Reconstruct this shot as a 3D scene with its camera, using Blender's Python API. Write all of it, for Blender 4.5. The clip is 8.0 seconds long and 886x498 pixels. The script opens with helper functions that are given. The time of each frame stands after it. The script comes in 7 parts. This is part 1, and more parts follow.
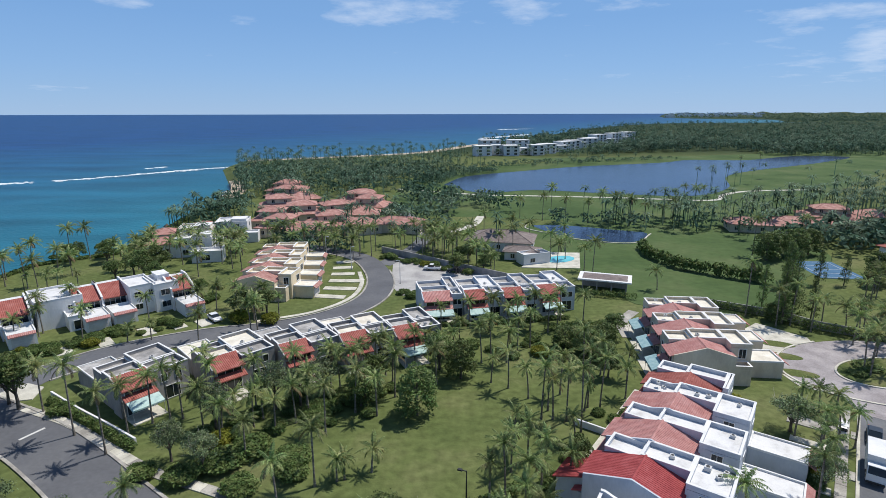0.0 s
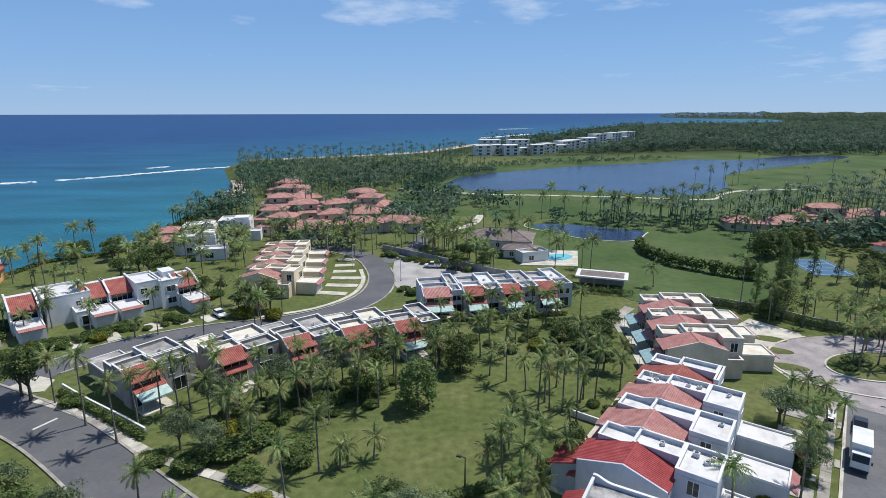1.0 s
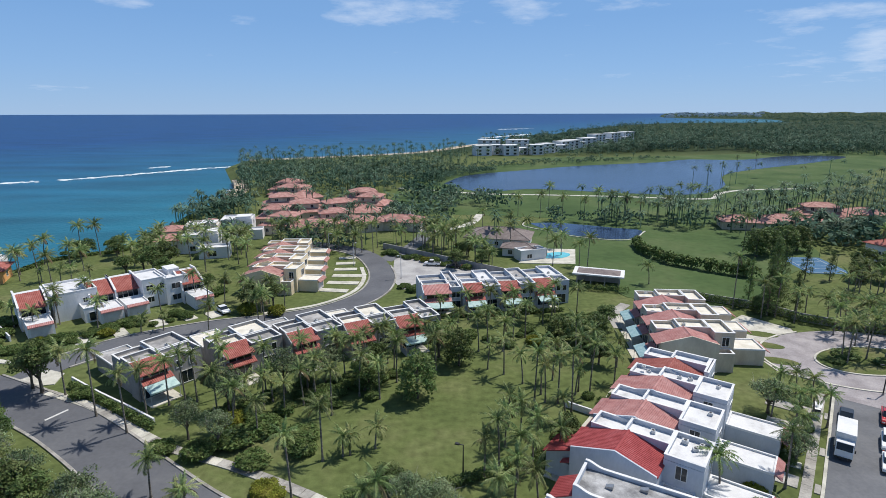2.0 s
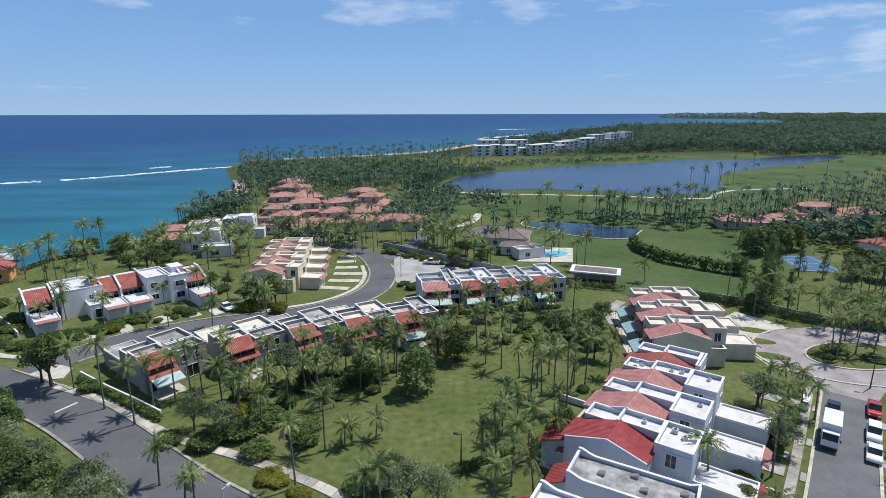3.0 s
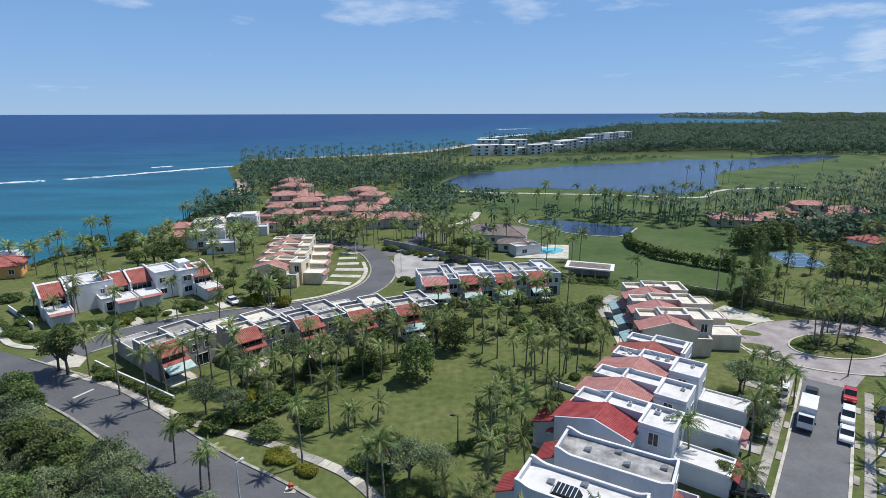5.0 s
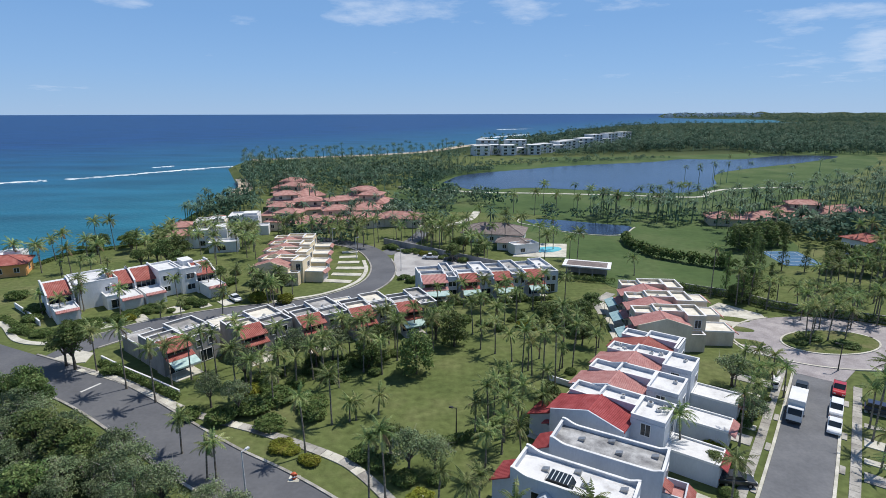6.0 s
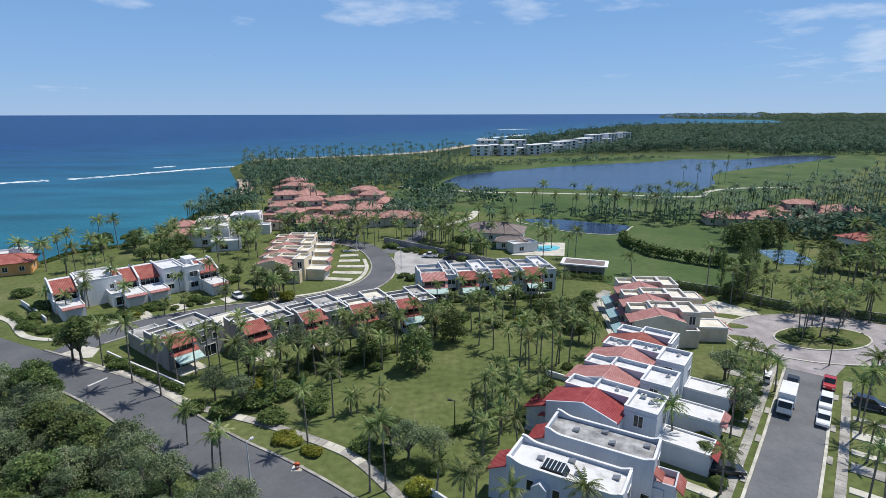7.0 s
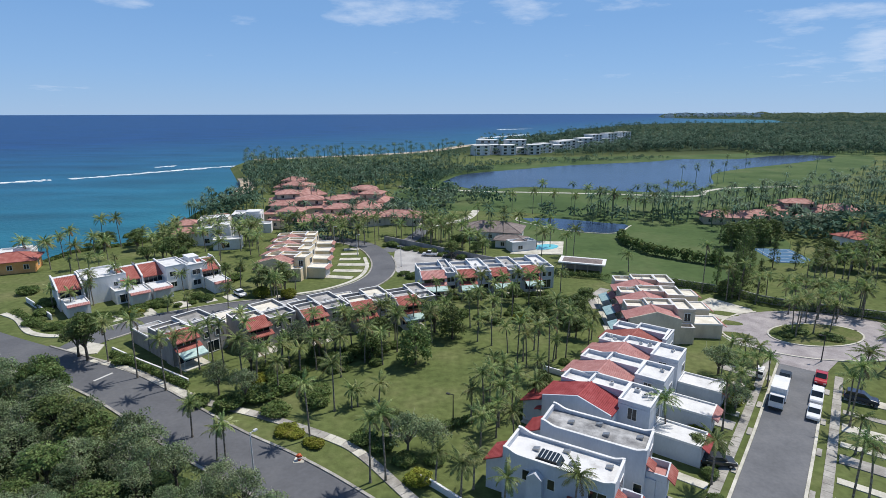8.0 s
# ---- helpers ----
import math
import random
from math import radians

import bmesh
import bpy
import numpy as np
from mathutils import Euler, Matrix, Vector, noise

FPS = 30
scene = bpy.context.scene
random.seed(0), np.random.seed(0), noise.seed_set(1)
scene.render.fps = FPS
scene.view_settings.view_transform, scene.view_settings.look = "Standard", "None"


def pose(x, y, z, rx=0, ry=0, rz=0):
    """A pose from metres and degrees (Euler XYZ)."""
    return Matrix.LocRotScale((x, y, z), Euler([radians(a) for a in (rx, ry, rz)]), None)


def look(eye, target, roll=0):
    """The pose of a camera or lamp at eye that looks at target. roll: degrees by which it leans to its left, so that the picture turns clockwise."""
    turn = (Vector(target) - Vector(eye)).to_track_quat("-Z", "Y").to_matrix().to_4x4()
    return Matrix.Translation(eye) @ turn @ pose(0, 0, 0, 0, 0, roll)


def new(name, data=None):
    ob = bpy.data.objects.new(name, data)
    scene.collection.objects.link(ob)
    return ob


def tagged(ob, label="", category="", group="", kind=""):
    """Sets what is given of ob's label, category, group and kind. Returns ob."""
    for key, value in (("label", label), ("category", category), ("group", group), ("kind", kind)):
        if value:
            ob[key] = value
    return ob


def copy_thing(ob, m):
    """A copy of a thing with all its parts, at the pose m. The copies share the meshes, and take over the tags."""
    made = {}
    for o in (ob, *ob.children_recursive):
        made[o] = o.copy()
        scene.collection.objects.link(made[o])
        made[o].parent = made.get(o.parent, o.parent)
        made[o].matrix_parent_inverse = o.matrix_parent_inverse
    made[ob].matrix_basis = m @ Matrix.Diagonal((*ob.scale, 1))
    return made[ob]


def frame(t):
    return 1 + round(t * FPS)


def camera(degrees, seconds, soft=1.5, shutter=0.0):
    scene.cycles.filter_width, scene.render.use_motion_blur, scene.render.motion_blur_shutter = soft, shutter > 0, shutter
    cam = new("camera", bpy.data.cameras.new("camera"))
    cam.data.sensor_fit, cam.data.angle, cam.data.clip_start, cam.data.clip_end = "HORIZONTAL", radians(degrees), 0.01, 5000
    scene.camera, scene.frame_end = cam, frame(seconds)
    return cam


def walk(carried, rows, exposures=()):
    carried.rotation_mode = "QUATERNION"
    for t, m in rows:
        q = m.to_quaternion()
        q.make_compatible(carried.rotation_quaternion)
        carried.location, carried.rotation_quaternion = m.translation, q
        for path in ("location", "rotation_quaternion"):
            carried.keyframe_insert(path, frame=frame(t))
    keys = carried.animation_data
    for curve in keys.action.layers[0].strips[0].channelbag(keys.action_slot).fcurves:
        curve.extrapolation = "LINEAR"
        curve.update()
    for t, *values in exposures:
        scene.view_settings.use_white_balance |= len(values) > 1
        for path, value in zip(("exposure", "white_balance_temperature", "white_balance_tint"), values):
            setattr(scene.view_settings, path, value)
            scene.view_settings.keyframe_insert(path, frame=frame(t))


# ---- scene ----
cam = camera(78.2, 8.0, soft=0.85)
PATH = [
    (0, (-0.511, 1.141, 44.47), (-0.691, 20.531, 39.58), -0.13),
    (0.5, (-0.473, -0.156, 44.519), (-0.663, 19.234, 39.619), -0.13),
    (1, (-0.407, -1.471, 44.571), (-0.597, 17.919, 39.671), -0.13),
    (1.5, (-0.333, -2.805, 44.624), (-0.523, 16.585, 39.724), -0.13),
    (3, (-0.094, -6.538, 44.77), (-0.274, 12.862, 39.88), -0.13),
    (3.5, (0.016, -7.704, 44.844), (-0.164, 11.686, 39.954), -0.13),
    (4, (0.061, -8.868, 44.889), (-0.109, 10.522, 39.989), -0.13),
    (4.5, (0.144, -10.013, 44.929), (-0.036, 9.377, 40.029), -0.13),
    (6, (0.389, -13.363, 45.05), (0.219, 6.027, 40.16), -0.13),
    (6.5, (0.483, -14.418, 45.058), (0.303, 4.972, 40.168), -0.13),
    (7, (0.62, -15.489, 45.075), (0.44, 3.901, 40.195), -0.13),
    (7.5, (0.733, -16.439, 45.113), (0.553, 2.951, 40.233), -0.13),
    (8, (0.866, -17.329, 45.153), (0.676, 2.061, 40.263), -0.13),
]

walk(cam, [(t, look(eye, aim, roll)) for t, eye, aim, roll in PATH], exposures=[(0.0, 0.15), (8.0, 0.15)])

# ---- world and sun ----
SUN_ELEV, SUN_AZ = radians(60), math.atan2(0.55, 0.83)      # azimuth counted from +x towards +y
world = bpy.data.worlds.new("world")
scene.world = world
world.use_nodes = True
wn, wl = world.node_tree.nodes, world.node_tree.links
wn.clear()


def wnode(kind, **kw):
    n = wn.new(kind)
    for key, value in kw.items():
        if key == "operation":
            n.operation = value
    return n


sky = wn.new("ShaderNodeTexSky")
sky.sky_type = "NISHITA"
sky.sun_disc = False
sky.sun_elevation = SUN_ELEV
sky.sun_rotation = math.pi / 2 - SUN_AZ
sky.altitude, sky.air_density, sky.dust_density, sky.ozone_density = 0, 1.0, 0.0, 3.0
# thin fair-weather clouds: noise on a flat layer over the place
tc = wn.new("ShaderNodeTexCoord")
sep = wn.new("ShaderNodeSeparateXYZ")
wl.new(tc.outputs["Generated"], sep.inputs[0])
# sea air: a clear blue band over the horizon
hz = wn.new("ShaderNodeValToRGB")
hz.color_ramp.elements[0].position, hz.color_ramp.elements[0].color = 0.0, (0.325, 0.535, 0.845, 1)
hz.color_ramp.elements[1].position, hz.color_ramp.elements[1].color = 0.22, (0.165, 0.370, 0.755, 1)
hm = hz.color_ramp.elements.new(0.07)
hm.color = (0.262, 0.482, 0.845, 1)
air = wn.new("ShaderNodeVectorMath")
air.operation = "SCALE"
air.inputs["Scale"].default_value = 7.9
hf = wn.new("ShaderNodeMapRange")
hf.inputs[1].default_value, hf.inputs[2].default_value, hf.inputs[3].default_value, hf.inputs[4].default_value = 0.15, 0.5, 0.9, 0.0
tint = wn.new("ShaderNodeMixRGB")
wl.new(sep.outputs[2], hz.inputs[0]), wl.new(hz.outputs[0], air.inputs[0]), wl.new(sep.outputs[2], hf.inputs[0])
wl.new(hf.outputs[0], tint.inputs[0]), wl.new(sky.outputs[0], tint.inputs[1]), wl.new(air.outputs[0], tint.inputs[2])
lift = wnode("ShaderNodeMath", operation="ADD")
lift.inputs[1].default_value = 0.13
wl.new(sep.outputs[2], lift.inputs[0])
lift2 = wnode("ShaderNodeMath", operation="MAXIMUM")
lift2.inputs[1].default_value = 0.03
wl.new(lift.outputs[0], lift2.inputs[0])
dx, dy = wnode("ShaderNodeMath", operation="DIVIDE"), wnode("ShaderNodeMath", operation="DIVIDE")
wl.new(sep.outputs[0], dx.inputs[0]), wl.new(lift2.outputs[0], dx.inputs[1])
wl.new(sep.outputs[1], dy.inputs[0]), wl.new(lift2.outputs[0], dy.inputs[1])
comb = wn.new("ShaderNodeCombineXYZ")
wl.new(dx.outputs[0], comb.inputs[0]), wl.new(dy.outputs[0], comb.inputs[1])
CLOUDS = [(-0.088, 0.168, 0.119, 0.023, 0.34), (-0.156, 0.151, 0.061, 0.01, 0.22), (0.118, 0.165, 0.06, 0.021, 0.34), (0.282, 0.171, 0.051, 0.013, 0.3), (0.535, 0.129, 0.045, 0.026, 0.3), (0.604, 0.078, 0.125, 0.022, 0.2), (-0.502, 0.157, 0.039, 0.013, 0.32), (-0.333, 0.145, 0.051, 0.009, 0.17), (0.602, 0.135, 0.05, 0.018, 0.24), (0.636, 0.1, 0.032, 0.036, 0.32), (0.295, 0.054, 0.061, 0.007, 0.14), (-0.612, 0.035, 0.05, 0.007, 0.15), (0.595, 0.048, 0.118, 0.017, 0.12), (0.188, 0.155, 0.03, 0.006, 0.18), (0.439, 0.1, 0.018, 0.006, 0.14)]
cn = wn.new("ShaderNodeTexNoise")
cn.inputs["Scale"].default_value, cn.inputs["Detail"].default_value, cn.inputs["Roughness"].default_value = 3.4, 8, 0.62
cmap = wn.new("ShaderNodeMapping")
cmap.inputs["Location"].default_value = (3.4, 1.3, 0)
wl.new(comb.outputs[0], cmap.inputs[0]), wl.new(cmap.outputs[0], cn.inputs["Vector"])
cr = wn.new("ShaderNodeValToRGB")
cr.color_ramp.elements[0].position, cr.color_ramp.elements[1].position = 0.66, 0.98
cr.color_ramp.elements[0].color, cr.color_ramp.elements[1].color = (0, 0, 0, 1), (0.62, 0.62, 0.62, 1)
# single small clouds: bearing and height of each over the sea, half its width and height, and how thick it is
bearing = wnode("ShaderNodeMath", operation="ARCTAN2")
wl.new(sep.outputs[0], bearing.inputs[0]), wl.new(sep.outputs[1], bearing.inputs[1])
cover = cn.outputs[0]
for east, up, half_w, half_h, thick in CLOUDS:
    du, dv = wnode("ShaderNodeMath", operation="SUBTRACT"), wnode("ShaderNodeMath", operation="SUBTRACT")
    wl.new(bearing.outputs[0], du.inputs[0]), wl.new(sep.outputs[2], dv.inputs[0])
    du.inputs[1].default_value, dv.inputs[1].default_value = east, up
    su, sv2 = wnode("ShaderNodeMath", operation="DIVIDE"), wnode("ShaderNodeMath", operation="DIVIDE")
    wl.new(du.outputs[0], su.inputs[0]), wl.new(dv.outputs[0], sv2.inputs[0])
    su.inputs[1].default_value, sv2.inputs[1].default_value = half_w, half_h
    both = wn.new("ShaderNodeCombineXYZ")
    wl.new(su.outputs[0], both.inputs[0]), wl.new(sv2.outputs[0], both.inputs[1])
    dist = wn.new("ShaderNodeVectorMath")
    dist.operation = "LENGTH"
    wl.new(both.outputs[0], dist.inputs[0])
    puff = wn.new("ShaderNodeMapRange")
    puff.interpolation_type = "SMOOTHSTEP"
    puff.inputs[1].default_value, puff.inputs[2].default_value, puff.inputs[3].default_value, puff.inputs[4].default_value = 0.0, 1.7, thick, 0.0
    wl.new(dist.outputs["Value"], puff.inputs[0])
    more = wnode("ShaderNodeMath", operation="ADD")
    wl.new(cover, more.inputs[0]), wl.new(puff.outputs[0], more.inputs[1])
    cover = more.outputs[0]
wl.new(cover, cr.inputs[0])
cmix = wn.new("ShaderNodeMixRGB")
cmix.inputs[2].default_value = (5.6, 6.5, 8.0, 1)
wl.new(cr.outputs[0], cmix.inputs[0]), wl.new(tint.outputs[0], cmix.inputs[1])
bg = wn.new("ShaderNodeBackground")
bg.inputs[1].default_value = 0.105
wl.new(cmix.outputs[0], bg.inputs[0])
wo = wn.new("ShaderNodeOutputWorld")
wl.new(bg.outputs[0], wo.inputs[0])

sun_data = bpy.data.lights.new("sun", "SUN")
sun_data.energy, sun_data.angle, sun_data.color = 4.0, radians(0.53), (1.0, 0.95, 0.87)
sun = new("sun", sun_data)
sv = Vector((math.cos(SUN_ELEV) * math.cos(SUN_AZ), math.cos(SUN_ELEV) * math.sin(SUN_AZ), math.sin(SUN_ELEV)))
sun.matrix_world = look(sv * 300, (0, 0, 0))


# ---- materials ----
def surface(name, colours, scale=1.0, rough=0.8, fine=0.0, bump=0.0, bump_scale=None, spec=0.3, island=0.0, obj=0.0, stretch=(1, 1, 1), spread=(0.35, 0.65), metal=0.0):
    """Broad noise between the colours, a fine grain over it, bump, and variation from piece to piece."""
    m = bpy.data.materials.new(name)
    m.use_nodes = True
    n, l = m.node_tree.nodes, m.node_tree.links
    b = n["Principled BSDF"]
    b.inputs["Roughness"].default_value = rough
    b.inputs["Specular IOR Level"].default_value = spec
    b.inputs["Metallic"].default_value = metal
    geo = n.new("ShaderNodeNewGeometry")
    mp = n.new("ShaderNodeMapping")
    mp.inputs["Scale"].default_value = stretch
    l.new(geo.outputs["Position"], mp.inputs[0])
    nz = n.new("ShaderNodeTexNoise")
    nz.inputs["Scale"].default_value, nz.inputs["Detail"].default_value, nz.inputs["Roughness"].default_value = scale, 6, 0.6
    l.new(mp.outputs[0], nz.inputs["Vector"])
    ramp = n.new("ShaderNodeValToRGB")
    els = ramp.color_ramp.elements
    while len(els) < len(colours):
        els.new(0.5)
    for k, c in enumerate(colours):
        f = k / max(1, len(colours) - 1)
        els[k].position = spread[0] + f * (spread[1] - spread[0])
        els[k].color = (*c, 1)
    l.new(nz.outputs[0], ramp.inputs[0])
    col = ramp.outputs[0]
    if fine:
        fz = n.new("ShaderNodeTexNoise")
        fz.inputs["Scale"].default_value, fz.inputs["Detail"].default_value = scale * 14, 3
        l.new(mp.outputs[0], fz.inputs["Vector"])
        hs = n.new("ShaderNodeHueSaturation")
        mr = n.new("ShaderNodeMapRange")
        mr.inputs[1].default_value, mr.inputs[2].default_value = 0.3, 0.7
        mr.inputs[3].default_value, mr.inputs[4].default_value = 1 - fine, 1 + fine
        l.new(fz.outputs[0], mr.inputs[0]), l.new(mr.outputs[0], hs.inputs["Value"]), l.new(col, hs.inputs["Color"])
        col = hs.outputs[0]
    for amount, kind in ((island, 0), (obj, 1)):
        if amount:
            src = n.new("ShaderNodeObjectInfo").outputs["Random"] if kind else geo.outputs["Random Per Island"]
            hs = n.new("ShaderNodeHueSaturation")
            mr = n.new("ShaderNodeMapRange")
            mr.inputs[3].default_value, mr.inputs[4].default_value = 1 - amount, 1 + amount
            mh = n.new("ShaderNodeMapRange")
            mh.inputs[3].default_value, mh.inputs[4].default_value = 0.5 - 0.05 * amount, 0.5 + 0.03 * amount
            l.new(src, mr.inputs[0]), l.new(mr.outputs[0], hs.inputs["Value"]), l.new(col, hs.inputs["Color"])
            l.new(src, mh.inputs[0]), l.new(mh.outputs[0], hs.inputs["Hue"])
            col = hs.outputs[0]
    l.new(col, b.inputs["Base Color"])
    if bump:
        bz = n.new("ShaderNodeTexNoise")
        bz.inputs["Scale"].default_value, bz.inputs["Detail"].default_value = bump_scale or scale * 10, 4
        l.new(mp.outputs[0], bz.inputs["Vector"])
        bp = n.new("ShaderNodeBump")
        bp.inputs["Strength"].default_value, bp.inputs["Distance"].default_value = bump, 0.1
        l.new(bz.outputs[0], bp.inputs["Height"]), l.new(bp.outputs[0], b.inputs["Normal"])
    return m


LAWN_FINE = surface("garden_lawn", [(0.070, 0.098, 0.032), (0.105, 0.128, 0.044), (0.165, 0.160, 0.078)], 0.18, 0.95, 0.2, 0.5, 3.0, 0.1)
FAIRWAY = surface("fairway", [(0.055, 0.092, 0.034), (0.074, 0.116, 0.043), (0.104, 0.136, 0.058)], 0.03, 0.95, 0.12, 0.3, 1.5, 0.1)
WOODFLOOR = surface("woodland_floor", [(0.018, 0.034, 0.012), (0.034, 0.054, 0.020), (0.070, 0.085, 0.034)], 0.05, 0.95, 0.3, 0.6, 1.0, 0.1)
ASPHALT = surface("asphalt", [(0.100, 0.103, 0.114), (0.120, 0.124, 0.136), (0.146, 0.149, 0.158)], 0.12, 0.9, 0.07, 0.3, 18, 0.25, spread=(0.3, 0.7))
ASPHALT_R = surface("asphalt_worn", [(0.122, 0.127, 0.138), (0.148, 0.153, 0.165), (0.175, 0.179, 0.190)], 0.15, 0.9, 0.08, 0.3, 18, 0.25)
CONCRETE = surface("concrete", [(0.24, 0.225, 0.205), (0.34, 0.325, 0.295), (0.44, 0.42, 0.385)], 0.35, 0.9, 0.12, 0.2, 12)
PALE_CONCRETE = surface("pale_concrete", [(0.40, 0.385, 0.33), (0.53, 0.51, 0.44), (0.62, 0.60, 0.53)], 0.4, 0.9, 0.08, 0.2, 12)
PAVER = surface("pavers", [(0.26, 0.235, 0.24), (0.32, 0.295, 0.30), (0.38, 0.35, 0.35)], 0.3, 0.9, 0.12, 0.3, 8)
PARKING = surface("parking_paving", [(0.30, 0.29, 0.29), (0.38, 0.37, 0.36), (0.44, 0.43, 0.42)], 0.2, 0.9, 0.1, 0.2, 8)
SAND = surface("beach_sand", [(0.30, 0.24, 0.17), (0.42, 0.35, 0.26), (0.52, 0.45, 0.35)], 0.1, 0.95, 0.1, 0.3, 2)
ROCK = surface("shore_rock", [(0.10, 0.075, 0.06), (0.20, 0.155, 0.12), (0.30, 0.25, 0.20)], 0.3, 0.9, 0.2, 0.6, 2)
WHITE = surface("white_render", [(0.58, 0.60, 0.62), (0.67, 0.68, 0.70), (0.73, 0.73, 0.73)], 0.35, 0.85, 0.04, 0.1, 10, spread=(0.25, 0.6), stretch=(1, 1, 0.4))
BLUEWHITE = surface("pale_blue_render", [(0.40, 0.435, 0.49), (0.48, 0.515, 0.57), (0.55, 0.58, 0.63)], 0.35, 0.85, 0.04, 0.1, 10, spread=(0.25, 0.6), stretch=(1, 1, 0.4))
GREYWALL = surface("grey_render", [(0.24, 0.235, 0.235), (0.32, 0.31, 0.305), (0.39, 0.375, 0.365)], 0.35, 0.88, 0.06, 0.1, 10, stretch=(1, 1, 0.4))
BEIGE = surface("beige_render", [(0.50, 0.43, 0.34), (0.60, 0.525, 0.42), (0.66, 0.59, 0.48)], 0.3, 0.88, 0.05, 0.1, 10, stretch=(1, 1, 0.4))
YELLOW = surface("yellow_render", [(0.60, 0.49, 0.33), (0.69, 0.58, 0.41), (0.75, 0.65, 0.48)], 0.3, 0.88, 0.05, 0.1, 10)
ORANGE = surface("orange_render", [(0.62, 0.29, 0.10), (0.70, 0.35, 0.13), (0.74, 0.40, 0.17)], 0.3, 0.88, 0.05, 0.1, 10)
ROOFWHITE = surface("white_roof_coating", [(0.46, 0.45, 0.44), (0.60, 0.60, 0.60), (0.68, 0.68, 0.68)], 0.5, 0.7, 0.05, 0.1, 8, spread=(0.3, 0.55))
ROOFCREAM = surface("cream_roof_coating", [(0.58, 0.54, 0.45), (0.68, 0.64, 0.55), (0.76, 0.73, 0.64)], 0.5, 0.75, 0.05, 0.1, 8)
ROOFPIT = surface("grey_roof_screed", [(0.22, 0.215, 0.21), (0.32, 0.31, 0.30), (0.46, 0.45, 0.44)], 0.5, 0.85, 0.1, 0.1, 8)
ROOFGREY = surface("weathered_roof_coating", [(0.16, 0.16, 0.165), (0.30, 0.30, 0.30), (0.46, 0.46, 0.46)], 0.55, 0.8, 0.1, 0.1, 8)
COPING = surface("white_coping", [(0.60, 0.61, 0.61), (0.70, 0.70, 0.70), (0.75, 0.75, 0.74)], 0.5, 0.8, 0.04)
GLASS = surface("dark_window_glass", [(0.012, 0.018, 0.024), (0.022, 0.030, 0.036)], 0.4, 0.08, spec=0.6)
FRAME = surface("white_window_frame", [(0.62, 0.63, 0.63), (0.74, 0.74, 0.73)], 2.0, 0.6)
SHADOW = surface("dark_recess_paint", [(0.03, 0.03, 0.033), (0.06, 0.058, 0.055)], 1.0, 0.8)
DOORWHITE = surface("garage_door_paint", [(0.58, 0.55, 0.54), (0.68, 0.65, 0.63)], 1.0, 0.6)
CANVAS = surface("pale_green_awning_cloth", [(0.34, 0.48, 0.47), (0.42, 0.57, 0.55), (0.50, 0.63, 0.60)], 1.2, 0.85, 0.05)
CANVAS_B = surface("blue_green_awning_cloth", [(0.22, 0.36, 0.40), (0.28, 0.43, 0.46), (0.34, 0.48, 0.50)], 1.2, 0.85, 0.05)
METAL = surface("galvanised_metal", [(0.30, 0.31, 0.32), (0.42, 0.43, 0.44)], 3.0, 0.45, metal=0.7)
DARKMETAL = surface("dark_painted_metal", [(0.03, 0.03, 0.032), (0.05, 0.05, 0.05)], 3.0, 0.5)
POLE = surface("pale_pole_paint", [(0.50, 0.51, 0.52), (0.60, 0.61, 0.61)], 3.0, 0.5)
TRUNK = surface("palm_trunk", [(0.12, 0.10, 0.08), (0.20, 0.18, 0.15), (0.30, 0.275, 0.24)], 1.2, 0.95, 0.2, 0.6, 8, stretch=(1, 1, 3))
TWIG = surface("pale_twigs", [(0.32, 0.31, 0.27), (0.48, 0.46, 0.41)], 1.5, 0.9)
BARK = surface("bark", [(0.07, 0.055, 0.042), (0.13, 0.11, 0.088), (0.20, 0.18, 0.15)], 1.5, 0.95, 0.2, 0.6, 8)
FROND = surface("palm_frond", [(0.110, 0.178, 0.060), (0.210, 0.285, 0.100), (0.400, 0.420, 0.185)], 0.5, 0.55, 0.15, spec=0.35, island=0.35, obj=0.3)
FROND_DRY = surface("dry_frond", [(0.14, 0.10, 0.05), (0.22, 0.17, 0.09)], 0.8, 0.8, 0.1)
LEAF = surface("dark_foliage", [(0.068, 0.118, 0.034), (0.120, 0.180, 0.055), (0.200, 0.250, 0.090)], 0.4, 0.6, 0.1, spec=0.3, island=0.45, obj=0.25)
LEAF_B = surface("olive_foliage", [(0.100, 0.155, 0.078), (0.165, 0.225, 0.112), (0.250, 0.300, 0.165)], 0.4, 0.65, 0.1, spec=0.25, island=0.45, obj=0.2)
LEAF_Y = surface("yellow_green_foliage", [(0.14, 0.17, 0.020), (0.20, 0.23, 0.030), (0.28, 0.28, 0.045)], 0.5, 0.65, 0.1, spec=0.25, island=0.35, obj=0.15)
HEDGE = surface("hedge_foliage", [(0.066, 0.115, 0.032), (0.118, 0.178, 0.052), (0.195, 0.245, 0.082)], 0.6, 0.65, 0.1, spec=0.25, island=0.4)
# far leaves: aerial haze is painted into this paler, bluer green
HAZED_LEAF = surface("hazed_distant_foliage", [(0.050, 0.102, 0.068), (0.092, 0.155, 0.104), (0.165, 0.220, 0.150)], 0.05, 0.8, 0.2, spec=0.15, island=0.6)
FOAM = surface("sea_foam", [(0.62, 0.66, 0.68), (0.82, 0.84, 0.85)], 0.1, 0.9)
POOL = surface("pool_water", [(0.10, 0.46, 0.52), (0.16, 0.56, 0.62)], 0.3, 0.1, spec=0.5)
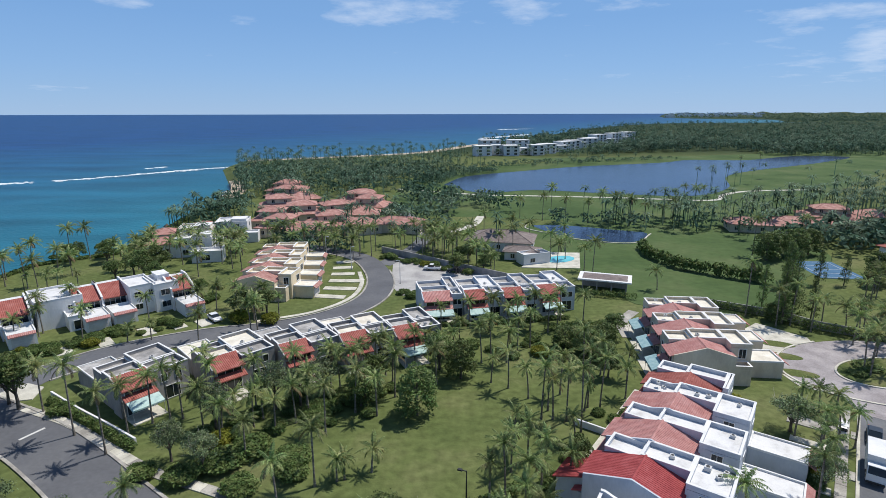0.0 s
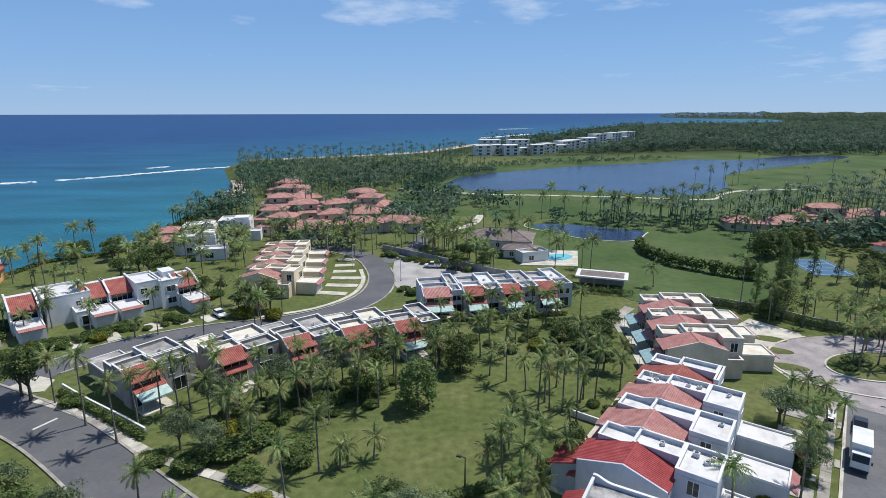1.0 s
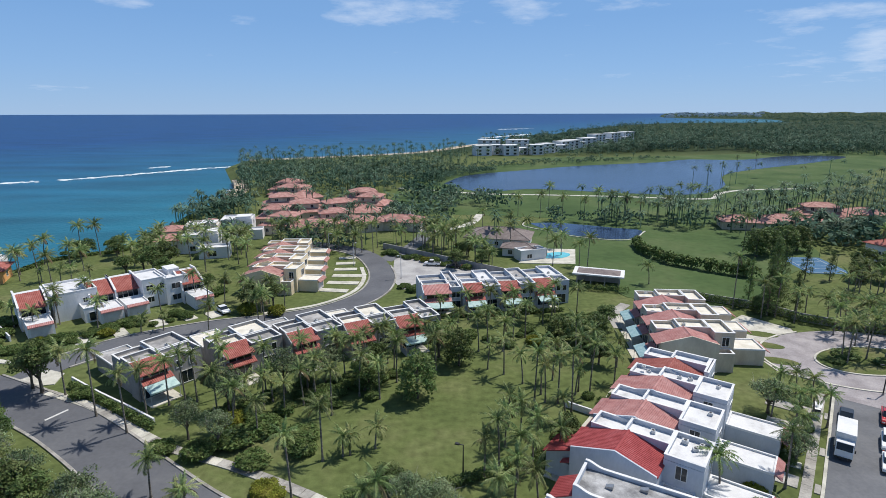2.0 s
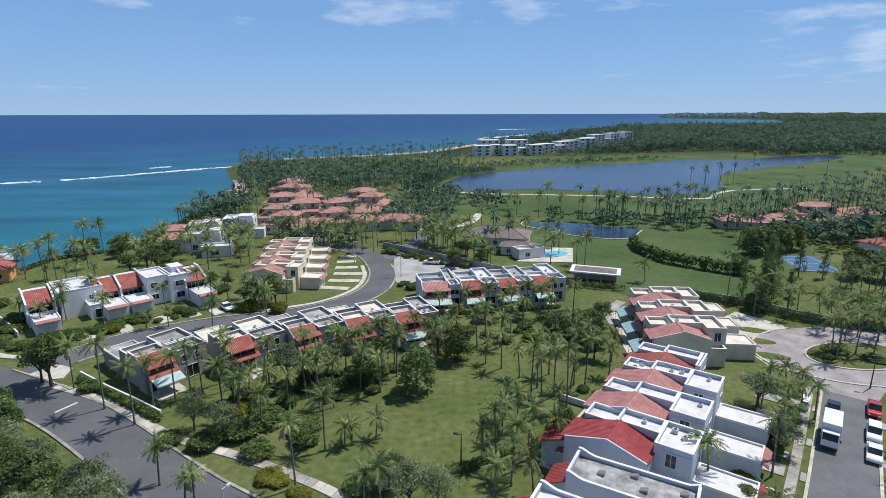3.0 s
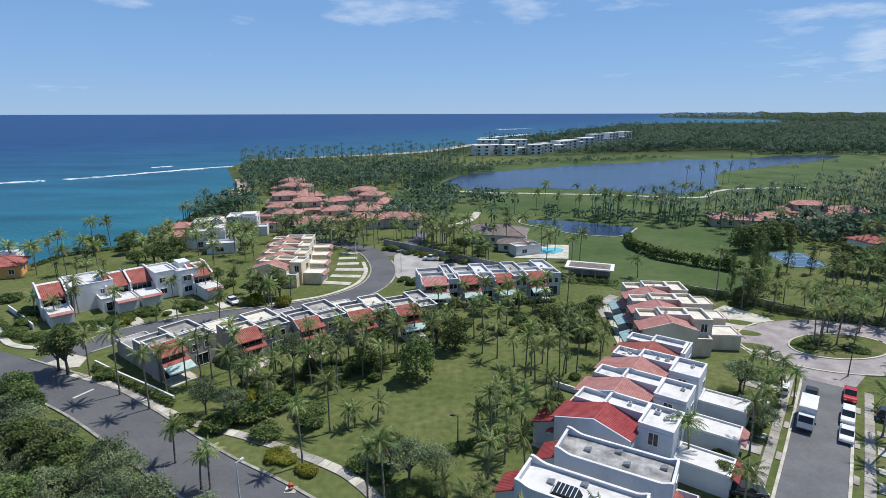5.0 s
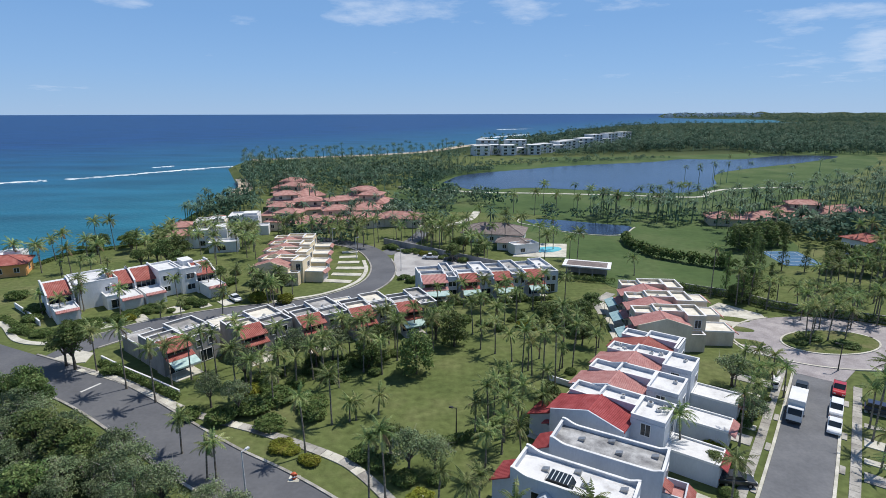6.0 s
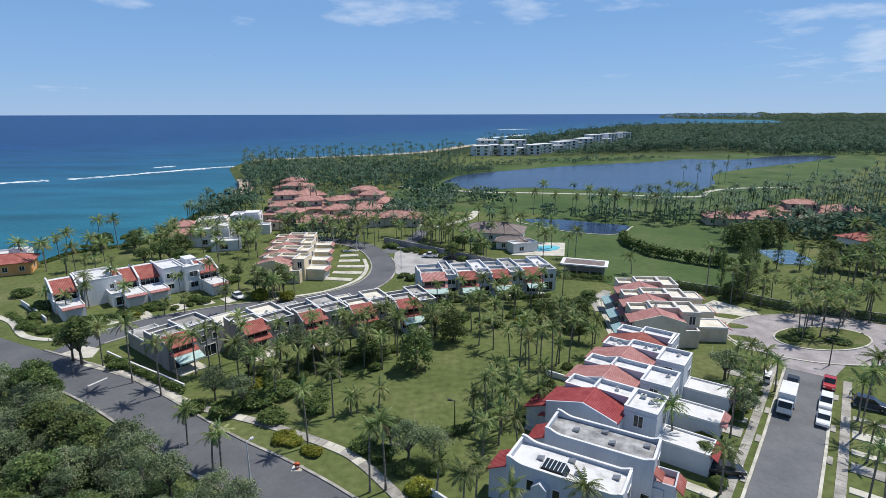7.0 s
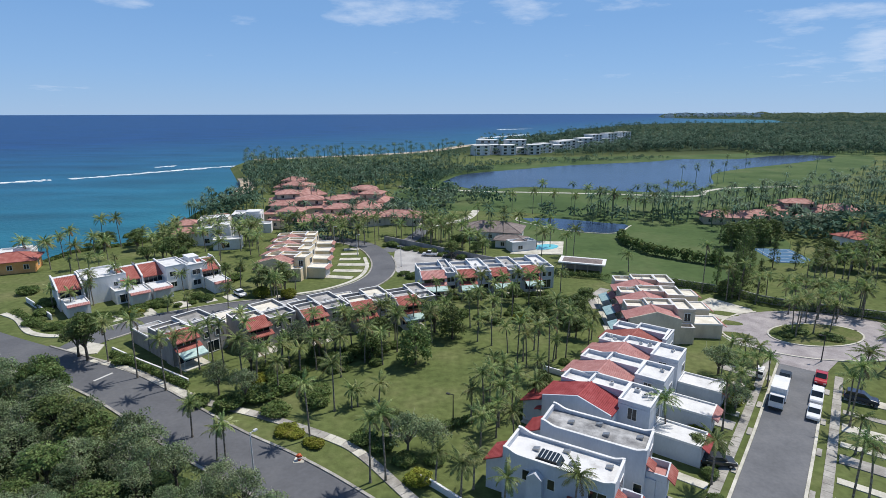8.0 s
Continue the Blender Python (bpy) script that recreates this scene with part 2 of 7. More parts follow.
COURT = surface("tennis_court_paint", [(0.045, 0.125, 0.23), (0.07, 0.165, 0.28)], 0.3, 0.85)
RUBBER = surface("tyre_rubber", [(0.015, 0.015, 0.015), (0.03, 0.03, 0.03)], 3.0, 0.85)
HYDRANT = surface("red_hydrant_paint", [(0.45, 0.08, 0.03), (0.55, 0.12, 0.05)], 4.0, 0.5)
PAINTLINE = surface("road_paint", [(0.50, 0.50, 0.48), (0.64, 0.64, 0.62)], 0.8, 0.8)


def let_light_through(m, share):
    """Thin leaves: part of the light passes through them."""
    n, l = m.node_tree.nodes, m.node_tree.links
    b = n["Principled BSDF"]
    tr = n.new("ShaderNodeBsdfTranslucent")
    mx = n.new("ShaderNodeMixShader")
    mx.inputs[0].default_value = share
    l.new(b.inputs["Base Color"].links[0].from_socket, tr.inputs[0])
    l.new(b.outputs[0], mx.inputs[1]), l.new(tr.outputs[0], mx.inputs[2])
    l.new(mx.outputs[0], n["Material Output"].inputs[0])


for leafy in (FROND, LEAF, LEAF_B, LEAF_Y, HEDGE, HAZED_LEAF):
    let_light_through(leafy, 0.33)


def tile_material(name, a, b, c):
    m = surface(name, [a, b, c], 0.7, 0.85, 0.16, 0.0, spread=(0.3, 0.7), island=0.16)
    n, l = m.node_tree.nodes, m.node_tree.links
    wv = n.new("ShaderNodeTexWave")
    wv.bands_direction = "Z"
    wv.inputs["Scale"].default_value, wv.inputs["Distortion"].default_value = 2.8, 1.2
    geo = n.new("ShaderNodeNewGeometry")
    l.new(geo.outputs["Position"], wv.inputs[0])
    bp = n.new("ShaderNodeBump")
    bp.inputs["Strength"].default_value, bp.inputs["Distance"].default_value = 0.25, 0.05
    l.new(wv.outputs[0], bp.inputs["Height"])
    l.new(bp.outputs[0], n["Principled BSDF"].inputs["Normal"])
    return m


TILE = tile_material("terracotta_tiles", (0.26, 0.078, 0.064), (0.33, 0.108, 0.088), (0.40, 0.165, 0.138))
TILE_RED = tile_material("red_painted_tiles", (0.27, 0.045, 0.048), (0.34, 0.066, 0.066), (0.40, 0.10, 0.10))
TILE_PALE = tile_material("faded_tiles", (0.38, 0.165, 0.15), (0.45, 0.22, 0.20), (0.51, 0.29, 0.265))
TILE_OLD = tile_material("old_clay_tiles", (0.30, 0.14, 0.12), (0.40, 0.21, 0.18), (0.50, 0.31, 0.27))
TILE_BROWN = tile_material("brown_shingles", (0.145, 0.12, 0.115), (0.20, 0.165, 0.155), (0.26, 0.225, 0.21))


def water(name, deep, shallow, axis, at, width, rough, wave, spec=0.5):
    """Water whose body colour goes from shallow to deep along a direction on the plan."""
    m = bpy.data.materials.new(name)
    m.use_nodes = True
    n, l = m.node_tree.nodes, m.node_tree.links
    b = n["Principled BSDF"]
    b.inputs["Roughness"].default_value, b.inputs["IOR"].default_value = rough, 1.33
    b.inputs["Specular IOR Level"].default_value = spec
    geo = n.new("ShaderNodeNewGeometry")
    dot = n.new("ShaderNodeVectorMath")
    dot.operation = "DOT_PRODUCT"
    dot.inputs[1].default_value = (axis[0], axis[1], 0)
    l.new(geo.outputs["Position"], dot.inputs[0])
    nz = n.new("ShaderNodeTexNoise")
    nz.inputs["Scale"].default_value, nz.inputs["Detail"].default_value = 0.012, 5
    l.new(geo.outputs["Position"], nz.inputs["Vector"])
    add = n.new("ShaderNodeMath")
    add.operation = "MULTIPLY_ADD"
    add.inputs[1].default_value = 150
    l.new(nz.outputs[0], add.inputs[0]), l.new(dot.outputs["Value"], add.inputs[2])
    mr = n.new("ShaderNodeMapRange")
    mr.inputs[1].default_value, mr.inputs[2].default_value = at - width / 2 + 75, at + width / 2 + 75
    l.new(add.outputs[0], mr.inputs[0])
    rp = n.new("ShaderNodeValToRGB")
    rp.color_ramp.elements[0].color, rp.color_ramp.elements[1].color = (*deep, 1), (*shallow, 1)
    mid = rp.color_ramp.elements.new(0.5)
    mid.color = (*[0.62 * p + 0.38 * q for p, q in zip(deep, shallow)], 1)
    l.new(mr.outputs[0], rp.inputs[0])
    patch = n.new("ShaderNodeTexNoise")
    patch.inputs["Scale"].default_value, patch.inputs["Detail"].default_value = 0.035, 6
    st = n.new("ShaderNodeMapping")
    st.inputs["Scale"].default_value = (0.35, 1.0, 1.0)
    l.new(geo.outputs["Position"], st.inputs[0]), l.new(st.outputs[0], patch.inputs["Vector"])
    hs = n.new("ShaderNodeHueSaturation")
    pr = n.new("ShaderNodeMapRange")
    pr.inputs[1].default_value, pr.inputs[2].default_value, pr.inputs[3].default_value, pr.inputs[4].default_value = 0.3, 0.7, 0.66, 1.22
    l.new(patch.outputs[0], pr.inputs[0]), l.new(pr.outputs[0], hs.inputs["Value"]), l.new(rp.outputs[0], hs.inputs["Color"])
    l.new(hs.outputs[0], b.inputs["Base Color"])
    w1 = n.new("ShaderNodeTexNoise")
    w1.inputs["Scale"].default_value, w1.inputs["Detail"].default_value = 0.6, 5
    l.new(geo.outputs["Position"], w1.inputs["Vector"])
    bp = n.new("ShaderNodeBump")
    bp.inputs["Strength"].default_value, bp.inputs["Distance"].default_value = wave, 0.4
    l.new(w1.outputs[0], bp.inputs["Height"]), l.new(bp.outputs[0], b.inputs["Normal"])
    return m


SEA = water("sea_water", (0.004, 0.044, 0.155), (0.018, 0.135, 0.195), (0.60, -0.40), -430, 520, 0.35, 0.6, 0.10)
LAKE = water("lake_water", (0.028, 0.050, 0.105), (0.040, 0.062, 0.115), (0.0, 1.0), 380, 300, 0.2, 0.2, 0.3)


# ---- builders ----
class Geo:
    """Collects vertices and faces for one mesh."""

    def __init__(self):
        self.v, self.f = [], []

    def box(self, x0, x1, y0, y1, z0, z1):
        k = len(self.v)
        self.v += [(x, y, z) for z in (z0, z1) for y in (y0, y1) for x in (x0, x1)]
        self.f += [tuple(k + i for i in q) for q in ((0, 2, 3, 1), (4, 5, 7, 6), (0, 1, 5, 4), (2, 6, 7, 3), (0, 4, 6, 2), (1, 3, 7, 5))]
        return self

    def poly(self, *pts):
        k = len(self.v)
        self.v += [tuple(p) for p in pts]
        self.f.append(tuple(range(k, k + len(pts))))
        return self

    def prism(self, pts, y0, y1):
        """An outline in x and z, drawn out along y."""
        k, n = len(self.v), len(pts)
        self.v += [(x, y0, z) for x, z in pts] + [(x, y1, z) for x, z in pts]
        self.f.append(tuple(range(k, k + n)))
        self.f.append(tuple(range(k + 2 * n - 1, k + n - 1, -1)))
        for i in range(n):
            j = (i + 1) % n
            self.f.append((k + i, k + n + i, k + n + j, k + j))
        return self

    def slab(self, pts, z0, z1):
        """An outline in x and y, with thickness."""
        k, n = len(self.v), len(pts)
        self.v += [(x, y, z0) for x, y in pts] + [(x, y, z1) for x, y in pts]
        self.f.append(tuple(range(k + n - 1, k - 1, -1)))
        self.f.append(tuple(range(k + n, k + 2 * n)))
        for i in range(n):
            j = (i + 1) % n
            self.f.append((k + i, k + j, k + n + j, k + n + i))
        return self

    def tube(self, path, radii, sides=6):
        k = len(self.v)
        for (x, y, z), r in zip(path, radii):
            for i in range(sides):
                a = 2 * math.pi * i / sides
                self.v.append((x + r * math.cos(a), y + r * math.sin(a), z))
        for s in range(len(path) - 1):
            for i in range(sides):
                j = (i + 1) % sides
                self.f.append((k + s * sides + i, k + s * sides + j, k + (s + 1) * sides + j, k + (s + 1) * sides + i))
        self.f.append(tuple(k + (len(path) - 1) * sides + i for i in range(sides)))
        return self

    def ring(self, x0, x1, y0, y1, z0, z1, t=0.22):
        """Four low walls round a flat roof, as one closed band."""
        k = len(self.v)
        for z in (z0, z1):
            for d in (0, t):
                self.v += [(x0 + d, y0 + d, z), (x1 - d, y0 + d, z), (x1 - d, y1 - d, z), (x0 + d, y1 - d, z)]
        for i in range(4):
            j = (i + 1) % 4
            self.f += [(k + i, k + j, k + 8 + j, k + 8 + i), (k + 4 + j, k + 4 + i, k + 12 + i, k + 12 + j), (k + 8 + i, k + 8 + j, k + 12 + j, k + 12 + i), (k + j, k + i, k + 4 + i, k + 4 + j)]
        return self

    def mesh(self, name, mat, smooth=False):
        me = bpy.data.meshes.new(name)
        me.from_pydata(self.v, [], self.f)
        bm = bmesh.new()
        bm.from_mesh(me)
        bmesh.ops.recalc_face_normals(bm, faces=bm.faces)
        bm.to_mesh(me)
        bm.free()
        me.materials.append(mat)
        if smooth:
            me.polygons.foreach_set("use_smooth", [True] * len(me.polygons))
        return me


def part(name, geo, mat, parent, label="", smooth=False):
    ob = new(name, geo if isinstance(geo, bpy.types.Mesh) else geo.mesh(name, mat, smooth))
    ob.parent = parent
    return tagged(ob, label) if label else ob


def thing(name, m, label, category, group=""):
    ob = new(name)
    ob.empty_display_size = 0.5
    ob.matrix_basis = m
    return tagged(ob, label, category, group)


def solid(name, geo, mat, label, category, kind="", m=None, smooth=False, group=""):
    ob = new(name, geo.mesh(name, mat, smooth))
    if m is not None:
        ob.matrix_basis = m
    return tagged(ob, label, category, group, kind)


def tiled_slope(g, x0, z0, x1, z1, y0, y1, pitch=0.32, amp=0.07, thick=0.12):
    """Rounded rows of clay tiles running from (x0, z0) down to (x1, z1)."""
    n = max(2, round((y1 - y0) / pitch))
    k = len(g.v)
    m = 4 * n
    for i in range(m + 1):
        y = y0 + (y1 - y0) * i / m
        dz = amp * (0.0, 0.8, 1.0, 0.8)[i % 4]
        g.v += [(x0, y, z0 + dz), (x1, y, z1 + dz)]
    for i in range(m):
        a = k + 2 * i
        g.f.append((a, a + 1, a + 3, a + 2))
    k = len(g.v)
    g.v += [(x0, y0, z0 - thick), (x1, y0, z1 - thick), (x0, y1, z0 - thick), (x1, y1, z1 - thick), (x0, y0, z0), (x1, y0, z1), (x0, y1, z0), (x1, y1, z1)]
    g.f += [(k, k + 2, k + 3, k + 1), (k, k + 1, k + 5, k + 4), (k + 2, k + 6, k + 7, k + 3), (k + 1, k + 3, k + 7, k + 5), (k, k + 4, k + 6, k + 2)]
    return g


WINDOW_MESHES = {}


def window(parent, x, y, z, w, h, face, glass=None, panes=2):
    """A framed window set on a wall; face: the side to which it looks, '-y', '+y', '-x' or '+x'."""
    key = (round(w, 2), round(h, 2))
    if key not in WINDOW_MESHES:
        fr = Geo().ring(-w / 2 - 0.09, w / 2 + 0.09, -h / 2 - 0.09, h / 2 + 0.09, -0.02, 0.08, 0.09)
        fr.v = [(x, -z, y) for x, y, z in fr.v]
        gl = Geo().box(-w / 2, w / 2, -0.02, 0.015, -h / 2, h / 2)
        bar = Geo().box(-0.03, 0.03, -0.055, -0.021, -h / 2, h / 2)
        WINDOW_MESHES[key] = (fr.mesh("window", FRAME), gl.mesh("pane", GLASS), bar.mesh("mullion", FRAME))
    turn = {"-y": 0, "+x": 90, "+y": 180, "-x": -90}[face]
    holder = part("window", WINDOW_MESHES[key][0], None, parent)
    holder.matrix_basis = pose(x, y, z, 0, 0, turn)
    part("pane", WINDOW_MESHES[key][1], None, holder)
    for i in range(1, panes):
        part("mullion", WINDOW_MESHES[key][2], None, holder).matrix_basis = pose(-w / 2 + w * i / panes, 0, 0)
    return holder


AC_UNIT = None


def roof_units(m, spots, z):
    """Air-conditioning condensers and small vents standing on a flat roof."""
    global AC_UNIT
    for k, (x, y) in enumerate(spots):
        place = m @ pose(x, y, z, 0, 0, 37 * k) @ Matrix.Diagonal((0.8, 0.8, 0.75, 1))
        if AC_UNIT is None:
            AC_UNIT = thing("air_conditioner", place, "grey metal air conditioner on a flat roof", "air conditioner", "roof units")
            part("casing", Geo().box(-0.45, 0.45, -0.35, 0.35, 0.08, 0.75), POLE, AC_UNIT)
            part("fan_guard", Geo().tube([(0, 0, 0.75), (0, 0, 0.80)], [0.28, 0.26], 12), DARKMETAL, AC_UNIT)
            for fx, fy in ((-0.4, -0.3), (0.4, -0.3), (-0.4, 0.3), (0.4, 0.3)):
                part("foot", Geo().box(fx - 0.05, fx + 0.05, fy - 0.05, fy + 0.05, 0, 0.08), DARKMETAL, AC_UNIT)
        else:
            copy_thing(AC_UNIT, place)


def townhouse(name, m, label, wall, roof, tile, group, red_low=True, width=8.4, depth=14.0, split=4.5, side_windows=True, canvas=None,
              garage=True, garage_depth=6.5, equipment=(), tall=0.0, lean=False, patio=True, back="slope"):
    """A two-storey unit. x runs from the garden face (0) to the street end, y across; a tiled half and a flat-roofed half.
    red_low: the tiled half lies at the low-y side."""
    h = thing("townhouse", m, label, "house", group)
    def fy(a, b):
        return (a, b) if red_low else (width - b, width - a)
    near, far = ("-y", "+y") if red_low else ("+y", "-y")
    a0, a1 = fy(0, split)
    b0, b1 = fy(split, width)
    top, high, rim = 5.1 + tall, 5.6 + tall, 0.6
    eave, ridge = 4.75 + tall, (6.15 if back == "slope" else 5.75) + tall
    ridge_x = 5.2 if back == "slope" else 2.9
    # walls
    w = Geo()
    if back == "slope":
        w.prism([(0, 0), (0, eave), (ridge_x, ridge), (10, eave), (10, 0)], a0, a1)
        l0, l1 = fy(0.05, split - 2.3)
        t0, t1 = fy(split - 2.3, split)
        w.box(10, depth - 0.6, l0, l1, 0, 2.9)
        w.box(9.9, depth, t0, t1, 0, high - 0.02)
        terraces = [(10, depth - 0.6, l0, l1, 2.9), (9.9, depth, min(t0, b0), max(t1, b1), high + 0.02)]
    else:
        w.prism([(0, 0), (0, eave), (ridge_x, ridge), (ridge_x, 0)], a0, a1)
        w.box(ridge_x, 6.6, a0, a1, 0, top + 0.1)
        w.box(6.6, depth - 0.5, a0, a1, 0, top - 0.4)
        terraces = [(ridge_x, 6.6, a0, a1, top + 0.1), (6.6, depth - 0.5, a0, a1, top - 0.4)]
        high = top + 0.15
    w.box(0.5, 4.6, b0, b1, 0, top)
    w.box(4.6, depth, b0, b1, 0, high)
    part("wall", w, wall, h)
    # parapets with their pale copings round every flat roof
    for x0, x1, y0, y1, z in [(0.5, 4.6, b0, b1, top), (4.6, 9.9 if back == "slope" else depth, b0, b1, high)] + terraces:
        part("parapet", Geo().ring(x0 + 0.02, x1 - 0.02, y0 + 0.02, y1 - 0.02, z, z + rim, 0.2), wall, h)
        part("coping", Geo().ring(x0 - 0.03, x1 + 0.03, y0 - 0.03, y1 + 0.03, z + rim, z + rim + 0.07, 0.30), COPING, h, "white coping on the parapet")
        part("flat_roof", Geo().box(x0 + 0.23, x1 - 0.23, y0 + 0.23, y1 - 0.23, z, z + 0.05), ROOFPIT if back == "flat" and x0 < 1 or (back == "flat" and z < top) else roof, h, "flat coated roof inside the parapet")
    # tiled roof
    r = Geo()
    tiled_slope(r, ridge_x, ridge + 0.12, -0.7, eave - 0.12, a0 - 0.05, a1 + 0.05)
    part("tiled_roof", r, tile, h, "red clay tile roof")
    if back == "slope":
        r = Geo()
        tiled_slope(r, ridge_x, ridge + 0.12, 10.1, eave + 0.06, a0 - 0.05, a1 + 0.05)
        part("tiled_roof", r, tile, h, "red clay tile roof")
        part("ridge_cap", Geo().prism([(ridge_x - 0.16, ridge + 0.16), (ridge_x, ridge + 0.28), (ridge_x + 0.16, ridge + 0.16)], a0 - 0.05, a1 + 0.05), tile, h)
    # party wall upstand beside the tiles
    yy = a0 - 0.28 if red_low else a1 + 0.06
    end = 10 if back == "slope" else ridge_x
    line = [(0.0, 0), (0.0, eave + 0.2), (ridge_x, ridge + 0.26)] + ([(10, eave + 0.24), (10, 0)] if back == "slope" else [(ridge_x, 0)])
    part("party_wall", Geo().prism(line, yy, yy + 0.22), wall, h)
    # garden face
    ym = (a0 + a1) / 2
    window(h, 0.0, ym, 3.85 + tall * 0.5, split - 1.0, 1.3, "-x", panes=3)
    part("balcony_floor", Geo().box(-1.0, 0.02, a0 + 0.1, a1 - 0.1, 2.75, 2.95), wall, h)
    st = Geo()
    tiled_slope(st, 0.0, 3.5, -1.3, 2.95, a0, a1)
    part("lower_tiles", st, tile, h, "strip of red tiles over the terrace")
    window(h, 0.0, ym, 1.25, split - 1.2, 2.1, "-x", panes=3)
    for k in range(2):
        window(h, 0.5, b0 + (b1 - b0) * (0.3 + 0.4 * k), 3.9, 0.9, 1.2, "-x", panes=1)
    window(h, 0.5, (b0 + b1) / 2, 1.3, 2.2, 2.1, "-x", panes=2)
    if canvas:
        cv = Geo()
        cv.prism([(-1.2, 2.95), (-3.2, 2.25), (-3.2, 2.20), (-1.2, 2.90)], a0 + 0.1, a1 + (0.6 if red_low else -0.1))
        cv.box(-3.22, -3.18, a0 + 0.1, a1 - 0.1, 2.0, 2.22)
        part("awning", cv, canvas, h, "pale green cloth awning")
        for yy in (a0 + 0.2, a1 - 0.2):
            part("awning_post", Geo().tube([(-3.1, yy, 0), (-3.1, yy, 2.2)], [0.04, 0.04]), POLE, h)
    if patio:
        part("patio", Geo().box(-3.4, -0.02, a0, b1 if red_low else a1, 0, 0.12), PALE_CONCRETE, h, "pale concrete terrace")
    # side walls
    yw = (b0 if red_low else b1) if back == "flat" else (fy(split - 2.3, split)[0] if red_low else fy(split - 2.3, split)[1])
    if side_windows:
        window(h, 11.9 if back == "slope" else 1.8, yw, 4.5 + tall, 1.15, 1.65, near, panes=2)
        window(h, 4.6, a0 if red_low else a1, 4.9 + tall, 0.6, 0.6, near, panes=1) if lean else None
    window(h, depth, (b0 + b1) / 2, 4.3, 1.6, 1.5, "+x", panes=2)
    window(h, depth, (b0 + b1) / 2, 1.5, 1.4, 1.4, "+x", panes=2)
    # single-storey garage towards the street
    if garage:
        g0, g1 = fy(split - 1.2, width - 0.4) if back == "slope" else fy(0.0, split + 0.4)
        x0, x1 = depth + 0.02, depth + garage_depth
        gr = part("garage", Geo().box(x0, x1, g0, g1, 0, 2.85), wall, h)
        part("garage_roof", Geo().box(x0 + 0.2, x1 - 0.2, g0 + 0.2, g1 - 0.2, 2.85, 2.9), roof, gr)
        part("garage_parapet", Geo().ring(x0, x1, g0 - 0.02, g1 + 0.02, 2.85, 3.15, 0.2), COPING, gr)
        ts = Geo()
        tiled_slope(ts, x1, 3.1, x1 + 0.9, 2.55, g0, g1)
        part("garage_canopy", ts, tile, gr, "little red tile canopy")
        d = Geo().box(x1, x1 + 0.06, g0 + 0.5, g1 - 0.5, 0.05, 2.25)
        for k in range(4):
            d.box(x1 + 0.06, x1 + 0.09, g0 + 0.6, g1 - 0.6, 0.15 + 0.53 * k, 0.55 + 0.53 * k)
        part("garage_door", d, DOORWHITE, gr, "panelled garage door")
    roof_units(m, [(x, (b0 + b1) / 2 + d) for x, d in equipment], high + 0.05)
    return h


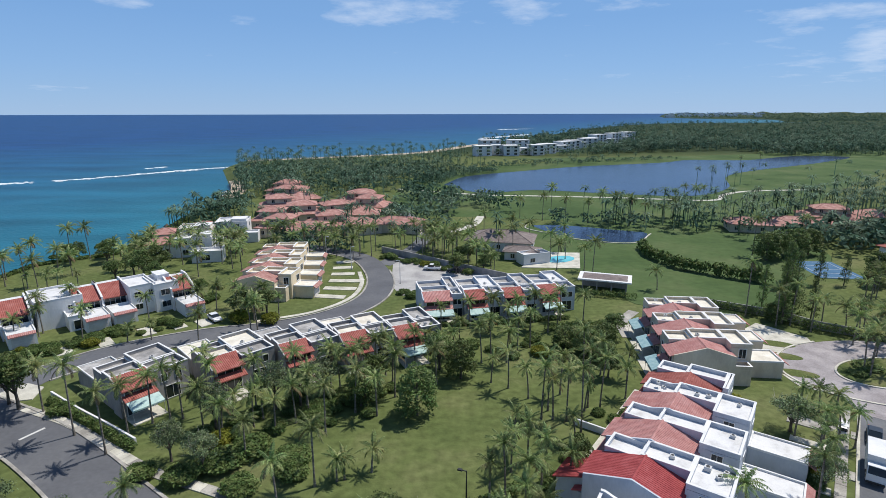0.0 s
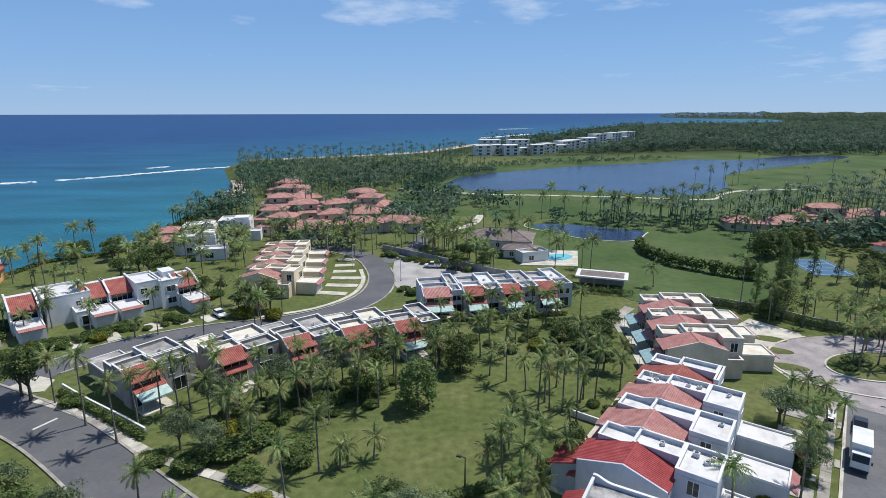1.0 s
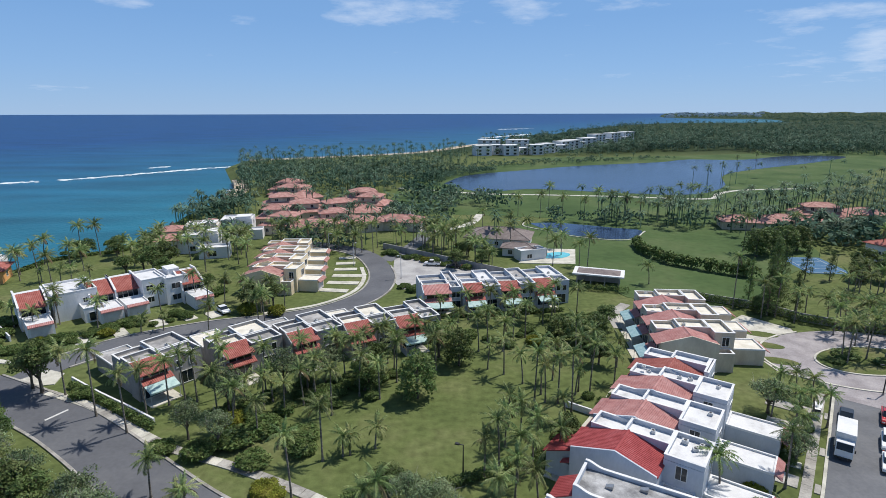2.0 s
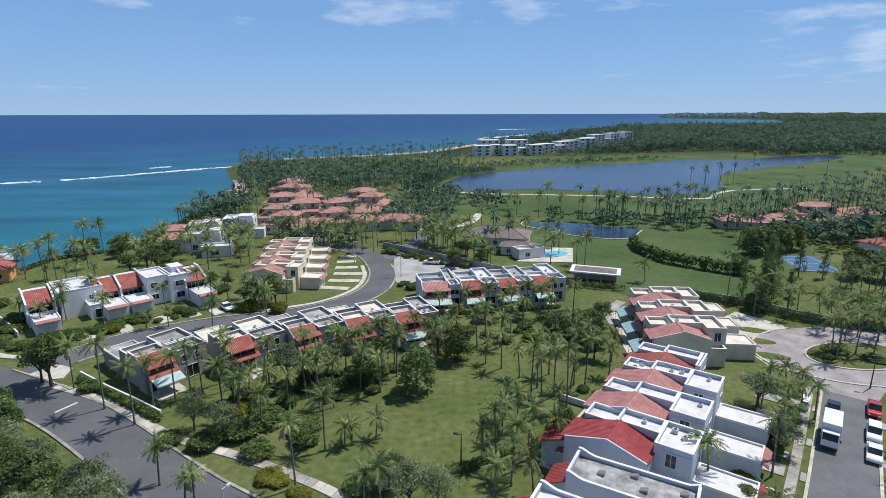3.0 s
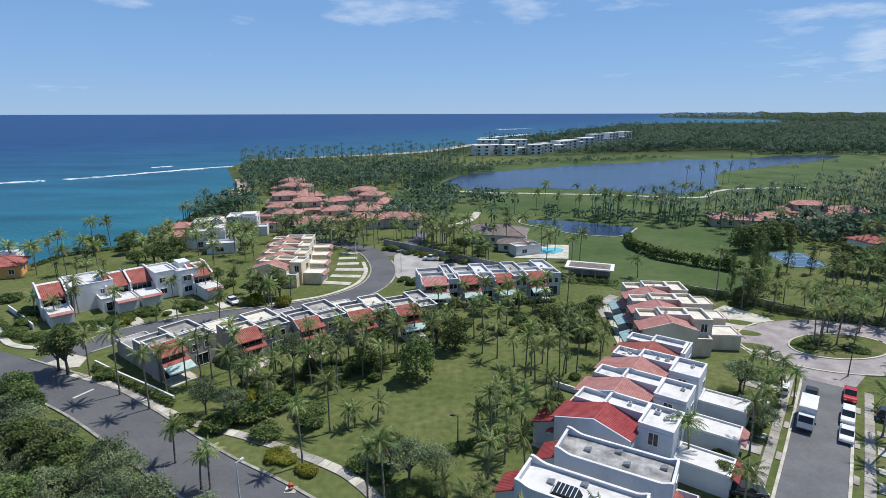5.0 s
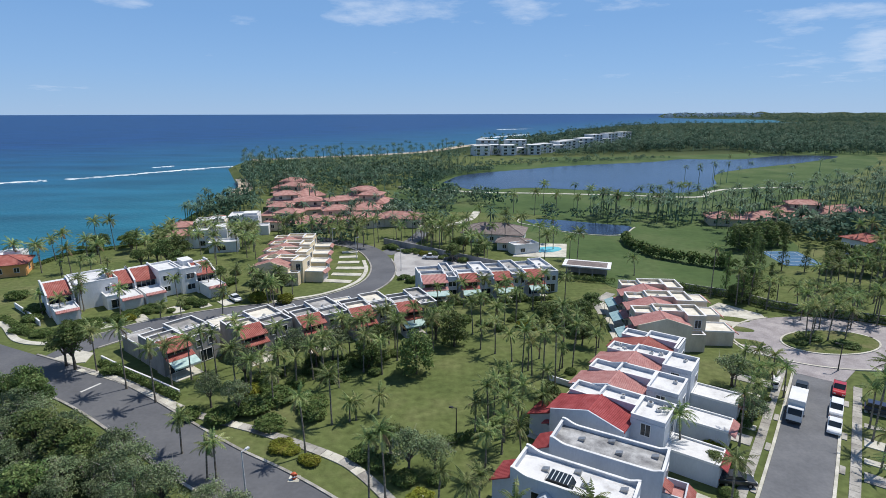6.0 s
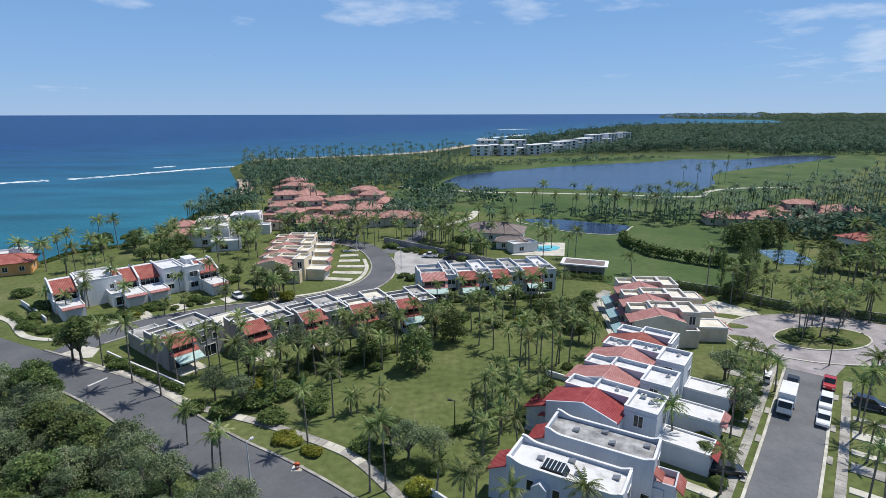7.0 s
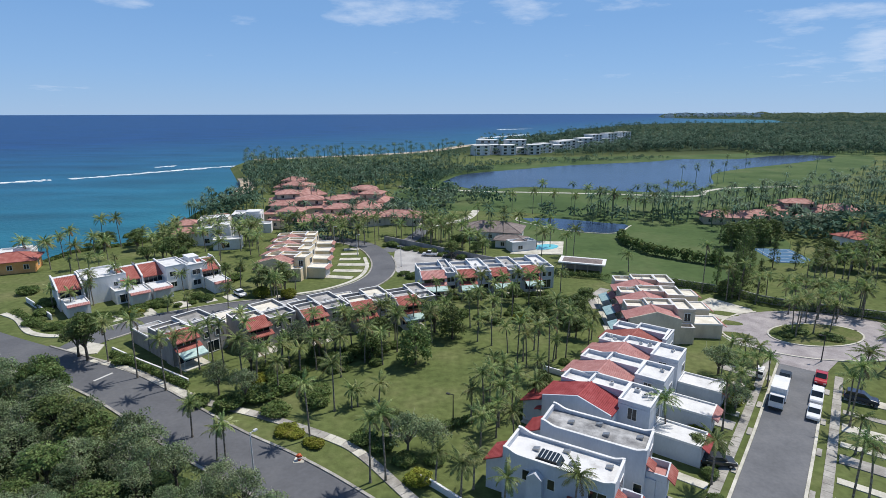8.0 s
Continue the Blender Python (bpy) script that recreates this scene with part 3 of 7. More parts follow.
def scalloped_house(m, label, roof, group, near_windows):
    """A white two-storey house with a flat roof behind curved, stepped parapets along both long sides."""
    h = thing("townhouse", m, label, "house", group)
    L, W, top = 13.0, 5.0, 6.0
    part("wall", Geo().box(0, L, 0, W, 0, top).box(L, L + 1.2, 0.4, W, 0, 3.0), BLUEWHITE, h)

    def crest(x):
        if x < 0.5:
            return 0.95
        if x < 2.2:
            return 0.42 + 0.53 * (1 - math.sin(0.5 * math.pi * (x - 0.5) / 1.7))
        if x < L - 1.3:
            return 0.42
        return 0.42 + 0.38 * (0.5 - 0.5 * math.cos(math.pi * (x - L + 1.3) / 1.3))

    xs = [L * i / 34 for i in range(35)]
    for y0 in (0.0, W - 0.24):
        part("parapet", Geo().prism([(x, top + crest(x)) for x in xs] + [(L, top), (0, top)], y0, y0 + 0.24), BLUEWHITE, h)
        part("coping", Geo().prism([(x, top + crest(x) + 0.09) for x in xs] + [(x, top + crest(x) + 0.005) for x in reversed(xs)], y0 - 0.05, y0 + 0.29), COPING, h, "curved white coping")
    for x0 in (0.0, L - 0.22):
        part("end_parapet", Geo().box(x0, x0 + 0.22, 0.25, W - 0.25, top, top + 0.75), BLUEWHITE, h)
        part("end_coping", Geo().box(x0 - 0.05, x0 + 0.27, 0.3, W - 0.3, top + 0.75, top + 0.84), COPING, h)
    part("flat_roof", Geo().box(0.23, L - 0.23, 0.25, W - 0.25, top, top + 0.06), roof, h, "coated flat roof with stains")
    # tiled roof on the garden side and over the entrance
    r = Geo()
    tiled_slope(r, 0.0, 5.3, -2.8, 3.9, 0.6, W - 0.3)
    part("tiled_roof", r, TILE_RED, h, "red tile roof")
    part("garden_wall", Geo().prism([(-2.5, 0), (-2.5, 3.9), (-0.02, 5.1), (-0.02, 0)], 0.8, W - 0.5), BLUEWHITE, h)
    r2 = Geo()
    tiled_slope(r2, L, 4.9, L + 1.0, 4.3, 0.2, 2.0)
    part("entrance_tiles", r2, TILE, h, "small red tile canopy")
    part("balcony", Geo().ring(L + 0.02, L + 2.4, 0.6, W - 1.2, 2.9, 3.8, 0.18), BLUEWHITE, h)
    part("balcony_floor", Geo().box(L + 0.2, L + 2.2, 0.8, W - 1.4, 2.9, 3.02), TILE_PALE, h)
    part("balcony_base", Geo().box(L + 1.22, L + 2.4, 0.6, W - 1.2, 0, 2.88), BLUEWHITE, h)
    r3 = Geo()
    tiled_slope(r3, L + 2.4, 3.7, L + 3.3, 3.0, 0.6, W - 1.2)
    part("balcony_canopy", r3, TILE, h)
    for x, z, w, hh in near_windows:
        window(h, x, 0.0, z, w, hh, "-y", panes=2 if w > 1 else 1)
    window(h, L, 3.4, 4.4, 1.6, 1.8, "+x", panes=2)
    window(h, -2.5, W / 2, 2.2, 2.2, 1.6, "-x", panes=2)
    if len(near_windows) > 2:
        sk = part("skylight", Geo().prism([(3.6, top + 0.06), (4.1, top + 0.75), (6.3, top + 0.75), (6.8, top + 0.06)], 0.5, 2.3), GLASS, h, "glazed skylight with white bars")
        for k in range(6):
            part("bar", Geo().box(4.0 + 0.46 * k, 4.07 + 0.46 * k, 0.48, 2.32, top + 0.74, top + 0.80), COPING, sk)
        part("bay", Geo().prism([(3.4, 0), (3.4, 4.8), (4.3, 5.5), (5.2, 4.8), (5.2, 0)], -1.0, -0.02), BLUEWHITE, h, "narrow gabled bay")
        porch = Geo()
        tiled_slope(porch, 8.0, 3.4, 10.3, 3.3, -2.2, -0.02)
        part("porch_roof", porch, TILE, h, "red tile porch roof")
        part("porch_wall", Geo().box(8.1, 10.2, -2.0, -0.05, 0, 3.1), BLUEWHITE, h)
    # skylight vents on the roof
    for x, y in ((3.2, 2.6), (6.5, 3.9), (7.8, 2.0), (11.6, 3.4)):
        part("roof_vent", Geo().prism([(x - 0.4, top + 0.06), (x - 0.4, top + 0.25), (x + 0.4, top + 0.5), (x + 0.4, top + 0.06)], y - 0.3, y + 0.3), METAL, h)
    return h


def hip_house(m, label, group, wall, tile, wx, wy, hh, tiers=1):
    """A villa with a hipped clay-tile roof; with two tiers a smaller storey rises from the lower roof."""
    h = thing("villa", m, label, "house", group)
    z0, sx, sy = 0.0, wx / 2, wy / 2
    for k in range(tiers):
        name = "wall" if k == 0 else "upper_wall"
        part(name, Geo().box(-sx, sx, -sy, sy, z0, z0 + hh), wall, h)
        o, rise = 0.8, min(sx, sy) * 0.42
        ex, ey, zt = sx + o, sy + o, z0 + hh
        run = max(0.0, ex - ey)
        g = Geo()
        a, b, c, d = (-ex, -ey, zt), (ex, -ey, zt), (ex, ey, zt), (-ex, ey, zt)
        p, q = (-run, 0, zt + rise), (run if run > 0 else 0.01, 0, zt + rise)
        g.poly(a, b, q, p).poly(c, d, p, q).poly(b, c, q).poly(d, a, p)
        g.poly((-ex, -ey, zt - 0.15), (-ex, ey, zt - 0.15), (ex, ey, zt - 0.15), (ex, -ey, zt - 0.15))
        g.box(-ex, ex, -ey, -ey + 0.08, zt - 0.15, zt).box(-ex, ex, ey - 0.08, ey, zt - 0.15, zt)
        part("roof" if k == 0 else "upper_roof", g, tile, h, "hipped clay tile roof")
        # hip and ridge tiles
        cap = Geo()
        for e0, e1 in ((a, p), (b, q), (c, q), (d, p), (p, q)):
            e0, e1 = Vector(e0), Vector(e1)
            side = (e1 - e0).cross(Vector((0, 0, 1)))
            if side.length > 0.01:
                side = side.normalized() * 0.16
                up = Vector((0, 0, 0.14))
                cap.poly(e0 - side, e1 - side, e1 + up, e0 + up).poly(e0 + side, e0 + up, e1 + up, e1 + side)
        part("ridge_tiles", cap, tile, h)
        for side in (-1, 1):
            for j in range(max(1, int(wx // 4))):
                window(h, -sx + wx * (j + 0.5) / max(1, int(wx // 4)), side * sy, z0 + hh * 0.5, 1.2, 1.3, "-y" if side < 0 else "+y")
        window(h, sx, 0, z0 + hh * 0.5, 1.4, 1.4, "+x")
        window(h, -sx, 0, z0 + hh * 0.5, 1.4, 1.4, "-x")
        z0, sx, sy, hh = zt + rise * 0.30, sx * 0.62, sy * 0.62, hh * 0.7
        wx, wy = sx * 2, sy * 2
    return h


# ---- plants ----
def leaf_quads(rng, centre, radii, count, size, shell=0.55, flat=0.35):
    """Random small leaf faces through the outer part of an ellipsoid; returns (count, 4, 3)."""
    d = rng.normal(size=(count, 3))
    d /= np.linalg.norm(d, axis=1)[:, None]
    d[:, 2] = np.where(d[:, 2] < -0.45, -d[:, 2], d[:, 2])
    r = shell + (1 - shell) * rng.random(count) ** 0.5
    r *= 1 + 0.18 * np.sin(5 * d[:, 0] + 3 * d[:, 1]) * np.cos(4 * d[:, 2] + 2)
    pos = np.array(centre) + d * r[:, None] * np.array(radii)
    nrm = d * (1 - flat) + rng.normal(size=(count, 3)) * 0.55 + np.array((0, 0, flat))
    nrm /= np.linalg.norm(nrm, axis=1)[:, None]
    t = np.cross(nrm, rng.normal(size=(count, 3)))
    t /= np.linalg.norm(t, axis=1)[:, None] + 1e-9
    b = np.cross(nrm, t)
    s = (size * (0.6 + 0.8 * rng.random(count)))[:, None]
    return np.stack([pos - t * s, pos - b * s * 0.5, pos + t * s, pos + b * s * 0.5], axis=1)


def quads_mesh(name, quads, mats, index=None):
    me = bpy.data.meshes.new(name)
    q = np.concatenate(quads)
    n = len(q)
    me.vertices.add(4 * n)
    me.vertices.foreach_set("co", q.reshape(-1))
    me.loops.add(4 * n)
    me.loops.foreach_set("vertex_index", np.arange(4 * n, dtype=np.int32))
    me.polygons.add(n)
    me.polygons.foreach_set("loop_start", np.arange(0, 4 * n, 4, dtype=np.int32))
    for mt in mats:
        me.materials.append(mt)
    if index is not None:
        me.polygons.foreach_set("material_index", index)
    me.update(calc_edges=True)
    return me


def frond_quads(rng, azimuth, rise, length, droop, pairs, width):
    """One feathered palm leaf: a bent midrib with drooping leaflets on both sides."""
    out = []
    ca, sa = math.cos(azimuth), math.sin(azimuth)
    pts, tan = [], []
    x, z, a = 0.0, 0.0, rise
    for k in range(pairs + 1):
        pts.append((x, z))
        tan.append(a)
        x += length / pairs * math.cos(a)
        z += length / pairs * math.sin(a)
        a -= droop / pairs * (0.5 + 1.1 * k / pairs)
    for k in range(pairs):
        f = (k + 0.5) / pairs
        wl = width * (math.sin(math.pi * min(1, 0.12 + 0.95 * f)) ** 0.7) * (0.85 + 0.3 * rng.random())
        (x0, z0), (x1, z1) = pts[k], pts[k + 1]
        for sgn in (-1, 1):
            back = 0.45 * wl
            hang = wl * (0.15 + 0.55 * rng.random() + 0.25 * f)
            xe, ze = x0 + back * math.cos(tan[k]), z0 + back * math.sin(tan[k]) - hang
            ye = sgn * wl * 0.6
            xq, zq = x1 + back * math.cos(tan[k]), z1 + back * math.sin(tan[k]) - hang
            quad = [(x0, 0, z0), (x0 + 0.8 * (x1 - x0), 0, z0 + 0.8 * (z1 - z0)), (xq - 0.75 * (x1 - x0), ye, zq), (xe + 0.05 * (x1 - x0), ye, ze)]
            out.append([(px * ca - py * sa, px * sa + py * ca, pz) for px, py, pz in quad])
    for k in range(0, pairs, 2):
        (x0, z0), (x1, z1) = pts[k], pts[min(k + 2, pairs)]
        wd = 0.035 * (1 - k / pairs) + 0.012
        quad = [(x0, -wd, z0 + 0.01), (x0, wd, z0 + 0.01), (x1, wd * 0.7, z1 + 0.01), (x1, -wd * 0.7, z1 + 0.01)]
        out.append([(px * ca - py * sa, px * sa + py * ca, pz) for px, py, pz in quad])
    return np.array(out)


def palm_crown(seed, fronds=17, length=3.1, pairs=18, width=0.5):
    """A rosette of arching leaves, upright in the middle and hanging outside, combed a little by the trade wind."""
    rng = np.random.default_rng(seed)
    quads, idx = [], []
    for k in range(fronds):
        az = 2.4 * k + rng.normal() * 0.3
        lev = k / fronds
        lee = 0.5 + 0.5 * math.cos(az - 2.6)
        rise = 1.30 - 1.75 * lev ** 0.85 + rng.normal() * 0.16
        q = frond_quads(rng, az, rise, length * (0.78 + 0.25 * rng.random() + 0.15 * lee), 0.75 + 0.75 * rng.random() + 0.35 * (1 - lee), pairs, width)
        quads.append(q)
        idx += [1 if lev > 0.9 else 0] * len(q)
    return quads_mesh("crown", quads, [FROND, FROND_DRY], idx)


def palm_trunk(seed, height):
    rng = np.random.default_rng(seed)
    lean, a = rng.normal() * 0.085 * height, rng.random() * 6.3
    path, radii = [], []
    for k in range(9):
        f = k / 8
        off = lean * (f ** 1.7)
        path.append((off * math.cos(a), off * math.sin(a), height * f - (0.15 if k == 0 else 0)))
        radii.append(0.135 - 0.035 * f + (0.08 if k == 0 else 0))
    return Geo().tube(path, radii, 7).mesh("trunk", TRUNK, True), path[-1]


PALMS = []
for seed in range(12):
    hgt = (5.0, 7.0, 9.0, 11.0)[seed % 4]
    tm, tip = palm_trunk(40 + seed, hgt)
    cm = palm_crown(seed, fronds=(20, 23, 19, 22)[seed % 4], length=(2.5, 2.8, 2.6, 2.9)[seed % 4])
    PALMS.append((hgt, tm, cm, tip))
palm_count = 0


def palm(x, y, height, z=0.0):
    """A coconut palm of about that height, standing at (x, y)."""
    global palm_count
    palm_count += 1
    k = min(range(12), key=lambda i: abs(PALMS[i][0] - height) + 0.01 * ((i // 4 + palm_count) % 3))
    hgt, tm, cm, tip = PALMS[k]
    rng = random.Random(palm_count)
    word = "short" if height < 5 else ("tall" if height > 8.5 else "slender")
    t = thing("palm_tree", pose(x, y, z, 0, 0, rng.uniform(-50, 50)) @ Matrix.Diagonal((1, 1, height / hgt, 1)), f"{word} coconut palm with a feathery green crown", "palm", "palms")
    part("trunk", tm, None, t)
    cr = part("crown", cm, None, t)
    s = (0.85 if height < 5 else (1.2 if y > 130 else 1.0)) * (0.85 + 0.3 * rng.random())
    cr.matrix_basis = Matrix.Translation(tip) @ Matrix.Diagonal((s, s, s * hgt / height, 1))
    return t


def tree_meshes(seed, mat, clumps, leaves, size, spread=2.2, tall=1.0, twigs=26):
    """Trunk with limbs and a crown of leaf clumps; made for a tree 7 m high."""
    rng = np.random.default_rng(seed)
    g = Geo()
    g.tube([(0, 0, -0.2), (0.08, 0.02, 1.2), (0.12, 0.1, 2.4), (0.1, 0.1, 3.6)], [0.30, 0.22, 0.18, 0.12], 7)
    quads = []
    for k in range(clumps):
        a = 2.4 * k + rng.normal() * 0.3
        rr = spread * math.sqrt((k + 0.3) / clumps)
        cz = 4.9 * tall + (1.3 - 0.55 * (rr / spread) ** 2 * 2.6) * tall + rng.normal() * 0.6
        c = (rr * math.cos(a), rr * math.sin(a), cz)
        rad = 0.65 + 0.5 * rng.random()
        quads.append(leaf_quads(rng, c, (rad * 1.15, rad * 1.15, rad * 0.8), leaves, size))
        if k % 3 == 0:
            g.tube([(0.1, 0.08, 2.0 + 0.12 * (k % 5)), (c[0] * 0.5, c[1] * 0.5, 0.5 * (2.4 + cz)), (c[0] * 0.95, c[1] * 0.95, cz)], [0.12, 0.08, 0.03], 5)
    me = g.mesh("trunk", BARK, True)
    tw = Geo()
    for k in range(twigs):
        a, r = rng.random() * 6.28, spread * rng.random() ** 0.6
        x, y, z = r * math.cos(a), r * math.sin(a), 5.7 - 1.5 * (r / spread) ** 2 + 0.8 * rng.random()
        for fork in range(3):
            d = rng.normal(size=3) * 0.6 + np.array((0.3 * math.cos(a), 0.3 * math.sin(a), 0.8))
            bend = rng.normal(size=3) * 0.12
            ln = 0.5 + 0.7 * rng.random()
            tip = (x + ln * d[0], y + ln * d[1], z + ln * abs(d[2]))
            tw.tube([(x, y, z), (0.5 * (x + tip[0]) + bend[0], 0.5 * (y + tip[1]) + bend[1], 0.5 * (z + tip[2])), tip], [0.03, 0.022, 0.010], 3)
    return me, quads_mesh("crown", quads, [mat]), tw.mesh("twig", TWIG)


TREES = {"dark": [tree_meshes(10 + k, LEAF, 32, 110, 0.19) for k in range(3)],
         "olive": [tree_meshes(20 + k, LEAF_B, 34, 105, 0.15, 2.6, twigs=24) for k in range(4)]}
tree_count = 0


def full_tree_meshes(seed, mat, clumps=30, leaves=130, size=0.2):
    """A tree 7.4 m high whose leafy crown hangs almost to the ground."""
    rng = np.random.default_rng(seed)
    g = Geo()
    g.tube([(0, 0, -0.2), (0.08, 0.02, 1.2), (0.12, 0.1, 2.6), (0.1, 0.1, 4.4)], [0.28, 0.22, 0.18, 0.10], 7)
    quads = []
    for k in range(clumps):
        a, f = 2.4 * k + rng.normal() * 0.3, (k + 0.5) / clumps
        z = 0.9 + 5.6 * f
        rr = 2.35 * math.sqrt(max(0.05, 1 - ((f - 0.36) / 0.68) ** 2)) * (0.72 + 0.35 * rng.random())
        rad = 0.7 + 0.45 * rng.random()
        c = (rr * math.cos(a), rr * math.sin(a), z)
        quads.append(leaf_quads(rng, c, (rad * 1.15, rad * 1.15, rad * 0.85), leaves, size))
        if k % 3 == 0:
            g.tube([(0.1, 0.08, min(4.0, 0.6 + 0.6 * z)), (c[0] * 0.5, c[1] * 0.5, z * 0.92), (c[0] * 0.95, c[1] * 0.95, z)], [0.10, 0.07, 0.03], 5)
    return g.mesh("trunk", BARK, True), quads_mesh("crown", quads, [mat]), None


def pine_meshes(seed, mat):
    """A casuarina 7.4 m high: a straight stem and a tall, wispy, tapering crown."""
    rng = np.random.default_rng(seed)
    g = Geo()
    g.tube([(0, 0, -0.2), (0.03, 0.02, 2.5), (0.0, 0.05, 5.0), (0.02, 0.0, 7.2)], [0.16, 0.12, 0.07, 0.02], 6)
    quads = []
    for k in range(36):
        a, f = 2.4 * k + rng.normal() * 0.4, (k + 0.5) / 36
        z = 0.8 + 6.4 * f
        rr = (1.25 * (1 - f) ** 0.7 + 0.12) * (0.45 + 0.75 * rng.random())
        c = (rr * math.cos(a), rr * math.sin(a), z + 0.25 * rng.normal())
        rad = 0.38 + 0.22 * rng.random()
        quads.append(leaf_quads(rng, c, (rad * 1.2, rad * 1.2, rad * 1.1), 60, 0.12, 0.3))
        g.tube([(0, 0, z - 0.5), (c[0], c[1], c[2])], [0.04, 0.015], 4)
    return g.mesh("trunk", BARK, True), quads_mesh("crown", quads, [mat]), None


TREES["full"] = [full_tree_meshes(300 + k, LEAF) for k in range(2)]
TREES["pine"] = [pine_meshes(310 + k, LEAF) for k in range(3)]


def broad_tree(x, y, height, kind="dark", wide=1.0, z=0.0, group="trees"):
    global tree_count
    tree_count += 1
    rng = random.Random(500 + tree_count)
    tm, cm, wm = rng.choice(TREES[kind])
    s = height / 7.4
    label = {"dark": "leafy dark green broadleaf tree with a rounded crown", "olive": "olive green broadleaf tree with a loose open crown", "full": "dense dark green tree with leaves almost to the grass", "pine": "tall dark wispy casuarina tree beside the golf grass"}[kind]
    t = thing("tree", pose(x, y, z, 0, 0, rng.random() * 360) @ Matrix.Diagonal((s * wide, s * wide, s, 1)), label, "tree", group)
    part("trunk", tm, None, t)
    part("crown", cm, None, t)
    if kind == "olive":
        tagged(part("twig", wm, None, t, "pale bare twigs"), kind="stuff")
    return t


def bush_mesh(seed, mat, count=1100, size=0.095):
    rng = np.random.default_rng(seed)
    q = [leaf_quads(rng, (0, 0, 0.45), (1.0, 1.0, 0.62), count, size, 0.7)]
    for k in range(4):
        a = 1.6 * k + rng.random()
        q.append(leaf_quads(rng, (0.55 * math.cos(a), 0.55 * math.sin(a), 0.4 + 0.2 * rng.random()), (0.6, 0.6, 0.5), count // 4, size, 0.6))
    return quads_mesh("bush", q, [mat])


BUSHES = {"green": [bush_mesh(60 + k, HEDGE) for k in range(3)], "yellow": [bush_mesh(70 + k, LEAF_Y) for k in range(2)]}


def bush(x, y, r, hgt=None, kind="green", z=0.0):
    rng = random.Random(round(x * 31 + y * 17))
    ob = new("bush", rng.choice(BUSHES[kind]))
    hgt = hgt or r * 0.9
    ob.matrix_basis = pose(x, y, z, 0, 0, rng.random() * 360) @ Matrix.Diagonal((r, r, hgt, 1))
    return tagged(ob, {"green": "rounded dark green garden shrub on the grass", "yellow": "yellow-green clipped shrub on the lawn"}[kind], "bush", "shrubs")


def hedge(points, width, height, name="hedge", label="clipped dark green hedge", mat=HEDGE, per=110, size=0.17):
    """A hedge along a line on the plan."""
    rng = np.random.default_rng(round(abs(points[0][0]) * 10))
    quads, core = [], Geo()
    for (x0, y0), (x1, y1) in zip(points, points[1:]):
        d = math.hypot(x1 - x0, y1 - y0)
        n = max(1, round(d / (width * 0.7)))
        for i in range(n):
            f = (i + rng.random()) / n
            quads.append(leaf_quads(rng, (x0 + f * (x1 - x0), y0 + f * (y1 - y0), height * 0.5), (width * 0.75, width * 0.75, height * 0.62 * (0.85 + 0.3 * rng.random())), per, size, 0.6))
    me = quads_mesh(name, quads, [mat])
    return tagged(new(name, me), label, "hedge")


def inside(poly, x, y):
    hit = False
    for (x0, y0), (x1, y1) in zip(poly, poly[1:] + poly[:1]):
        if (y0 > y) != (y1 > y) and x < (x1 - x0) * (y - y0) / (y1 - y0) + x0:
            hit = not hit
    return hit


def scatter(poly, count, apart, seed, avoid=()):
    """Random places inside an outline, no closer to one another than that."""
    rng = random.Random(seed)
    xs, ys = [p[0] for p in poly], [p[1] for p in poly]
    out, tries = [], 0
    while len(out) < count and tries < count * 60:
        tries += 1
        x, y = rng.uniform(min(xs), max(xs)), rng.uniform(min(ys), max(ys))
        if inside(poly, x, y) and all((x - a) ** 2 + (y - b) ** 2 > apart ** 2 for a, b in out) and not any(inside(q, x, y) for q in avoid):
            out.append((x, y))
    return out


def smooth_line(pts, step=1.5):
    """A rounded line through the points."""
    P = [Vector((*p, 0)) for p in pts]
    P = [2 * P[0] - P[1]] + P + [2 * P[-1] - P[-2]]
    out = []
    for a, b, c, d in zip(P, P[1:], P[2:], P[3:]):
        n = max(2, round((c - b).length / step))
        for i in range(n):
            t = i / n
            out.append(0.5 * (2 * b + (c - a) * t + (2 * a - 5 * b + 4 * c - d) * t * t + (3 * b - a - 3 * c + d) * t ** 3))
    out.append(P[-2])
    return out


def ribbon(pts, left, right, z0, z1, step=1.5):
    """A band along a line: from left to right metres off it (left positive), between two heights."""
    line = smooth_line(pts, step)
    g = Geo()
    rows = []
    for i, p in enumerate(line):
        t = (line[min(i + 1, len(line) - 1)] - line[max(i - 1, 0)]).normalized()
        nrm = Vector((-t.y, t.x, 0))
        rows.append((p + nrm * left, p + nrm * right))
    for a, b in rows:
        g.v += [(a.x, a.y, z1), (b.x, b.y, z1), (a.x, a.y, z0), (b.x, b.y, z0)]
    for i in range(len(rows) - 1):
        k = 4 * i
        g.f += [(k, k + 1, k + 5, k + 4), (k + 2, k, k + 4, k + 6), (k + 1, k + 3, k + 7, k + 5)]
    n = 4 * (len(rows) - 1)
    g.f += [(0, 2, 3, 1), (n, n + 1, n + 3, n + 2)]
    return g


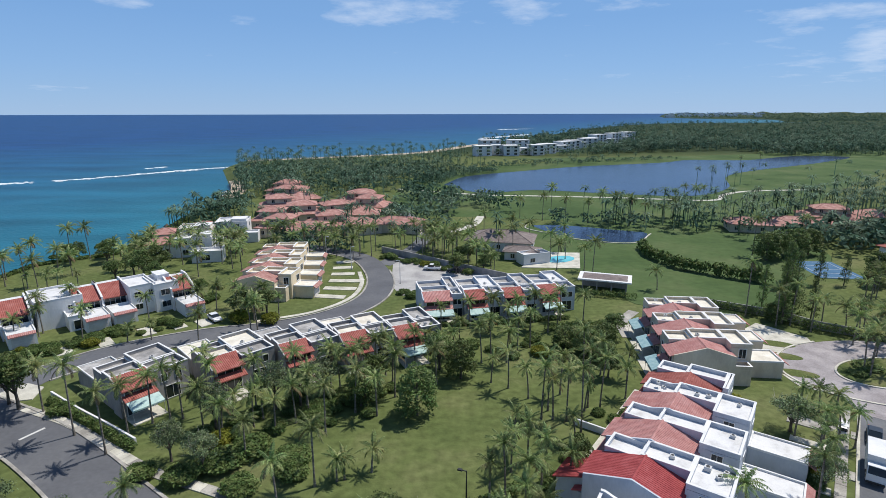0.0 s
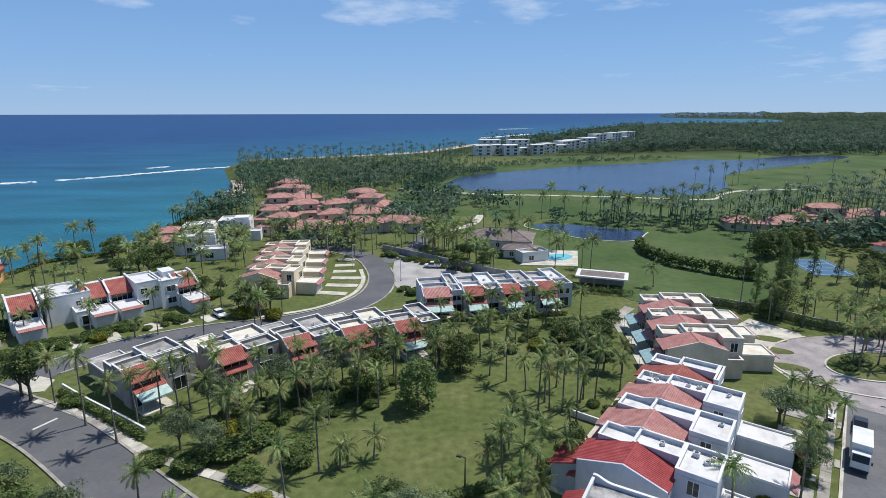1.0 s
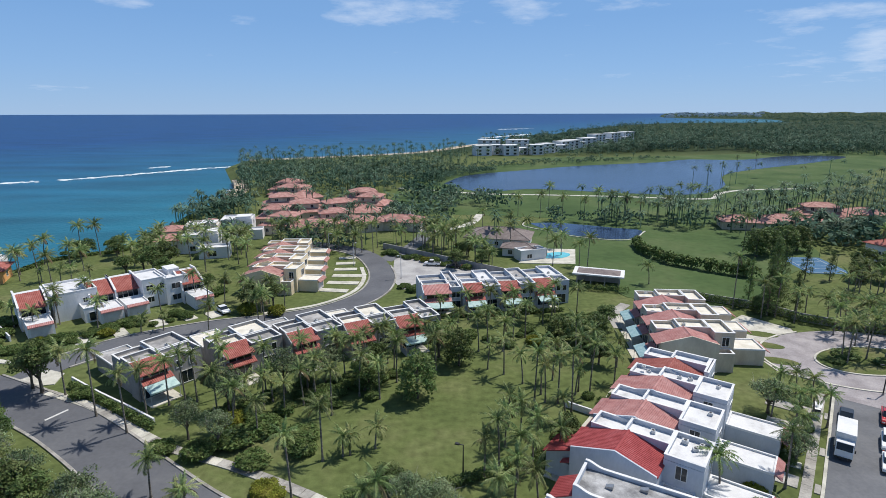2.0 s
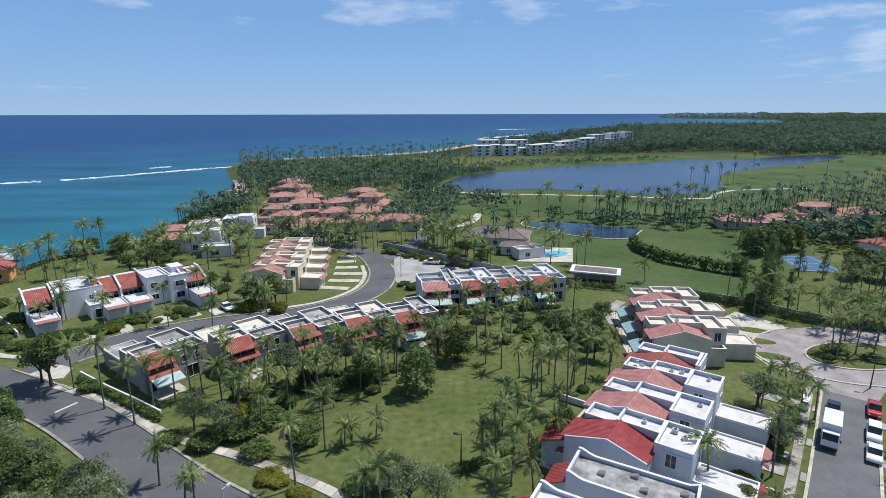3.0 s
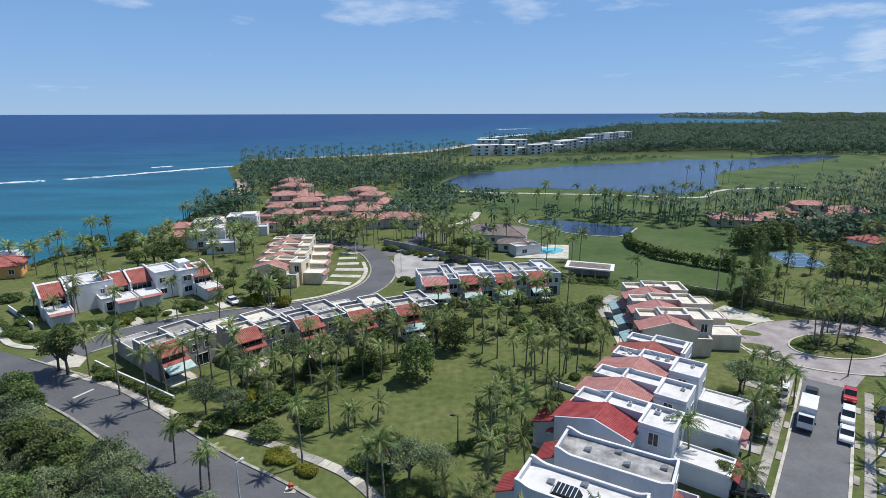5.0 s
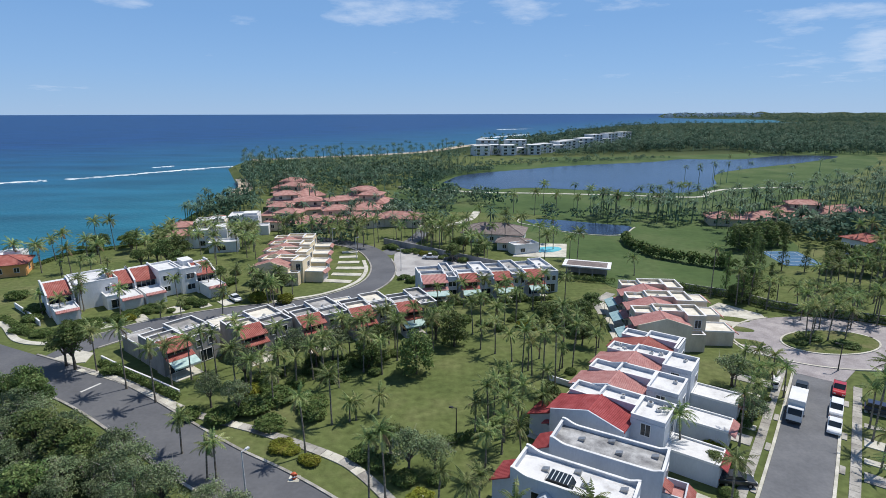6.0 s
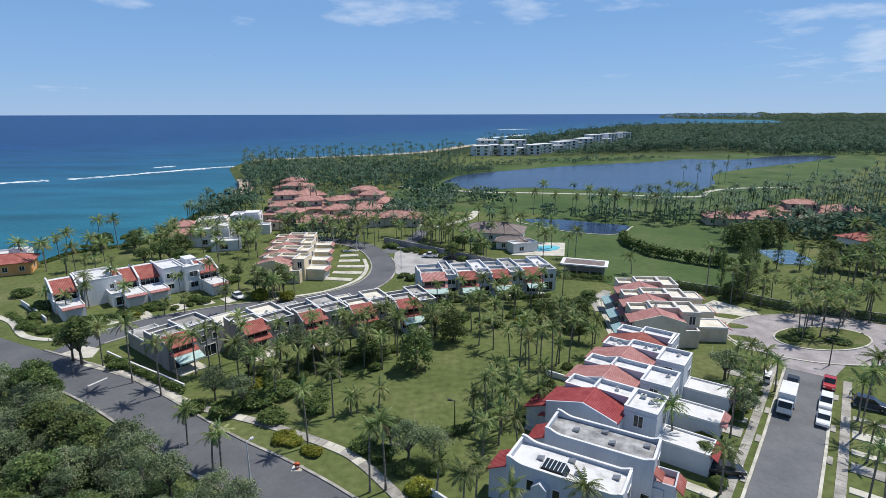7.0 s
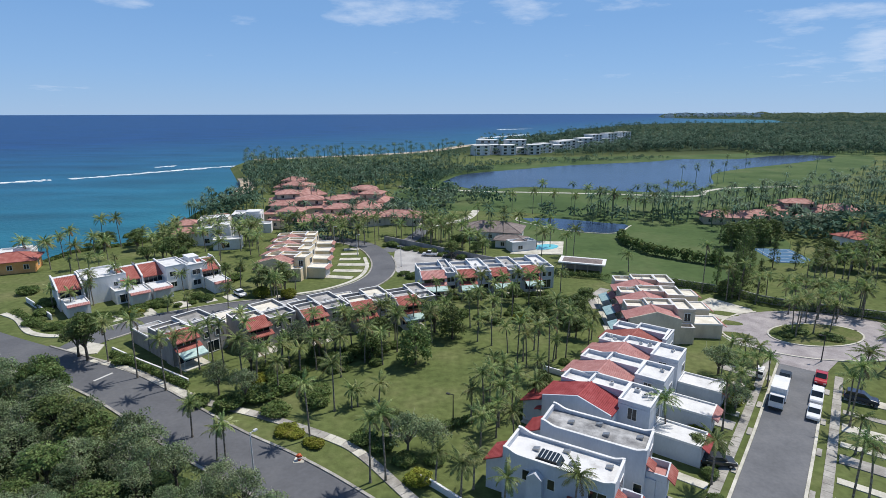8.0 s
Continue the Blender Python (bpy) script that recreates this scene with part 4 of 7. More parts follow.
# ---- land and water ----
COAST = [(-420, -200), (-300, -40), (-215, 60), (-150, 116), (-127, 148), (-126, 157), (-122, 163), (-116, 167), (-111, 171), (-108, 178), (-109, 192), (-111, 207), (-114, 225), (-115, 246), (-116, 277),
         (-121, 318), (-150, 384), (-184, 460), (-190, 512), (-130, 545), (-33, 612), (24, 728), (90, 850), (190, 1060), (330, 1400), (620, 1900),
         (860, 2130), (1200, 2190), (1500, 2240), (2600, 2250), (4300, 2255), (4300, -200)]
land = Geo()
land.poly(*[(x, y, 0) for x, y in COAST])
coast_line = COAST[:-2]
for (x0, y0), (x1, y1) in zip(coast_line, coast_line[1:]):
    d = Vector((x1 - x0, y1 - y0)).normalized()
    n = Vector((-d.y, d.x)) * 7
    land.poly((x0, y0, 0), (x1, y1, 0), (x1 + n.x, y1 + n.y, -3.4), (x0 + n.x, y0 + n.y, -3.4))
GROUND = surface("ground_cover", [(0.080, 0.108, 0.036), (0.110, 0.136, 0.048), (0.158, 0.164, 0.074)], 0.06, 0.95, 0.22, 0.5, 2.5, 0.1, spread=(0.3, 0.72))
# far inland the grass gives way to woodland floor
gn, gl = GROUND.node_tree.nodes, GROUND.node_tree.links
gpos = gn.new("ShaderNodeNewGeometry")
gsep = gn.new("ShaderNodeSeparateXYZ")
gl.new(gpos.outputs["Position"], gsep.inputs[0])
gmr = gn.new("ShaderNodeMapRange")
gmr.inputs[1].default_value, gmr.inputs[2].default_value = 520, 640
gl.new(gsep.outputs[1], gmr.inputs[0])
gmix = gn.new("ShaderNodeMixRGB")
gmix.inputs[2].default_value = (0.030, 0.048, 0.019, 1)
mow = gn.new("ShaderNodeTexWave")
mow.inputs["Scale"].default_value, mow.inputs["Distortion"].default_value, mow.inputs["Detail"].default_value, mow.inputs["Detail Scale"].default_value = 0.16, 2.5, 2, 0.6
mow_turn = gn.new("ShaderNodeMapping")
mow_turn.inputs["Rotation"].default_value = (0, 0, radians(62))
gl.new(gpos.outputs["Position"], mow_turn.inputs[0]), gl.new(mow_turn.outputs[0], mow.inputs[0])
mow_hs = gn.new("ShaderNodeHueSaturation")
mow_mr = gn.new("ShaderNodeMapRange")
mow_mr.inputs[3].default_value, mow_mr.inputs[4].default_value = 0.965, 1.035
gl.new(mow.outputs[0], mow_mr.inputs[0]), gl.new(mow_mr.outputs[0], mow_hs.inputs["Value"])
base_in = gn["Principled BSDF"].inputs["Base Color"]
gl.new(base_in.links[0].from_socket, mow_hs.inputs["Color"]), gl.new(mow_hs.outputs[0], gmix.inputs[1])
gl.new(gmr.outputs[0], gmix.inputs[0]), gl.new(gmix.outputs[0], base_in)
solid("ground", land, GROUND, "mown grass over flat coastal land", "ground", "structure")

sea = Geo()
rows_sea = [(-300, -2.6), (600, -2.6), (1500, -2.6), (2400, 0.5), (3300, 7.0), (4200, 15.0), (4900, 22.5)]
xs_sea = [-4900 + 9800 * i / 14 for i in range(15)]
for y, z in rows_sea:
    sea.v += [(x, y, z) for x in xs_sea]
for r in range(len(rows_sea) - 1):
    for i in range(14):
        k = r * 15 + i
        sea.f.append((k, k + 1, k + 16, k + 15))
solid("sea", sea, SEA, "deep blue sea turning turquoise over the reef", "sea", "structure", smooth=True)

# sand and rock along the water
solid("beach", ribbon([(-117, 286), (-119, 300), (-123, 320), (-131, 342), (-141, 364)], 5.5, -4, -3.0, 0.12, 4), SAND, "narrow sandy beach with rocks", "beach", "structure")
solid("far_beach", ribbon([(-188, 516), (-130, 548), (-33, 616), (22, 730), (88, 852)], 7, -9, -3.0, 0.15, 12), SAND, "pale distant beach strip", "beach", "structure")

rng_rock = random.Random(3)
rocks = Geo()
for k in range(170):
    f = rng_rock.random()
    seg = rng_rock.choice(list(zip(coast_line[3:15], coast_line[4:16])))
    (x0, y0), (x1, y1) = seg
    x, y, s = x0 + f * (x1 - x0) - rng_rock.uniform(0, 6), y0 + f * (y1 - y0) + rng_rock.uniform(-2, 2), rng_rock.uniform(0.5, 1.7)
    a = [rng_rock.uniform(0.7, 1.2) * s for _ in range(6)]
    k0 = len(rocks.v)
    rocks.v += [(x - a[0], y, -2.4), (x, y - a[1], -2.4), (x + a[2], y, -2.4), (x, y + a[3], -2.4), (x + 0.2 * a[4], y - 0.2 * a[5], -2.4 + 0.9 * s), (x, y, -3.2)]
    rocks.f += [(k0, k0 + 1, k0 + 4), (k0 + 1, k0 + 2, k0 + 4), (k0 + 2, k0 + 3, k0 + 4), (k0 + 3, k0, k0 + 4), (k0 + 1, k0, k0 + 5), (k0 + 2, k0 + 1, k0 + 5), (k0 + 3, k0 + 2, k0 + 5), (k0, k0 + 3, k0 + 5)]
solid("shore_rocks", rocks, ROCK, "brown rocks scattered along the waterline", "rocks", "stuff")


def foam_strip(pts, width, seed, name="breaking_wave", label="white foam of a wave breaking on the reef"):
    """Ragged foam lying on the water."""
    rng = random.Random(seed)
    g = Geo()
    line = smooth_line(pts, 2.5)
    for p in line:
        for _ in range(3):
            c = p + Vector((rng.gauss(0, 2.2), rng.gauss(0, width * 0.8), 0))
            sx, sy, n = rng.uniform(1.0, 4.0), rng.uniform(0.25, 0.9) * width, 7
            k = len(g.v)
            g.v += [(c.x, c.y, -2.35)] + [(c.x + sx * math.cos(2 * math.pi * i / n) * rng.uniform(0.6, 1.2), c.y + sy * math.sin(2 * math.pi * i / n) * rng.uniform(0.6, 1.2), -2.56) for i in range(n)]
            g.f += [(k, k + 1 + i, k + 1 + (i + 1) % n) for i in range(n)]
    return solid(name, g, FOAM, label, "wave", group="waves")


foam_strip([(-330, 352), (-310, 362), (-292, 376)], 3.0, 1)
foam_strip([(-278, 384), (-262, 400), (-248, 416)], 1.6, 2)
foam_strip([(-246, 420), (-232, 440), (-220, 455), (-205, 470), (-190, 482)], 2.6, 3)
foam_strip([(-260, 470), (-250, 482)], 1.6, 4)
foam_strip([(-182, 486), (-160, 500), (-138, 512)], 2.0, 5)
foam_strip([(-122, 300), (-125, 316), (-133, 332)], 2.2, 6, label="white surf washing the beach")
foam_strip([(-100, 575), (-40, 622), (-8, 672), (8, 725)], 4.0, 7, label="white surf along the distant beach")
foam_strip([(60, 1000), (120, 1090), (170, 1170)], 9.0, 8)
foam_strip([(140, 1500), (240, 1560)], 10.0, 9)
foam_strip([(220, 1750), (420, 1850)], 12.0, 10)

LAKE_SHORE = [(-3, 343), (14, 388), (59, 423), (110, 457), (188, 490), (225, 517), (277, 515), (345, 558), (395, 548), (325, 486), (208, 401), (167, 327), (133, 295), (95, 301), (51, 317), (18, 307)]
FAIRWAYS = [
    ("fairway", [(-30, 236), (14, 234), (40, 228), (120, 214), (150, 240), (210, 300), (330, 420), (400, 500), (420, 560), (250, 545), (150, 520), (50, 470), (-10, 410), (-28, 350)]),
    ("golf_green", [(0, 176), (22, 206), (62, 226), (118, 206), (120, 168), (92, 140), (70, 118), (44, 124), (40, 150), (24, 158)]),
    ("distant_fairway", [(60, 540), (230, 560), (420, 620), (600, 640), (520, 560), (240, 530), (120, 500)]),
]
for level, (name, pts) in enumerate(FAIRWAYS):
    solid(name, Geo().slab([(p.x, p.y) for p in smooth_line(pts + pts[:1], 6)[:-1]], -0.2, 0.05 + 0.03 * level), FAIRWAY, "smooth bright green golf grass", "grass", "structure")
solid("lake", Geo().slab([(p.x, p.y) for p in smooth_line(LAKE_SHORE + LAKE_SHORE[:1], 5)[:-1]], -0.5, 0.12), LAKE, "calm slate-blue lake beside the golf course", "lake", "structure")
POND = [(33, 216), (46, 216), (66, 206), (74, 201), (64, 187), (49, 191), (38, 203)]
solid("pond", Geo().slab([(p.x, p.y) for p in smooth_line(POND + POND[:1], 3)[:-1]], -0.5, 0.12), LAKE, "dark blue pond with a curved edge", "pond", "structure")
solid("pond_rim", ribbon([(31, 217), (30, 210), (36, 202), (48, 189.5), (64, 185.5), (75, 200)], 0.25, -0.25, 0, 0.3, 2), PALE_CONCRETE, "pale stone rim of the pond", "kerb", "structure")

# ---- roads, kerbs and paving ----
ROAD_A = [(34, -8), (12, 14), (-2, 28), (-14, 38), (-22.3, 43.9), (-30.8, 49), (-40.3, 55.6), (-48.7, 61.7), (-57.7, 67.6), (-67, 72.6), (-80, 78.5), (-96, 86), (-116, 97), (-140, 112)]
LOOP = [(-73, 80), (-71.4, 87.5), (-64.4, 96.4), (-51.7, 104.2), (-40.2, 107.9), (-29.6, 113.3), (-22.6, 120.7), (-18.9, 129.6), (-18.5, 140.7), (-20.9, 151.6), (-25.6, 163), (-32, 170.5), (-44, 178), (-60, 186)]
STREET = [(4, -8), (19, 12), (30, 27), (46.3, 48.6), (51.8, 56.0), (64.6, 73.4)]
solid("road_main", ribbon(ROAD_A, 4.0, -4.0, -0.2, 0.06), ASPHALT, "dark grey asphalt road with worn patches", "road", "structure")
solid("road_loop", ribbon(LOOP, 3.4, -3.4, -0.2, 0.075), ASPHALT, "curving dark grey asphalt road", "road", "structure")
solid("road_street", ribbon(STREET, 3.45, -3.45, -0.2, 0.06), ASPHALT_R, "grey asphalt street ending in a turning circle", "road", "structure")
solid("road_villas", ribbon([(-20, 158), (-12, 178), (-9, 200), (-14, 228), (-24, 250)], 2.6, -2.6, -0.2, 0.065, 4), ASPHALT_R, "grey lane leading to the villas", "road", "structure")
solid("kerb_main_upper", ribbon(ROAD_A[:11], -4.02, -4.42, -0.2, 0.19), CONCRETE, "pale concrete kerb", "kerb", "structure")
solid("kerb_main_lower", ribbon(ROAD_A[:10], 4.42, 4.02, -0.2, 0.19), CONCRETE, "pale concrete kerb", "kerb", "structure")
solid("kerb_loop_outer", ribbon(LOOP[1:], 3.85, 3.42, -0.2, 0.2), CONCRETE, "pale concrete kerb", "kerb", "structure")
solid("kerb_loop_inner", ribbon(LOOP[1:10], -3.42, -3.85, -0.2, 0.2), CONCRETE, "pale concrete kerb", "kerb", "structure")
solid("kerb_street_house_side", ribbon(STREET, 3.85, 3.47, -0.2, 0.19), PALE_CONCRETE, "pale concrete kerb", "kerb", "structure")
solid("kerb_street_far_side", ribbon(STREET, -3.47, -3.85, -0.2, 0.19), PALE_CONCRETE, "pale concrete kerb", "kerb", "structure")
solid("corner_kerb", ribbon([(-102, 100), (-96, 96.5), (-87.5, 89), (-80, 87.2), (-75.5, 90.5)], 0.9, -0.5, -0.2, 0.17), PALE_CONCRETE, "pale curved pavement at the road corner", "kerb", "structure")
solid("corner_ramp", Geo().slab([(-73.8, 80.6), (-71.5, 84.3), (-67.8, 83.0), (-66.8, 79.0), (-70, 78.2)], -0.1, 0.15), PALE_CONCRETE, "pale concrete corner ramp", "pavement", "structure")
solid("opposite_corner", Geo().slab([(-80, 72), (-76, 71.6), (-73, 68), (-76, 66), (-84, 70)], -0.1, 0.15), PALE_CONCRETE, "pale concrete corner pavement", "pavement", "structure")

# sidewalk slabs along the main road
walk_line = smooth_line([(-66, 76.3), (-56, 72.0), (-46, 65.8), (-37.5, 60.9), (-27, 56.8), (-15.4, 51), (-10.7, 47.3), (-5.4, 41), (0, 34.5), (8, 25)], 1.6)
pave = thing("pavement", Matrix(), "pale concrete sidewalk of cast slabs", "sidewalk")
tagged(pave, kind="structure")
slab_dice = random.Random(8)
for a, b in zip(walk_line, walk_line[1:]):
    t = (b - a).normalized()
    n = Vector((-t.y, t.x, 0)) * 0.75
    e = t * 0.03
    part("slab", Geo().slab([tuple((a + e + n)[:2]), tuple((a + e - n)[:2]), tuple((b - e - n)[:2]), tuple((b - e + n)[:2])], -0.1, 0.13), PALE_CONCRETE if slab_dice.random() < 0.25 else CONCRETE, pave)
street_line = smooth_line(STREET, 1.8)
pave2 = thing("street_pavement", Matrix(), "weathered concrete sidewalk of cast slabs along the street", "sidewalk")
tagged(pave2, kind="structure")
for off, lo in ((5.3, 8), (-5.6, 8)):
    for a, b in zip(street_line[lo:], street_line[lo + 1:]):
        t = (b - a).normalized()
        n, e = Vector((-t.y, t.x, 0)), t * 0.03
        p0, p1 = a + n * (off - 0.6), a + n * (off + 0.6)
        q0, q1 = b + n * (off - 0.6), b + n * (off + 0.6)
        part("slab", Geo().slab([tuple((p0 + e)[:2]), tuple((p1 + e)[:2]), tuple((q1 - e)[:2]), tuple((q0 - e)[:2])], -0.1, 0.12), CONCRETE, pave2)


def strip(x, y, ang, length, width, mat, name="driveway", label="pale concrete driveway strip", z=0.12):
    return solid(name, Geo().box(0, length, -width / 2, width / 2, -0.1, z), mat, label, "driveway", "structure", pose(x, y, 0, 0, 0, ang))


# driveways from the street to the houses on both sides
for k in range(11):
    f = 20 + 5.2 * k
    i = min(len(street_line) - 2, int(f / 1.8) + 12)
    a = street_line[i]
    t = (street_line[i + 1] - a).normalized()
    n = Vector((-t.y, t.x, 0))
    ang = math.degrees(math.atan2(n.y, n.x))
    s0 = a + n * 6.2
    strip(s0.x, s0.y, ang, 5.2 + 0.8 * (k % 3), 1.5 if k % 2 else 2.6, PALE_CONCRETE if k % 2 else CONCRETE)
    s1 = a - n * 6.45
    strip(s1.x, s1.y, ang + 180, 9, 1.3 if k % 2 else 2.4, PALE_CONCRETE if k % 3 else CONCRETE)
    for s in (1, -1):
        s2 = a + n * s * 3.9
        if k % 2 == 0:
            strip(s2.x, s2.y, ang if s > 0 else ang + 180, 0.62, 2.0, CONCRETE, "kerb_crossing", "concrete crossing over the verge")

solid("loop_walk", ribbon(LOOP[4:10], 5.6, 4.5, -0.1, 0.14), PALE_CONCRETE, "pale curved walk beside the striped driveways", "sidewalk", "structure")
# turning circle in pale pavers, with a planted island
def disc(cx, cy, rx, ry, turn, n=48):
    ca, sa = math.cos(radians(turn)), math.sin(radians(turn))
    return [(cx + rx * math.cos(2 * math.pi * i / n) * ca - ry * math.sin(2 * math.pi * i / n) * sa, cy + rx * math.cos(2 * math.pi * i / n) * sa + ry * math.sin(2 * math.pi * i / n) * ca) for i in range(n)]


solid("turning_circle", Geo().slab(disc(78, 89.6, 19.5, 13.0, 4), -0.2, 0.085), PAVER, "lilac-grey paved turning circle", "road", "structure")
solid("circle_entry", Geo().slab([(61.8, 75.4), (67.4, 71.2), (74, 77), (64, 86)], -0.2, 0.08), PAVER, "lilac-grey paved road mouth", "road", "structure")
solid("circle_kerb", ribbon(disc(78, 89.6, 19.6, 13.1, 4)[14:46], 0.0, -0.4, -0.2, 0.2), PALE_CONCRETE, "pale curved kerb", "kerb", "structure")
isl = disc(77, 88.6, 9.8, 5.6, 10)
solid("island_kerb", ribbon(isl + isl[:2], 0.0, -0.35, 0, 0.24), PALE_CONCRETE, "pale kerb round the planted island", "kerb", "structure")
solid("traffic_island", Geo().slab(disc(77, 88.6, 9.75, 5.55, 10), 0, 0.22), LAWN_FINE, "grass island in the turning circle", "island", "structure")
solid("parking_lot", Geo().slab([(-15.6, 138), (-12, 130), (2, 131), (10, 138), (16, 142), (4, 153.5), (-12, 165), (-17, 160)], -0.2, 0.055), PARKING, "pale paved parking court", "parking", "structure")
solid("stop_line", Geo().box(0, 3.4, -0.22, 0.22, 0.0, 0.068), PAINTLINE, "worn white stop line on the asphalt", "road marking", "structure", pose(-60.5, 68.0, 0, 0, 0, 64))
solid("beige_forecourt", Geo().slab([(58, 84), (66, 78.5), (72, 104), (66, 112), (56, 104), (57, 94)], -0.1, 0.07), PALE_CONCRETE, "pale paved forecourt", "forecourt", "structure")
for k, (x, y) in enumerate(((60.5, 88.5), (62, 95.5), (64, 101))):
    solid("grass_bed", Geo().slab(disc(x, y, 3.3, 1.5, -20, 20), 0, 0.12), LAWN_FINE, "small lawn bed in the forecourt", "lawn", "structure")
solid("cart_path", ribbon([(-30, 322), (17, 299), (50, 294), (91, 287.5), (134, 279), (150, 298), (172, 312), (215, 318)], 1.5, -1.5, 0, 0.14, 5), PALE_CONCRETE, "pale golf cart path beside the lake", "path", "structure")
solid("club_path", ribbon([(-6, 200), (3, 207), (10, 218), (14, 236)], 1.7, -1.7, 0, 0.12, 3), PALE_CONCRETE, "pale concrete path", "path", "structure")
solid("garden_path", ribbon([(36, 104), (37, 112), (42, 119)], 1.2, -1.2, 0, 0.1, 2), CONCRETE, "worn garden path", "path", "structure")

# ---- houses ----
# white row by the street: two flat-roofed houses with curved parapets, then four half-tiled ones
WROW = -35.4
scalloped_house(pose(7.3, 39.2, 0, 0, 0, -29.5), "white rendered townhouse with curved parapets and bright flat roof", ROOFWHITE, "white row", ((3.0, 4.2, 0.9, 1.3), (6.0, 4.0, 0.8, 1.3), (11.2, 4.3, 1.9, 1.5), (4.0, 1.4, 1.0, 1.4)))
scalloped_house(pose(12.7, 45.0, 0, 0, 0, -29.5), "white rendered townhouse with curved parapets and stained grey flat roof", ROOFGREY, "white row", ((12.3, 1.4, 0.9, 1.4),))
wrow_spots = [(14.9, 52.6, TILE_RED, ((11.2, 0.4), (12.5, -0.5), (13.0, 0.7), (7.5, 0.5))), (19.5, 59.8, TILE_PALE, ((12.8, 0.3),)), (24.3, 66.7, TILE_PALE, ((7.2, 0.2), (8.6, 0.5), (12.4, 0.3), (2.0, 0.4), (3.0, -0.6))), (29.0, 73.5, TILE, ((6.0, 0),))]
for k, (x, y, tl, eq) in enumerate((x - 0.4, y + 1.1, tl, eq) for x, y, tl, eq in wrow_spots):
    townhouse("townhouse", pose(x, y, 0, 0, 0, WROW), "white rendered townhouse with red tiles and a flat roof terrace", BLUEWHITE, ROOFWHITE, tl, "white row", True, 8.4, 14.2, 5.0, equipment=eq, tall=0.85, lean=k == 0) if k < 3 else townhouse("townhouse", pose(x, y, 0, 0, 0, WROW), "white rendered end townhouse with red tiles and roof box", BLUEWHITE, ROOFWHITE, tl, "white row", True, 7.6, 10.6, 4.4, tall=0.7, garage=False)
wing = thing("tiled_wing", pose(14.5, 53.7, 0, 0, 0, WROW), "low garden wing with a dark red tile roof", "house", "white row")
part("wall", Geo().prism([(-3.6, 0), (-3.6, 3.0), (-0.3, 4.3), (-0.3, 0)], 1.0, 5.0), BLUEWHITE, wing)
wing_tiles = Geo()
tiled_slope(wing_tiles, -0.3, 4.55, -4.0, 3.1, 0.8, 5.2)
part("tiled_roof", wing_tiles, TILE_RED, wing)
# beige row behind it
for k, (x, y) in enumerate(((37.0, 85.0), (38.4, 93.8), (39.8, 102.6))):
    townhouse("townhouse", pose(x, y, 0, 0, 0, -5), "beige rendered townhouse with faded red tiles and awning", BEIGE, ROOFCREAM, TILE_PALE, "beige row", True, 8.7, 13.4, 4.6, canvas=CANVAS_B, equipment=((2.5, 0.3), (7.0, -0.4)) if k else ((6.0, 0.2),), garage_depth=6.0, tall=0.3)
# grey row inside the bend of the road
GROW = [(-48.9, 73.6, 142, 10.6), (-37.6, 79.8, 134, 10.6), (-27.8, 85.4, 128, 10.2), (-18.6, 89.8, 120, 9.8), (-9.6, 93.2, 116, 8.8)]
for k, (x, y, ang, wd) in enumerate(GROW):
    m = pose(x, y, 0, 0, 0, ang) @ Matrix.Translation((0, -wd, 0))
    townhouse("townhouse", m, "grey rendered townhouse with orange-red tiles and pale parapets", GREYWALL, ROOFCREAM if k % 2 else ROOFPIT, TILE, "grey row", False, wd, 10.6, 4.9, canvas=CANVAS if k in (0, 4) else None, equipment=((2.6, 0.3), (6.4, 0.2)), garage=k != 4, garage_depth=7.0, back="flat", tall=-0.15)
# row behind the lawn
for k, (x, y) in enumerate(((-5.6, 112.6), (3.6, 113.9), (12.0, 115.6), (20.3, 117.8))):
    m = pose(x, y, 0, 0, 0, 102) @ Matrix.Translation((0, -8.6, 0))
    townhouse("townhouse", m, "pale grey townhouse with red tiles, flat roof and awning", BLUEWHITE, ROOFWHITE if k % 2 else ROOFPIT, TILE_PALE if k == 0 else TILE, "lawn row", False, 8.6, 13, 6.2 if k == 0 else 4.7, canvas=CANVAS, equipment=((3.0, 0.2), (8.0, 0.3)), garage=False, back="flat")
# yellow row by the striped driveways
for k in range(4):
    townhouse("townhouse", pose(-52 - 1.2 * k, 126.5 + 8.6 * k, 0, 0, 0, -6 + 3 * k), "yellow rendered townhouse with clay tile slope and parapets", YELLOW, ROOFCREAM, TILE_OLD, "yellow row", True, 8.6, 13.2, 4.7, garage_depth=5.0, patio=False)
for k in range(6):
    strip(-33.5 + 0.9 * math.sin(k), 129.6 + 6.2 * k, -8 + 4 * k, 8.6 - 0.7 * k if k > 2 else 7.6 + 0.9 * k, 2.5, PALE_CONCRETE, label="pale concrete strip between grass beds")


